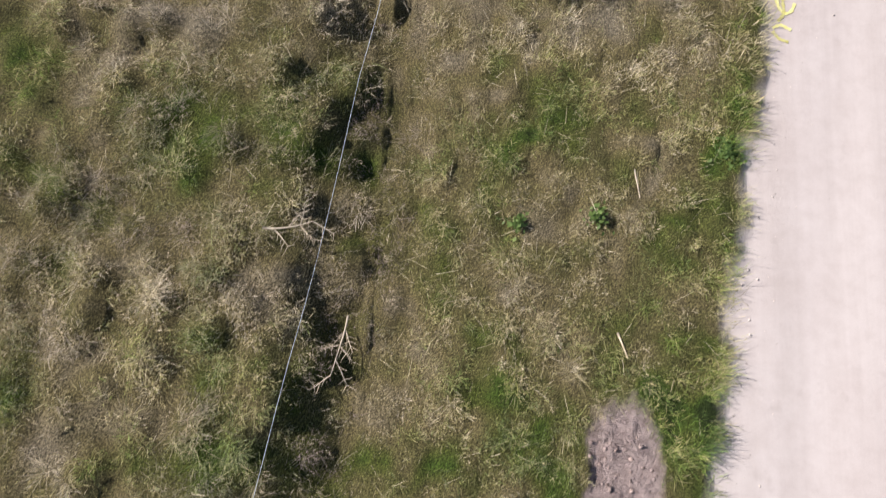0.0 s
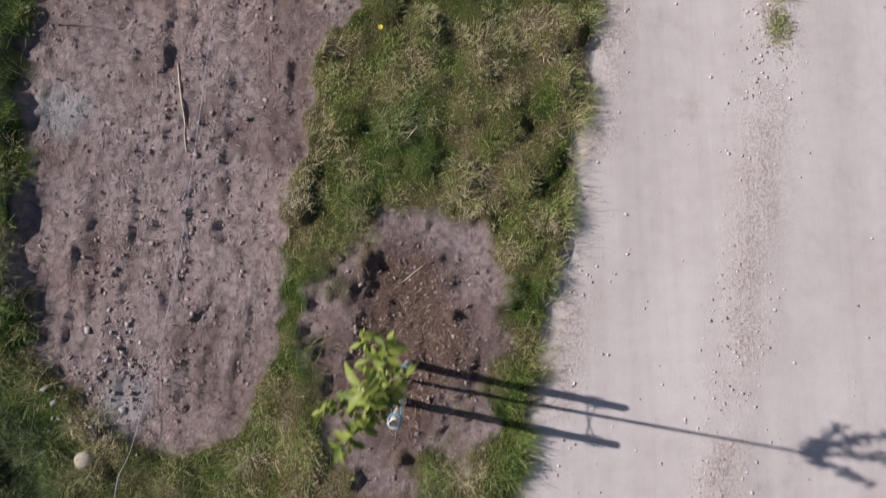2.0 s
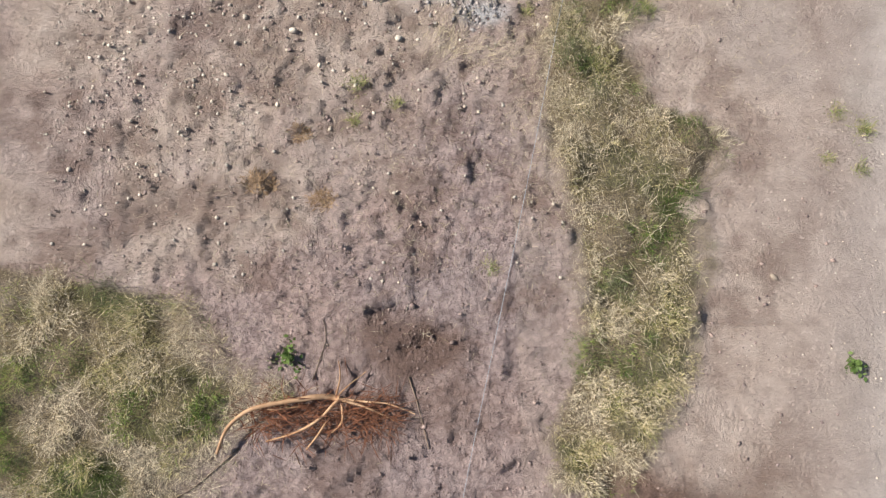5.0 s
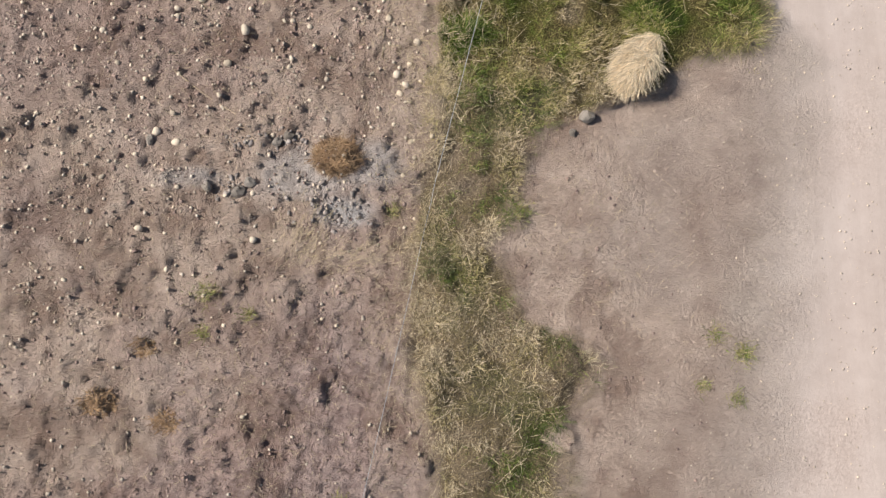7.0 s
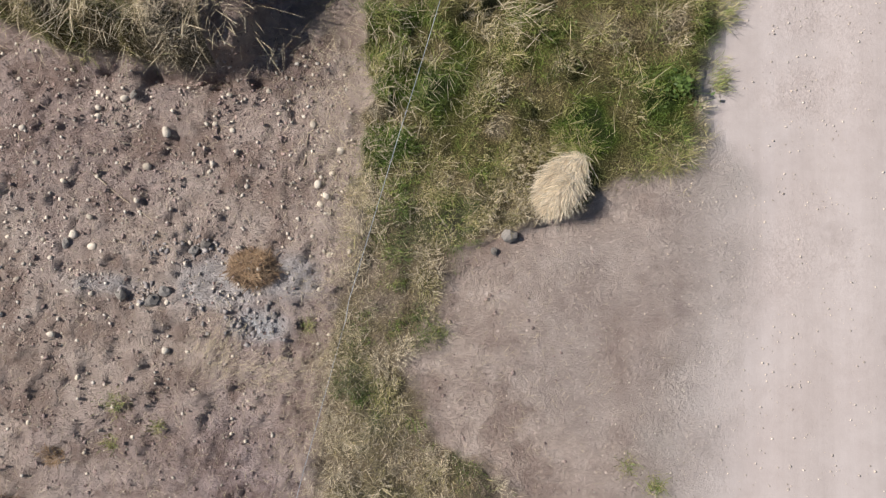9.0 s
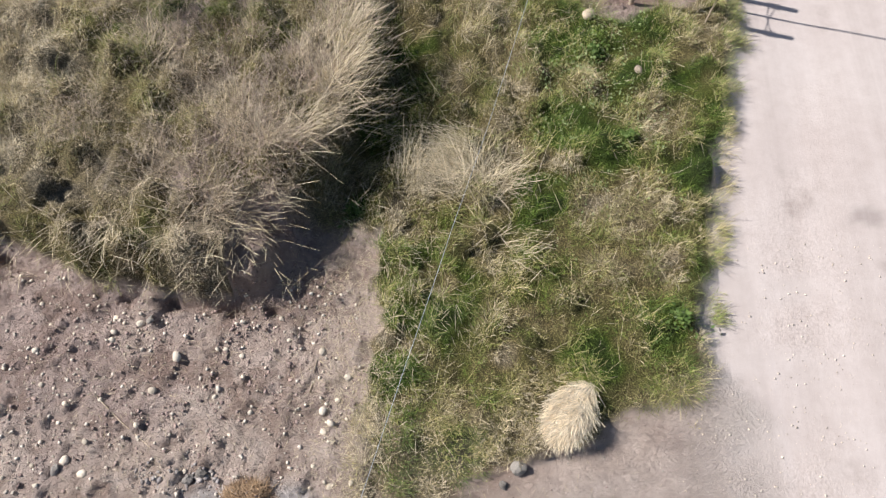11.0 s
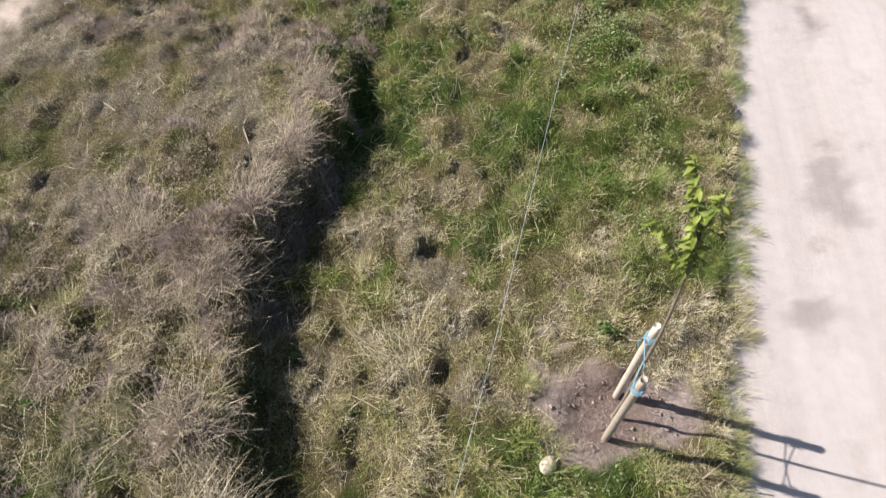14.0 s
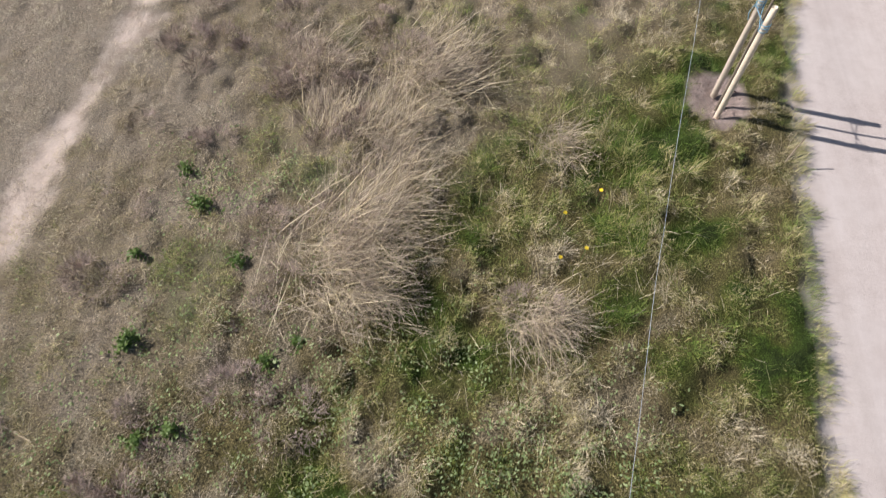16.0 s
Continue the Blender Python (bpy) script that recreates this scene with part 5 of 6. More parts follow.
def green_shrub(x, y, seed):
    rng = np.random.default_rng(seed)
    shrub = tagged(new("shrub"), "yellow-green leafy shrub standing in meadow grass", "shrub")
    shrub.location = (x, y, height(x, y))
    centres = []
    for k in range(20):
        a, r = rng.uniform(0, 2 * np.pi), rng.uniform(0.05, 0.3)
        tip = np.array([r * np.cos(a), 0.05 + r * 1.1 * np.sin(a), rng.uniform(0.75, 1.65) - 0.5 * r])
        path = curve([(0, 0, -0.05), tip * [0.35, 0.35, 0.5], tip], 7)
        bm = bmesh.new()
        tube(bm, path, np.linspace(0.011, 0.003, 7), 5)
        part("stem", bm, BARK, shrub)
        for _ in range(12):
            p = path[0] + (tip - path[0]) * rng.uniform(0.35, 1.03)
            q = p + rng.normal(0, 0.10, 3)
            centres.append(q + rng.normal(0, 0.05, (64, 3)))
    leaf_cloud("crown", np.concatenate(centres), rng, 0.04, SHRUB_LEAF, shrub)


green_shrub(-1.22, 8.55, 41)


def weed(x, y, size, seed):
    """A low broad-leaved plant: a rosette of leaves on short stems."""
    rng = np.random.default_rng(seed)
    plant = tagged(new("weed"), "low dark green broad-leaved weed growing from the ground", "weed", "broad-leaved weeds")
    plant.location = (x, y, height(x, y))
    bm = bmesh.new()
    for k in range(5):
        a = rng.uniform(0, 6.28)
        tip = Vector((math.cos(a) * size * 0.5, math.sin(a) * size * 0.5, size * rng.uniform(0.3, 0.7)))
        tube(bm, curve([(0, 0, -0.02), tip * 0.5 + Vector((0, 0, 0.02)), tip], 5), [0.004, 0.004, 0.003, 0.003, 0.002], 4)
    part("stalk", bm, WEED_LEAF, plant)
    n = int(15 + 750 * size)
    r, a = size * np.minimum(np.abs(rng.normal(0, 0.62, n)), 1.5), rng.uniform(0, 6.28, n)
    r = r * (0.75 + 0.35 * np.sin(3 * a + seed))
    c = np.stack([r * np.cos(a), r * np.sin(a), (0.02 + 0.65 * size * rng.random(n)) * np.clip(1.1 - r / size, 0.1, 1)], 1)
    leaf_cloud("foliage", c, rng, 0.046, WEED_LEAF, plant, 0.6)


def ground_cover(name, label, spots, seed):
    """Low leafy plants that cover the earth in patches: x, y, spread in x and y, how many leaves."""
    rng = np.random.default_rng(seed)
    x = np.concatenate([rng.normal(a, sx, n) for a, b, sx, sy, n in spots])
    y = np.concatenate([rng.normal(b, sy, n) for a, b, sx, sy, n in spots])
    ok = (grass_cover(x, y)[0] > 0.5) & (ramp(fbm(x, y, 0.22, 455, 3), 0.4, 0.58) > rng.random(len(x)))
    x, y = x[ok], y[ok]
    tagged(leaf_cloud(name, np.stack([x, y, terrain(x, y) + 0.03 + 0.09 * rng.random(len(x))], 1), rng, 0.03, COVER_LEAF, None, 0.6), label, "plants", kind="stuff")


ground_cover("ground_cover", "low blue-green leafy plants among field grass", [(5.1, 42.3, 0.5, 0.8, 9000), (5.6, 41.0, 0.4, 0.6, 3500), (2.9, 42.6, 0.3, 0.9, 3500), (1.9, 43.6, 0.6, 0.8, 1800), (0.8, 43.0, 0.5, 0.7, 1400), (3.3, 22.9, 0.4, 0.25, 2600), (4.6, 34.6, 0.4, 0.7, 1800),
                              (1.7, 45.8, 0.4, 0.4, 1500), (5.6, 38.5, 0.3, 1.2, 1500), (4.0, 43.5, 0.3, 0.6, 1500)], 91)
SOUTH_WEEDS = [(1.31, 6.6, 0.17), (0.22, 5.95, 0.13), (-0.43, 5.86, 0.13), (1.73, 11.62, 0.2), (0.67, 8.55, 0.1), (2.53, 21.95, 0.13), (3.63, 20.44, 0.14), (3.19, 22.87, 0.15), (3.43, 22.92, 0.15),
    (3.82, 23.03, 0.14), (2.8, 22.73, 0.11), (3.9, 22.67, 0.12), (3.29, 23.52, 0.13), (0.09, 26.79, 0.13), (5.12, 28.71, 0.09), (5.03, 28.33, 0.06), (4.88, 28.86, 0.07), (4.76, 28.44, 0.06),
    (4.77, 26.65, 0.1)]
NORTH_WEEDS = [(1.81, 27.52, 0.06), (0.62, 28.87, 0.06), (1.0, 29.02, 0.06), (0.64, 29.2, 0.09), (3.28, 29.89, 0.08), (2.3, 33.05, 0.15), (5.27, 32.05, 0.2), (0.43, 35.66, 0.15), (4.65, 35.01, 0.18),
    (4.93, 33.9, 0.12), (5.13, 36.75, 0.16), (2.34, 36.39, 0.1), (1.08, 44.03, 0.16), (0.75, 42.48, 0.18), (1.38, 43.15, 0.15), (1.89, 44.89, 0.16), (1.15, 45.91, 0.14), (1.64, 43.25, 0.15), (2.0, 42.3, 0.13), (0.9, 44.9, 0.12), (2.35, 43.9, 0.13), (1.7, 41.6, 0.12), (2.6, 44.1, 0.12), (1.39, 45.5, 0.2), (1.06, 43.97, 0.12), (2.9, 41.0, 0.13),
    (3.2, 42.6, 0.14)]
for k, (x, y, s) in enumerate(SOUTH_WEEDS + NORTH_WEEDS):
    if s > 0.095:
        weed(x, y, s, 60 + k)


def dry_shrub(x, y, way, size, count, seed, label="dead shrub of pale dry branching stems leaning over a bank", lift=0.95, spread_=1.5, stiff=0.0):
    """Dead stems fanning out from one foot, each with finer twigs."""
    rng = np.random.default_rng(seed)
    base = tagged(new("dry_shrub"), label, "shrub", "dead shrubs")
    base.location = (x, y, height(x, y))
    bx, by = rng.normal(0, size * 0.28, count), rng.normal(0, size * 0.28, count)
    az = radians(way) + rng.normal(0, spread_, count)
    lean = np.clip(rng.normal(lift, 0.36, count), 0.05, 1.45)
    length = size * rng.uniform(0.45, 1.1, count)
    zz = terrain(x + bx, y + by) - height(x, y)
    pts, side = blades(np.stack([bx, by, zz], 1), az, lean, rng.normal(0.1, 0.3, count), length, None, rng, 4)
    ob = ribbons("brush", pts, side, rng.uniform(0.0014, 0.0028, count) * (0.8 + 0.2 * stiff), rng.uniform(0.75, 1.0, count), rng.uniform(0.0, 1.0, count) ** (0.7 + 1.5 * stiff))
    ob.parent = base
    own = rng.integers(0, count, count * 5)
    u = rng.uniform(0.25, 1.0, len(own))
    k = np.minimum((u * 3).astype(int), 2)
    f = (u * 3 - k)[:, None]
    root = pts[own, k] * (1 - f) + pts[own, k + 1] * f
    p2, s2 = blades(root, az[own] + rng.normal(0, 1.2, len(own)), np.clip(rng.normal(1.0, 0.4, len(own)), 0.1, 1.8), rng.normal(0.1, 0.4, len(own)), size * rng.uniform(0.08, 0.25, len(own)), None, rng)
    tw = ribbons("twig_spray", p2, s2, rng.uniform(0.0009, 0.0018, len(own)), rng.uniform(0.75, 1.0, len(own)), rng.uniform(0.3 + 0.2 * stiff, 1.0, len(own)))
    tw.parent = base


BANK_SHRUBS = [(1.5, 33.3, 5, 0.5, 360), (1.95, 34.1, 10, 0.62, 420), (1.15, 32.75, -15, 0.42, 300), (1.2, 33.7, 15, 0.6, 380), (2.0, 34.8, 20, 0.5, 300), (1.75, 35.6, 20, 0.42, 260), (0.6, 33.2, -20, 0.5, 300), (1.6, 36.9, 0, 0.45, 320), (1.75, 37.8, 5, 0.42, 300),
    (2.05, 38.5, 10, 0.38, 260), (2.1, 39.3, 10, 0.35, 220), (0.9, 37.3, 30, 0.4, 260), (0.3, 34.4, 60, 0.45, 260), (-0.4, 33.6, -60, 0.42, 240)]
FIELD_SHRUBS = [(2.75, 45.0, -28, 0.95, 420), (2.95, 45.35, -12, 0.8, 360), (3.05, 44.7, -35, 0.7, 300), (3.3, 45.8, 10, 0.6, 260), (3.45, 47.35, -12, 0.9, 420), (3.1, 46.5, 25, 0.65, 300), (4.75, 44.45, -60, 0.5, 420), (2.5, 46.6, 60, 0.5, 300), (2.3, 47.5, -40, 0.6, 300), (4.95, 46.5, -60, 0.5, 260)]
for k, (x, y, w, s, n) in enumerate(BANK_SHRUBS):
    dry_shrub(x, y, w, s, n, 120 + k)
for k, (x, y, w, s, n) in enumerate(FIELD_SHRUBS):
    dry_shrub(x, y, w, s, n, 150 + k, "dead shrub of pale pinkish stems sprawling over field grass", 1.0, 0.75, 1.0)


def heather(spots, seed):
    """Low cushions of fine grey-purple twigs: x, y, half length in x and y, height, how many twigs."""
    rng = np.random.default_rng(seed)
    P, S = [], []
    for x, y, rx, ry, tall, n in spots:
        r, a = np.sqrt(rng.random(n)), rng.uniform(0, 2 * np.pi, n)
        keep = ramp(fbm(x + rx * r * np.cos(a), y + ry * r * np.sin(a), 0.2, 193, 2), 0.4, 0.55) > rng.random(n)
        r, a = r[keep], a[keep]
        n = len(r)
        dx, dy = rx * r * np.cos(a), ry * r * np.sin(a)
        lump = 0.6 + 0.8 * fbm(x + dx, y + dy, 0.22, 191, 3)
        up = tall * np.clip(1 - 0.75 * r * r, 0.1, 1) * lump * rng.uniform(0.3, 1.0, n)
        root = np.stack([x + dx, y + dy, terrain(x + dx, y + dy) + up], 1)
        p, q = blades(root, np.arctan2(dy / ry, dx / rx) + rng.normal(0, 0.9, n), np.clip(0.2 + 0.8 * r + rng.normal(0, 0.4, n), 0.05, 1.5), rng.normal(0.1, 0.4, n), rng.uniform(0.04, 0.13, n), None, rng)
        P.append(p), S.append(q)
    p, q = np.concatenate(P), np.concatenate(S)
    n = len(p)
    tagged(ribbons("heather", p, q, rng.uniform(0.0012, 0.0028, n), np.ones(n), np.ones(n), HEATHER), "cushions of fine dry grey-purple heather twigs on a bank", "heather", kind="stuff")


heather([(1.9, 36.6, 0.3, 0.4, 0.24, 4200), (1.55, 37.2, 0.45, 0.4, 0.22, 4600), (1.95, 37.5, 0.3, 0.35, 0.24, 3600), (2.2, 38.2, 0.28, 0.45, 0.24, 4000), (2.35, 38.9, 0.28, 0.4, 0.22, 3600), (1.0, 36.5, 0.5, 0.4, 0.16, 3200), (0.7, 37.4, 0.5, 0.4, 0.15, 2600),
         (1.3, 35.6, 0.5, 0.4, 0.18, 3000), (0.3, 36.1, 0.5, 0.4, 0.15, 2400), (-0.2, 37.0, 0.5, 0.4, 0.14, 2000), (0.9, 38.3, 0.5, 0.35, 0.13, 2000), (2.35, 40.9, 0.4, 0.3, 0.15, 2200), (1.4, 41.4, 0.4, 0.3, 0.14, 1800), (0.9, 34.6, 0.5, 0.5, 0.2, 2600), (0.0, 35.0, 0.5, 0.4, 0.16, 2000),
         (2.6, 43.4, 0.35, 0.3, 0.13, 1600), (2.1, 41.9, 0.3, 0.3, 0.12, 1400), (1.2, 42.6, 0.4, 0.3, 0.12, 1500), (2.7, 45.1, 0.4, 0.4, 0.4, 2600), (3.35, 47.4, 0.4, 0.35, 0.4, 2000), (4.7, 44.5, 0.3, 0.25, 0.25, 1500), (2.9, 46.4, 0.3, 0.4, 0.3, 1400), (2.2, 47.3, 0.5, 0.5, 0.3, 2400), (1.75, 33.9, 0.4, 0.6, 0.3, 2600), (1.2, 33.1, 0.45, 0.4, 0.24, 2200), (2.2, 39.7, 0.4, 0.3, 0.15, 2200), (1.2, 39.6, 0.5, 0.3, 0.12, 1600)], 95)
roll = random.Random(97)
FIELD_CUSHIONS = []
for k in range(90):
    x, y, r = roll.uniform(-1.2, 3.0), roll.uniform(39.8, 48.5), roll.uniform(0.1, 0.3)
    if x > foot_path(y) + 0.5 and math.hypot(x - 1.6, y - 44.6) > 0.6:
        FIELD_CUSHIONS.append((x, y, r, 0.8 * r, roll.uniform(0.06, 0.16), int(3600 * r)))
heather(FIELD_CUSHIONS, 98)


# ---- wood on the ground ----
def stick(pts, r0, r1, mat, label, seed, name="stick", group="sticks on the ground"):
    rng = random.Random(seed)
    p = curve(pts, max(4, 3 * len(pts)))
    n = len(p)
    ground_z = terrain(p[:, 0], p[:, 1])
    rad = np.linspace(r0, r1, n)
    bm = bmesh.new()
    tube(bm, [(a, b, c + r * 0.8 + rng.uniform(0, 0.006)) for (a, b), c, r in zip(p, ground_z, rad)], rad, 6, rng)
    return tagged(part(name, bm, mat), label, "stick", group)


DARK, PALE = "dark weathered stick lying on bare soil", "pale bleached stick lying on the ground"
SOIL_STICKS = [([(-0.71, 22.34), (-0.3, 22.27), (-0.08, 22.19), (0.21, 22.03)], 0.014, PALE_STICK), ([(-0.3, 22.27), (-0.36, 22.12)], 0.01, STICK), ([(0.43, 23.49), (0.53, 23.3), (0.63, 23.06)], 0.016, STICK), ([(0.43, 23.49), (0.57, 23.36), (0.68, 23.29)], 0.013, STICK),
    ([(0.33, 23.45), (0.37, 23.2), (0.39, 23.05)], 0.011, STICK), ([(-0.94, 18.75), (-0.69, 18.77), (-0.44, 18.83)], 0.017, STICK), ([(-0.55, 18.25), (-0.43, 18.05), (-0.34, 17.86)], 0.009, PALE_STICK), ([(-0.73, 18.59), (-0.72, 18.18)], 0.008, PALE_STICK),
    ([(-0.3, 16.82), (-0.25, 16.52), (-0.21, 16.23), (-0.19, 16.03)], 0.009, PALE_STICK)]
TRACK_STICKS = [([(-1.32, 17.16), (-1.03, 17.15), (-0.74, 17.08)], 0.008, STICK), ([(-0.55, 15.29), (-0.27, 15.26)], 0.009, STICK), ([(-0.13, 14.61), (0.05, 14.77)], 0.007, STICK), ([(0.28, 31.14), (0.54, 30.93), (0.85, 30.73)], 0.005, PALE_STICK),
    ([(2.09, 31.25), (2.11, 31.55)], 0.006, PALE_STICK), ([(2.9, 31.65), (3.01, 31.53)], 0.011, PALE_STICK), ([(1.1, 26.61), (1.18, 26.37), (1.26, 26.03)], 0.007, STICK), ([(-0.3, 26.05), (-0.7, 25.7), (-1.1, 25.55)], 0.008, STICK),
    ([(1.3, 24.2), (1.38, 24.0), (1.44, 23.86)], 0.008, STICK)]
GRASS_STICKS = [([(-1.64, 18.74), (-1.4, 18.66), (-1.15, 18.55)], 0.007, PALE_STICK), ([(-0.26, 19.34), (-0.08, 19.2), (0.18, 19.24), (0.4, 19.42)], 0.006, STICK), ([(-0.33, 19.02), (-0.27, 19.14)], 0.006, STICK), ([(0.3, 26.6), (0.42, 26.95), (0.38, 27.1)], 0.006, STICK), ([(1.6, 24.9), (1.5, 25.3), (1.62, 25.6)], 0.006, STICK), ([(0.7, 24.5), (1.1, 24.62), (1.4, 24.5)], 0.005, STICK), ([(1.0, 22.9), (1.05, 22.7), (0.95, 22.5), (0.85, 22.35)], 0.005, STICK), ([(1.3, 23.6), (1.28, 23.2), (1.32, 22.9)], 0.006, STICK), ([(1.1, 21.6), (1.05, 21.3), (1.0, 21.0)], 0.006, STICK), ([(0.55, 24.7), (0.75, 24.95)], 0.006, STICK),
    ([(1.66, 16.1), (1.75, 16.2)], 0.006, PALE_STICK), ([(1.6, 14.9), (1.8, 15.05)], 0.005, PALE_STICK), ([(0.42, 5.0), (0.5, 4.8)], 0.009, PALE_STICK), ([(0.55, 6.4), (0.6, 6.15)], 0.007, PALE_STICK),
    ([(0.43, 39.35), (0.56, 39.2)], 0.01, PALE_STICK), ([(1.5, 39.7), (1.6, 39.55)], 0.01, PALE_STICK), ([(0.55, 42.55), (0.75, 42.6)], 0.011, PALE_STICK), ([(0.95, 44.05), (1.08, 43.9)], 0.009, PALE_STICK)]
FIELD_STICKS = [([(1.7, 42.75), (1.8, 42.6)], 0.011, PALE_STICK), ([(0.4, 46.7), (0.75, 46.65)], 0.008, PALE_STICK), ([(1.1, 41.4), (1.25, 41.1)], 0.009, PALE_STICK), ([(2.5, 46.5), (2.6, 46.35)], 0.01, PALE_STICK),
    ([(0.2, 43.2), (0.45, 43.1)], 0.008, PALE_STICK), ([(0.1, 36.55), (0.18, 36.45)], 0.012, PALE_STICK), ([(2.28, 38.45), (2.42, 38.2)], 0.009, PALE_STICK), ([(1.55, 38.6), (1.62, 38.45)], 0.01, PALE_STICK),
    ([(0.0, 38.9), (0.15, 38.8)], 0.009, PALE_STICK)]
for k, (pts, r, mat) in enumerate(SOIL_STICKS + TRACK_STICKS + GRASS_STICKS + FIELD_STICKS):
    stick(pts, r, r * 0.55, mat, DARK if mat is STICK else PALE, 200 + k)
# thin marker sticks set upright by the track
for k, (x, y, dx, dy, h) in enumerate(((3.93, 24.48, 0.06, 0.1, 0.3), (5.86, 35.48, 0.05, 0.05, 0.42), (7.31, 46.34, 0.12, 0.12, 0.3))):
    bm = bmesh.new()
    tube(bm, [(0, 0, -0.1), (dx / 2, dy / 2, h / 2), (dx, dy, h)], [0.008, 0.008, 0.007], 6)
    ob = tagged(part("marker_stick", bm, PALE_STICK), "thin pale stick set upright in the ground", "stick", "marker sticks")
    ob.location = (x, y, height(x, y))
def dead_branch(x, y, way, size, seed):
    """A bleached branch with forking side limbs, caught in the grass."""
    rng = random.Random(seed)
    thing = tagged(new("dead_branch"), "bleached dead branch caught in meadow grass", "branch", "dead branches")
    thing.location = (x, y, height(x, y) + 0.12)

    def limb(name, start, az, long, r, depth):
        pts = [start]
        for k in range(4):
            az += rng.uniform(-0.3, 0.3)
            pts.append(pts[-1] + Vector((math.cos(az), math.sin(az), rng.uniform(-0.12, 0.2))) * long / 4)
        bm = bmesh.new()
        tube(bm, curve(pts, 7), np.linspace(r, r * 0.4, 7), 5)
        part(name, bm, PALE_STICK, thing)
        if depth:
            for k in range(1, 5):
                for side in (-1, 1):
                    if rng.random() < 0.75:
                        limb("twig", pts[k], az + side * rng.uniform(0.5, 1.1), long * rng.uniform(0.3, 0.5), r * 0.55, depth - 1)

    limb("main_limb", Vector((0, 0, 0)), radians(way), size, 0.009, 2)


dead_branch(-1.78, 5.0, -85, 0.5, 71)
dead_branch(-2.45, 5.6, 10, 0.4, 72)


def uprooted():
    """A torn-out root with a thick main limb, side roots and a mat of fibres."""
    rng = np.random.default_rng(301)
    root = tagged(new("uprooted_root"), "uprooted orange-brown tree root lying on bare soil", "root")
    root.location = (0, 0, 0)
    def limb(name, pts, r0, r1, lift):
        q = curve(pts, 3 * len(pts))
        n = len(q)
        hump = lift * np.sin(np.linspace(0.15, 0.95, n) * np.pi)
        bm = bmesh.new()
        tube(bm, [(a, b, height(a, b) + 0.03 + h) for (a, b), h in zip(q, hump)], np.linspace(r0, r1, n), 8, random.Random(int(1e4 * r0)))
        part(name, bm, ROOT, root)
    limb("main_root", [(-0.45, 26.02), (-0.37, 26.24), (-0.17, 26.38), (0.15, 26.43), (0.4, 26.47), (0.53, 26.44)], 0.013, 0.026, 0.13)
    limb("side_root", [(0.53, 26.44), (0.38, 26.27), (0.18, 26.17), (-0.06, 26.11)], 0.014, 0.007, 0.10)
    limb("side_root", [(0.45, 26.29), (0.36, 26.14), (0.27, 26.04)], 0.010, 0.006, 0.08)
    limb("side_root", [(0.55, 26.4), (0.58, 26.26), (0.47, 26.17)], 0.010, 0.005, 0.08)
    limb("side_root", [(0.53, 26.44), (0.8, 26.36), (0.98, 26.26)], 0.014, 0.005, 0.07)
    limb("side_root", [(0.53, 26.44), (0.7, 26.42), (0.95, 26.4), (1.15, 26.31)], 0.012, 0.004, 0.06)
    limb("side_root", [(-0.15, 26.37), (0.1, 26.36), (0.28, 26.4)], 0.008, 0.008, 0.09)
    limb("side_root", [(0.5, 26.45), (0.55, 26.62), (0.52, 26.75)], 0.009, 0.004, 0.07)
    limb("side_root", [(0.5, 26.45), (0.65, 26.58), (0.75, 26.66)], 0.008, 0.003, 0.06)
    n = 800
    x = rng.uniform(-0.2, 1.0, n)
    y = 26.3 + rng.normal(0, 0.09, n)
    pts, side = blades(np.stack([x, y, terrain(x, y) + rng.uniform(0.01, 0.12, n)], 1), rng.normal(0, 0.9, n) + np.pi * (rng.random(n) < 0.4), rng.normal(1.45, 0.25, n), rng.normal(0.15, 0.3, n), rng.uniform(0.08, 0.3, n), None, rng, 4)
    ob = ribbons("root_mat", pts, side, rng.uniform(0.0015, 0.0035, n), np.full(n, 0.7), np.full(n, 1.0), FIBRE)
    ob.parent = root


uprooted()


def fibre_clump(x, y, size, seed):
    """A torn-up sod: a low heap of brown root fibres."""
    rng = np.random.default_rng(seed)
    base = tagged(new("root_clump"), "torn-up clump of dry brown root fibres on bare soil", "root clump", "clumps of torn-up roots")
    base.location = (x, y, height(x, y))
    n = int(3200 * size)
    r, a = size * np.sqrt(rng.random(n)), rng.uniform(0, 2 * np.pi, n)
    bx, by = r * np.cos(a), 0.75 * r * np.sin(a)
    root = np.stack([bx, by, terrain(x + bx, y + by) - height(x, y) + 0.3 * size * rng.random(n) * (1 - (r / size) ** 2)], 1)
    pts, side = blades(root, rng.uniform(0, 2 * np.pi, n), rng.normal(1.3, 0.3, n), rng.normal(0.2, 0.4, n), size * rng.uniform(0.2, 0.7, n), None, rng, 4)
    ob = ribbons("fibre_mat", pts, side, rng.uniform(0.0012, 0.003, n), np.ones(n), np.ones(n), BROWN_FIBRE)
    ob.parent = base


for k, (x, y, s) in enumerate(((-0.66, 18.32, 0.2), (-0.45, 17.95, 0.12), (0.14, 17.6, 0.12), (1.72, 30.36, 0.2), (-0.2, 28.3, 0.14), (0.35, 28.15, 0.12), (0.15, 28.75, 0.1))):
    fibre_clump(x, y, s, 310 + k)

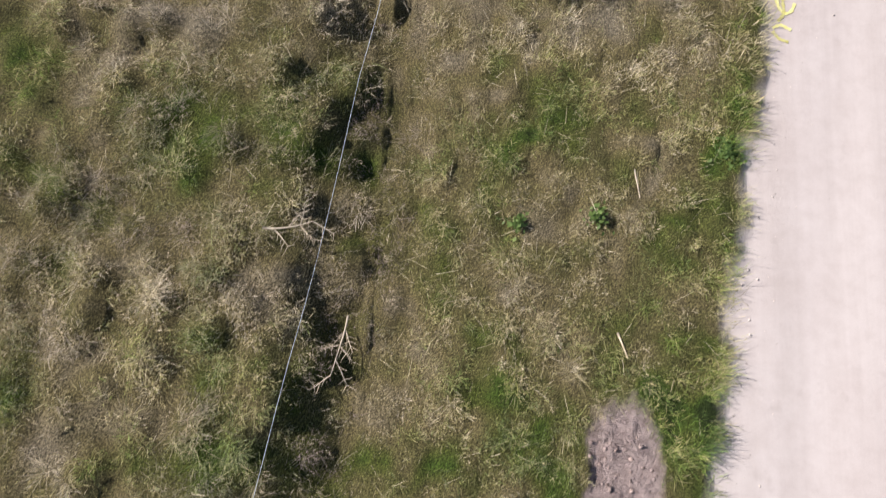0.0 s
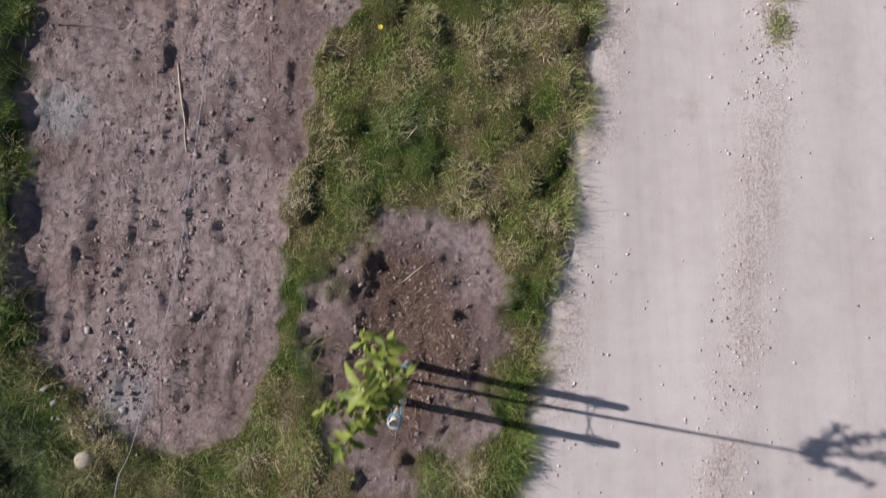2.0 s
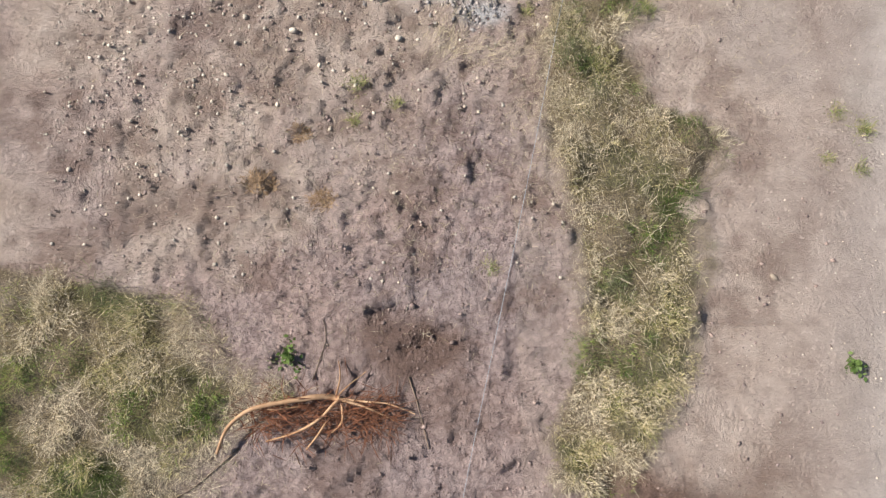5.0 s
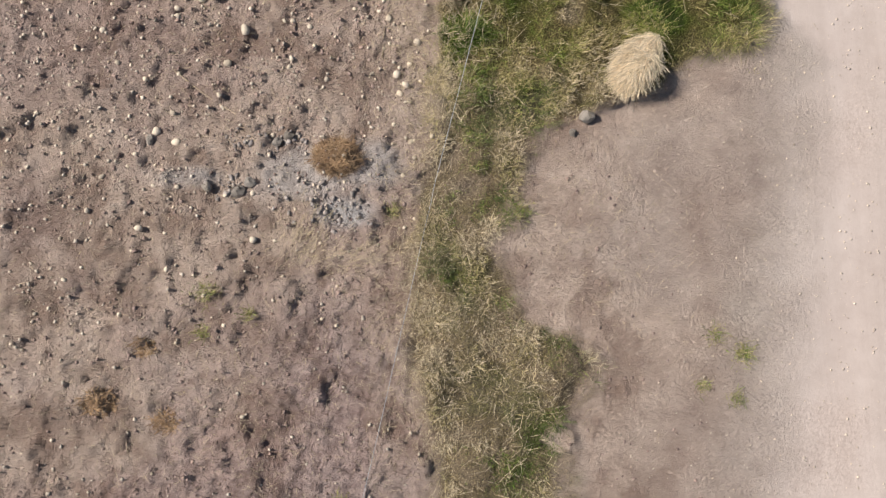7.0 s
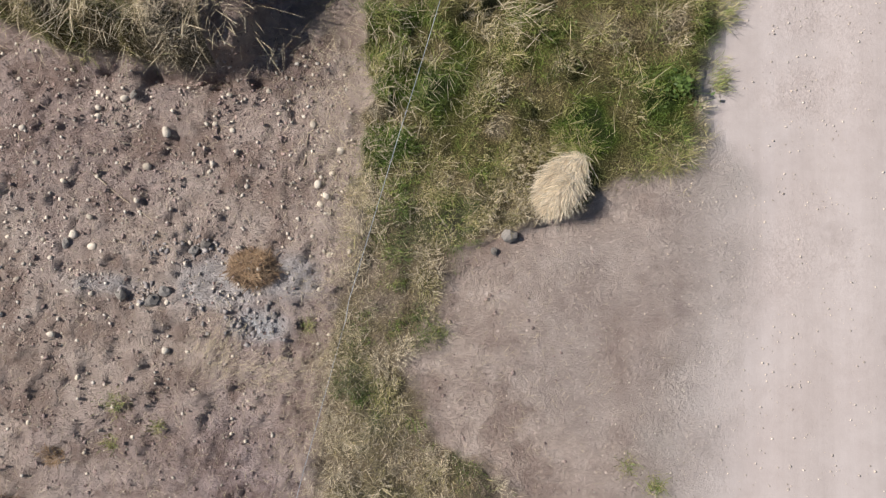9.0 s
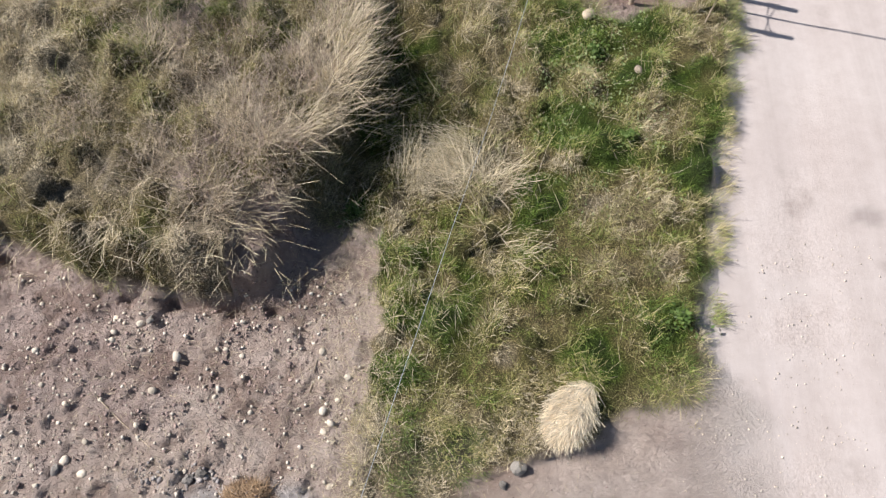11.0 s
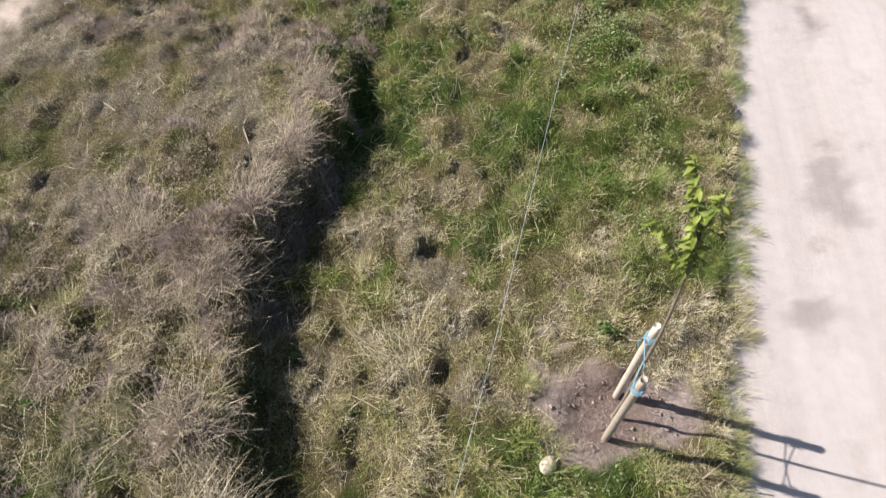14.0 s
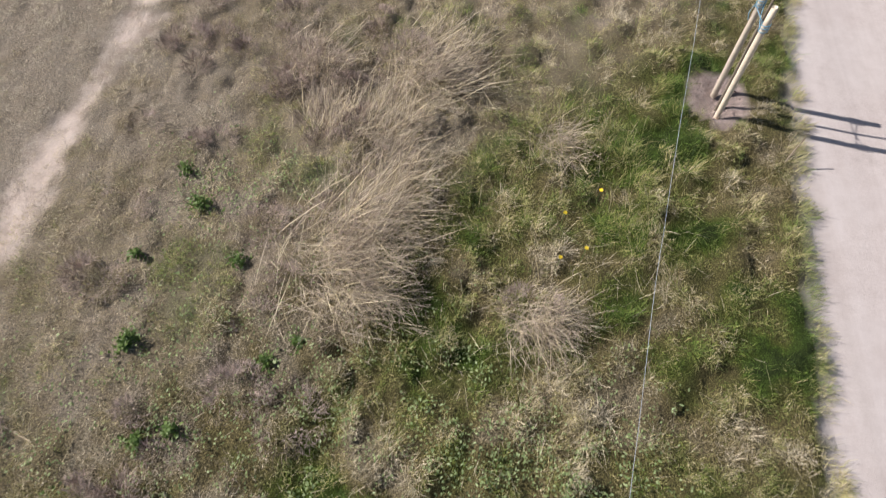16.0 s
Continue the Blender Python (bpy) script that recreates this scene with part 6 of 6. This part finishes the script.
# ---- cords ----
def cord(name, pts, r, mat, label, lift):
    p = curve(pts, 14 * len(pts))
    z = terrain(p[:, 0], p[:, 1])
    for _ in range(12):
        z[1:-1] = np.maximum(z[1:-1], (z[:-2] + z[2:]) / 2)
    z = z + lift(p[:, 1])
    bm = bmesh.new()
    tube(bm, [(a, b, c) for (a, b), c in zip(p, z)], [r] * len(p), 5)
    return tagged(part(name, bm, mat), label, "cord")


cord("boundary_cord", [(-2.5, 2.3), (-2.12, 4.8), (-1.69, 8.0), (-1.15, 10.6), (-0.68, 12.7), (-0.2, 15.2), (0.09, 18.06), (0.31, 19.95), (1.12, 23.17), (1.36, 24.86), (1.6, 25.95), (2.12, 28.17), (2.5, 29.89), (3.02, 31.92), (3.57, 34.0), (4.05, 36.1), (4.62, 38.85),
                       (5.15, 41.37), (5.54, 43.34), (5.85, 44.95), (6.22, 46.63), (6.9, 49.6)], 0.0021, CORD, "thin white cord stretched along the ground", lambda y: np.where((y > 13.5) & (y < 30), 0.008, 0.15))
cord("loose_cord", [(0.5, 17.3), (0.58, 18.03), (0.68, 18.8), (0.71, 19.2), (0.77, 19.5), (0.81, 20.0), (0.86, 20.5), (0.83, 20.9)], 0.0026, BLUE, "loose blue cord lying in a wheel rut", lambda y: 0.008)


# ---- stones, clods and gravel ----
ICO = bmesh.new()
bmesh.ops.create_cube(ICO, size=1.25)
bmesh.ops.triangulate(ICO, faces=ICO.faces[:])
ICO_V = np.array([v.co[:] for v in ICO.verts])
ICO_F = np.array([[v.index for v in f.verts] for f in ICO.faces])
ICO.free()


def lumps(name, label, category, x, y, size, jitter, flat, mat, seed, sink=0.3):
    """Many small lumps of one kind in one mesh."""
    rng = np.random.default_rng(seed)
    n = len(x)
    v = ICO_V[None] * rng.uniform(1 - jitter, 1 + jitter, (n, len(ICO_V), 1))
    stretch = np.stack([rng.uniform(0.8, 1.35, n), rng.uniform(0.7, 1.1, n), np.full(n, flat) * rng.uniform(0.8, 1.2, n)], 1)
    v = v * stretch[:, None] * size[:, None, None]
    a = rng.uniform(0, 6.28, n)
    c, s = np.cos(a)[:, None], np.sin(a)[:, None]
    v = np.stack([v[..., 0] * c - v[..., 1] * s + x[:, None], v[..., 0] * s + v[..., 1] * c + y[:, None], v[..., 2] + (terrain(x, y) + size * flat * (1 - 2 * sink))[:, None]], 2)
    loops = (ICO_F.ravel()[None] + len(ICO_V) * np.arange(n)[:, None]).ravel()
    return tagged(bulk(name, v.reshape(-1, 3), np.full(n * len(ICO_F), 3), loops, mat), label, category, kind="stuff")


def strewn(spots, seed, small, large):
    rng = np.random.default_rng(seed)
    x = np.concatenate([rng.normal(a, sx, n) for a, b, sx, sy, n in spots])
    y = np.concatenate([rng.normal(b, sy, n) for a, b, sx, sy, n in spots])
    return x, y, small + (large - small) * rng.random(len(x)) ** 3


x, y, s = strewn([(-0.3, 15.5, 0.6, 1.0, 900), (0.2, 18, 0.9, 1.4, 1300), (0.5, 21, 1.0, 1.5, 900), (1.2, 24, 0.7, 0.8, 500), (2.15, 23.95, 0.14, 0.12, 160), (1.95, 23.3, 0.12, 0.16, 110), (1.75, 21.9, 0.14, 0.3, 220), (2.2, 22.6, 0.06, 0.6, 160),
                  (1.55, 17.5, 0.3, 0.3, 350), (2.05, 18.5, 0.12, 0.35, 260), (3.25, 25.1, 0.35, 0.3, 90), (2.5, 25.1, 0.3, 0.2, 80), (2.0, 25.4, 0.2, 0.4, 160), (1.65, 14.2, 0.4, 0.5, 500), (5.2, 36.0, 0.35, 0.28, 350), (6.75, 47.2, 0.15, 0.2, 80),
                  (0.5, 31.3, 1.0, 0.5, 900), (0.9, 28.8, 1.2, 0.8, 500), (1.7, 31.7, 0.5, 0.4, 500), (0.42, 3.95, 0.25, 0.2, 160), (3.9, 28, 0.5, 1.8, 350), (4.3, 24, 0.3, 0.6, 160), (2.75, 21.0, 0.2, 0.5, 120)], 401, 0.006, 0.03)
ok = (fields(x, y)[1] + fields(x, y)[2]) > 0.5
lumps("soil_clods", "brown crumbs and clods of loose soil", "soil", x[ok], y[ok], s[ok] * 0.75, 0.5, 0.6, CLOD, 402, 0.45)
rng = np.random.default_rng(409)
x, y = [], []
for wide, deep, *pts in TRACKS:
    for (ax, ay), (bx, by) in zip(pts, pts[1:]):
        u = rng.random(int(24 * math.hypot(bx - ax, by - ay)))
        x.append(ax + u * (bx - ax) + rng.normal(0, wide * 1.3, len(u))), y.append(ay + u * (by - ay) + rng.normal(0, wide * 1.3, len(u)))
for px, py, r, k in ((1.95, 24.63, 0.1, 120), (2.13, 24.08, 0.12, 90), (1.73, 22.26, 0.13, 100), (-0.39, 22.19, 0.1, 40), (-0.71, 21.91, 0.12, 50), (2.06, 25.0, 0.16, 120), (3.1, 25.1, 0.4, 260), (2.0, 21.9, 0.15, 120), (-0.62, 14.2, 0.25, 160)):
    x.append(rng.normal(px, r, k)), y.append(rng.normal(py, r * 0.8, k))
x, y = np.concatenate(x), np.concatenate(y)
ok = (fields(x, y)[1] > 0.5) & (ramp(fbm(x, y, 0.35, 415, 2), 0.35, 0.6) > rng.random(len(x)) * 0.8)
lumps("track_clods", "dark clods of soil torn up along wheel tracks", "soil", x[ok], y[ok], 0.006 + 0.02 * rng.random(ok.sum()) ** 2.4, 0.55, 0.75, DARK_CLOD, 410, 0.35)
rng = np.random.default_rng(411)
n = 34000
x, y = rng.uniform(-2.0, 4.2, n), rng.uniform(13.5, 33.0, n)
f_ = fields(x, y)
ok = (np.maximum(f_[1], 0.35 * f_[2]) * (0.35 + 0.65 * ramp(fbm(x, y, 0.5, 413, 3), 0.42, 0.62)) > rng.random(n)) & (f_[0] < 0.3)
lumps("soil_crumbs", "fine crumbs of dry brown soil", "soil", x[ok], y[ok], 0.004 + 0.011 * rng.random(ok.sum()) ** 2.5, 0.5, 0.65, CLOD, 412, 0.25)
x, y, s = strewn([(0.87, 30.52, 0.10, 0.06, 60), (1.26, 30.52, 0.10, 0.05, 60), (0.82, 30.1, 0.1, 0.07, 70), (1.6, 30.0, 0.25, 0.08, 60), (-0.8, 14.2, 0.2, 0.25, 160), (2.0, 18.3, 0.12, 0.2, 120), (-1.5, 18.0, 0.1, 0.3, 60), (1.78, 29.86, 0.14, 0.08, 90)], 403, 0.008, 0.045)
lumps("grey_clods", "grey lumps of broken mortar and ash", "rubble", x, y, s * 0.7, 0.5, 0.65, GREY_CLOD, 404, 0.4)
rng = np.random.default_rng(405)
n = 9000
y = rng.uniform(3, 24, n)
lane = rng.choice([1.55, 0.18, 2.7, 1.0], n, p=[0.62, 0.16, 0.12, 0.1])
x = road_edge(y) + lane + rng.normal(0, 0.16, n) * (1 + (lane == 1.0) * 3)
ok = (x > road_edge(y) + 0.02) & (rng.random(n) < ramp(fbm(x, y, 1.2, 441), 0.35, 0.6) * 0.9 + 0.1) & (rng.random(n) < 0.35 + 0.65 * ramp(y, 11, 13))
lumps("track_gravel", "pale gravel strewn along a sandy track", "gravel", x[ok], y[ok], 0.004 + 0.012 * rng.random(ok.sum()) ** 4, 0.25, 0.7, ROAD_GRAVEL, 406)
n = 7500
y = rng.uniform(23.5, 33, n)
x = road_edge(y) + rng.normal(0.7, 0.9, n)
ok = (x > strip_right(y) + 0.15) & (fields(x, y)[0] + fields(x, y)[2] > 0.4) & (rng.random(n) < 1 - 0.5 * fields(x, y)[0])
lumps("apron_gravel", "small pale stones trodden into dry earth", "gravel", x[ok], y[ok], 0.003 + 0.008 * rng.random(ok.sum()) ** 4, 0.25, 0.7, GRAVEL, 407)
n = 5200
x, y = rng.uniform(-2.2, 2.5, n), rng.uniform(27.4, 32.3, n)
ok = (fields(x, y)[1] > 0.6) & (rng.random(n) < 0.25 + 0.75 * ramp(y - 0.4 * x, 28.3, 30.5))
gy_ = rng.normal(18.4, 0.6, 900)
gx_ = soil_right(gy_) - np.abs(rng.normal(0, 0.09, 900)) - 0.02
lumps("rubble_gravel", "whitish gravel along the edge of bare soil", "gravel", gx_, gy_, 0.004 + 0.014 * rng.random(900) ** 3, 0.5, 0.6, GREY_CLOD, 419)
lumps("soil_gravel", "small rounded pebbles in stony soil", "gravel", x[ok], y[ok], 0.005 + 0.016 * rng.random(ok.sum()) ** 4, 0.2, 0.75, GRAVEL, 408)


def stone_mesh(name, seed, mat, rough):
    bm = bmesh.new()
    bmesh.ops.create_icosphere(bm, subdivisions=2, radius=1.0)
    for v in bm.verts:
        v.co *= 1 + rough * (noise.noise(v.co * 1.3 + Vector((seed * 7.3, 0, 0))) + 0.5 * noise.noise(v.co * 3.1 + Vector((0, seed * 3.7, 0))))
        v.co.z *= 0.68
    for f in bm.faces:
        f.smooth = rough < 0.4
    me = bpy.data.meshes.new(name)
    bm.to_mesh(me)
    bm.free()
    me.materials.append(mat)
    return me


ROUND = [stone_mesh("stone", k, STONE, 0.22) for k in range(5)]
DULL = [stone_mesh("stone", k + 20, DULL_STONE, 0.2) for k in range(3)]
ANGLED = [stone_mesh("stone", k + 9, GREY_STONE, 0.55) for k in range(3)]


def stone(x, y, size, label, rng, meshes=ROUND, sink=0.35):
    ob = tagged(new("stone", meshes[rng.randrange(len(meshes))]), label, "stone", "stones on the soil")
    s = size / 2
    ob.matrix_basis = Matrix.Translation((x, y, height(x, y) + s * 0.68 * (1 - 2 * sink))) @ Euler((rng.uniform(-0.2, 0.2), rng.uniform(-0.2, 0.2), rng.uniform(0, 6.28))).to_matrix().to_4x4() @ Matrix.Diagonal((s * rng.uniform(0.95, 1.3), s * rng.uniform(0.8, 1.05), s, 1))


pick = random.Random(501)
BEIGE = "rounded beige river stone half sunk in soil"
EDGE_STONES = [(2.15, 31.62, 0.075), (0.29, 31.7, 0.06), (0.3, 31.62, 0.055), (0.89, 31.51, 0.09), (0.5, 31.8, 0.07), (0.26, 31.85, 0.06), (0.75, 31.2, 0.07), (1.3, 31.6, 0.05), (1.45, 31.55, 0.05),
    (1.5, 31.35, 0.045), (1.3, 31.25, 0.055), (1.28, 31.18, 0.05), (2.4, 31.4, 0.07), (2.33, 31.2, 0.05), (2.22, 31.1, 0.075), (2.3, 31.0, 0.06), (2.25, 30.93, 0.055), (2.33, 30.85, 0.045),
    (0.15, 30.6, 0.075)]
INNER_STONES = [(-0.1, 30.55, 0.06), (0.33, 30.5, 0.08), (0.3, 30.75, 0.05), (2.35, 30.5, 0.06), (2.28, 30.2, 0.05), (2.2, 30.65, 0.045), (1.0, 30.05, 0.05), (1.02, 29.65, 0.07), (0.05, 29.75, 0.06),
    (-0.3, 30.2, 0.05), (-0.4, 29.9, 0.045), (0.3, 29.4, 0.04), (0.7, 30.9, 0.045), (-0.2, 31.2, 0.05), (-0.35, 31.5, 0.06), (-0.6, 31.0, 0.045), (2.53, 30.53, 0.05), (1.75, 31.9, 0.05),
    (0.05, 31.05, 0.05)]
for x, y, s in EDGE_STONES + INNER_STONES:
    stone(x, y, s, BEIGE, pick)
for k in range(95):
    x, y = pick.uniform(-2.0, 2.4), pick.uniform(28.0, 32.0)
    if pick.random() < 0.25 + 0.75 * min(1, max(0, (y - 0.35 * x - 28.3) / 1.6)):
        stone(x, y, pick.uniform(0.02, 0.045), BEIGE, pick)
for x, y, s, sink in ((3.86, 30.72, 0.13, 0.2), (3.74, 30.58, 0.07, 0.25), (0.88, 30.06, 0.12, 0.25), (0.98, 30.14, 0.1, 0.25), (0.62, 30.1, 0.08, 0.25), (0.1, 30.52, 0.07, 0.25), (1.2, 30.5, 0.09, 0.3), (1.3, 30.55, 0.08, 0.3), (0.6, 31.82, 0.06, 0.2), (3.44, 23.66, 0.06, 0.2)):
    stone(x, y, s, "grey angular stone lying on the earth", pick, ANGLED, sink)
for x, y, s in ((4.6, 35.52, 0.14), (2.04, 23.07, 0.09), (1.86, 17.65, 0.09), (-0.85, 13.55, 0.14), (-1.75, 16.25, 0.1), (5.1, 34.8, 0.1), (3.72, 18.9, 0.06), (4.2, 27.4, 0.06)):
    stone(x, y, s, "single pale stone among soil and grass", pick, DULL)

# ---- tufts on the crown of the track, flowers, paint ----
def tuft(x, y, sx, sy, count, dry, seed, tall=0.07):
    rng = np.random.default_rng(seed)
    base = tagged(new("grass_tuft"), "low grey-green grass tuft on dry ground", "grass tuft", "tufts on bare ground")
    base.location = (x, y, height(x, y))
    bx, by = rng.normal(0, sx, count), rng.normal(0, sy, count)
    root = np.stack([bx, by, terrain(x + bx, y + by) - height(x, y)], 1)
    pts, side = blades(root, rng.uniform(0, 6.28, count), np.clip(rng.normal(0.7, 0.35, count), 0, 1.4), rng.uniform(0, 0.9, count), tall * rng.uniform(0.4, 1.3, count), None, rng)
    ob = ribbons("foliage", pts, side, rng.uniform(0.0014, 0.003, count), dry + rng.normal(0, 0.2, count), rng.uniform(0.0, 0.3, count))
    ob.parent = base


for k, (x, y, sx, sy, n) in enumerate(((4.92, 17.1, 0.06, 0.1, 420), (4.95, 17.5, 0.065, 0.08, 560), (4.92, 17.88, 0.05, 0.08, 260), (5.08, 18.7, 0.07, 0.09, 620), (5.18, 19.2, 0.05, 0.13, 420), (5.31, 19.72, 0.06, 0.16, 620), (5.29, 20.1, 0.06, 0.1, 420), (5.42, 20.5, 0.07, 0.12, 620),
                                       (5.5, 20.96, 0.06, 0.1, 420), (5.63, 21.3, 0.08, 0.12, 560), (5.72, 21.85, 0.08, 0.16, 480), (5.83, 22.25, 0.08, 0.15, 420), (5.9, 22.7, 0.07, 0.15, 300), (5.12, 28.71, 0.045, 0.05, 130), (5.03, 28.33, 0.035, 0.035, 70), (4.88, 28.86, 0.035, 0.05, 80), (4.76, 28.44, 0.03, 0.03, 50), (1.81, 27.52, 0.035, 0.03, 60), (0.62, 28.87, 0.035, 0.03, 80), (1.0, 29.02, 0.035, 0.03, 80), (0.64, 29.2, 0.06, 0.05, 130), (3.28, 29.89, 0.05, 0.05, 160), (2.2, 29.9, 0.03, 0.04, 70))):
    tuft(x, y, sx, sy, int(1.6 * n), 0.36, 600 + k)


def flower(x, y, tall, seed):
    rng = random.Random(seed)
    plant = tagged(new("yellow_flower"), "small yellow flower on a thin green stem", "flower", "yellow flowers")
    plant.location = (x, y, height(x, y))
    bm = bmesh.new()
    tube(bm, [(0, 0, 0), (0.01, 0.005, tall / 2), (0.015, 0.0, tall)], [0.003] * 3, 5)
    part("stem", bm, WEED_LEAF, plant)
    bm = bmesh.new()
    c = Vector((0.015, 0, tall))
    for ring, (count, r) in enumerate(((14, 0.018), (10, 0.011))):
        for i in range(count):
            a = 6.28 * i / count + ring * 0.2
            d, w = Vector((math.cos(a), math.sin(a), 0.15 + 0.3 * ring)), Vector((-math.sin(a), math.cos(a), 0)) * 0.004
            bm.faces.new([bm.verts.new(c + p) for p in (d * 0.002 - w * 0.5, d * r - w, d * r * 1.12, d * r + w, d * 0.002 + w * 0.5)])
    part("blossom", bm, PETAL, plant)


for k, (x, y, h) in enumerate(((1.44, 17.04, 0.14), (5.34, 45.73, 0.3), (4.99, 45.47, 0.26), (4.93, 44.97, 0.26), (5.17, 45.07, 0.26))):
    flower(x, y, h, 700 + k)


def paint_mark():
    """Worn strokes of yellow spray paint on the sand."""
    mark = tagged(new("paint_mark"), "worn yellow spray-paint strokes on a sandy track", "paint mark")
    for pts in ([(1.83, 8.12), (1.86, 8.02), (1.9, 7.97), (1.97, 8.0), (2.0, 8.09)], [(1.89, 8.14), (1.9, 7.97), (1.84, 7.9)], [(1.96, 7.82), (1.86, 7.87), (1.79, 7.83)], [(1.79, 7.8), (1.84, 7.73), (1.93, 7.7)]):
        q = curve(pts, 14)
        v, f = [], []
        for i, (a, b) in enumerate(q):
            d = q[min(i + 1, 13)] - q[max(i - 1, 0)]
            d = np.array([-d[1], d[0]]) / np.linalg.norm(d) * (0.014 + 0.004 * math.sin(i * 2.1))
            for s in (-1, 1):
                v.append((a + d[0] * s, b + d[1] * s, height(a + d[0] * s, b + d[1] * s) + 0.006))
        f = [(2 * i, 2 * i + 1, 2 * i + 3, 2 * i + 2) for i in range(13)]
        mesh_object("stroke", v, f, PAINT, mark)


paint_mark()
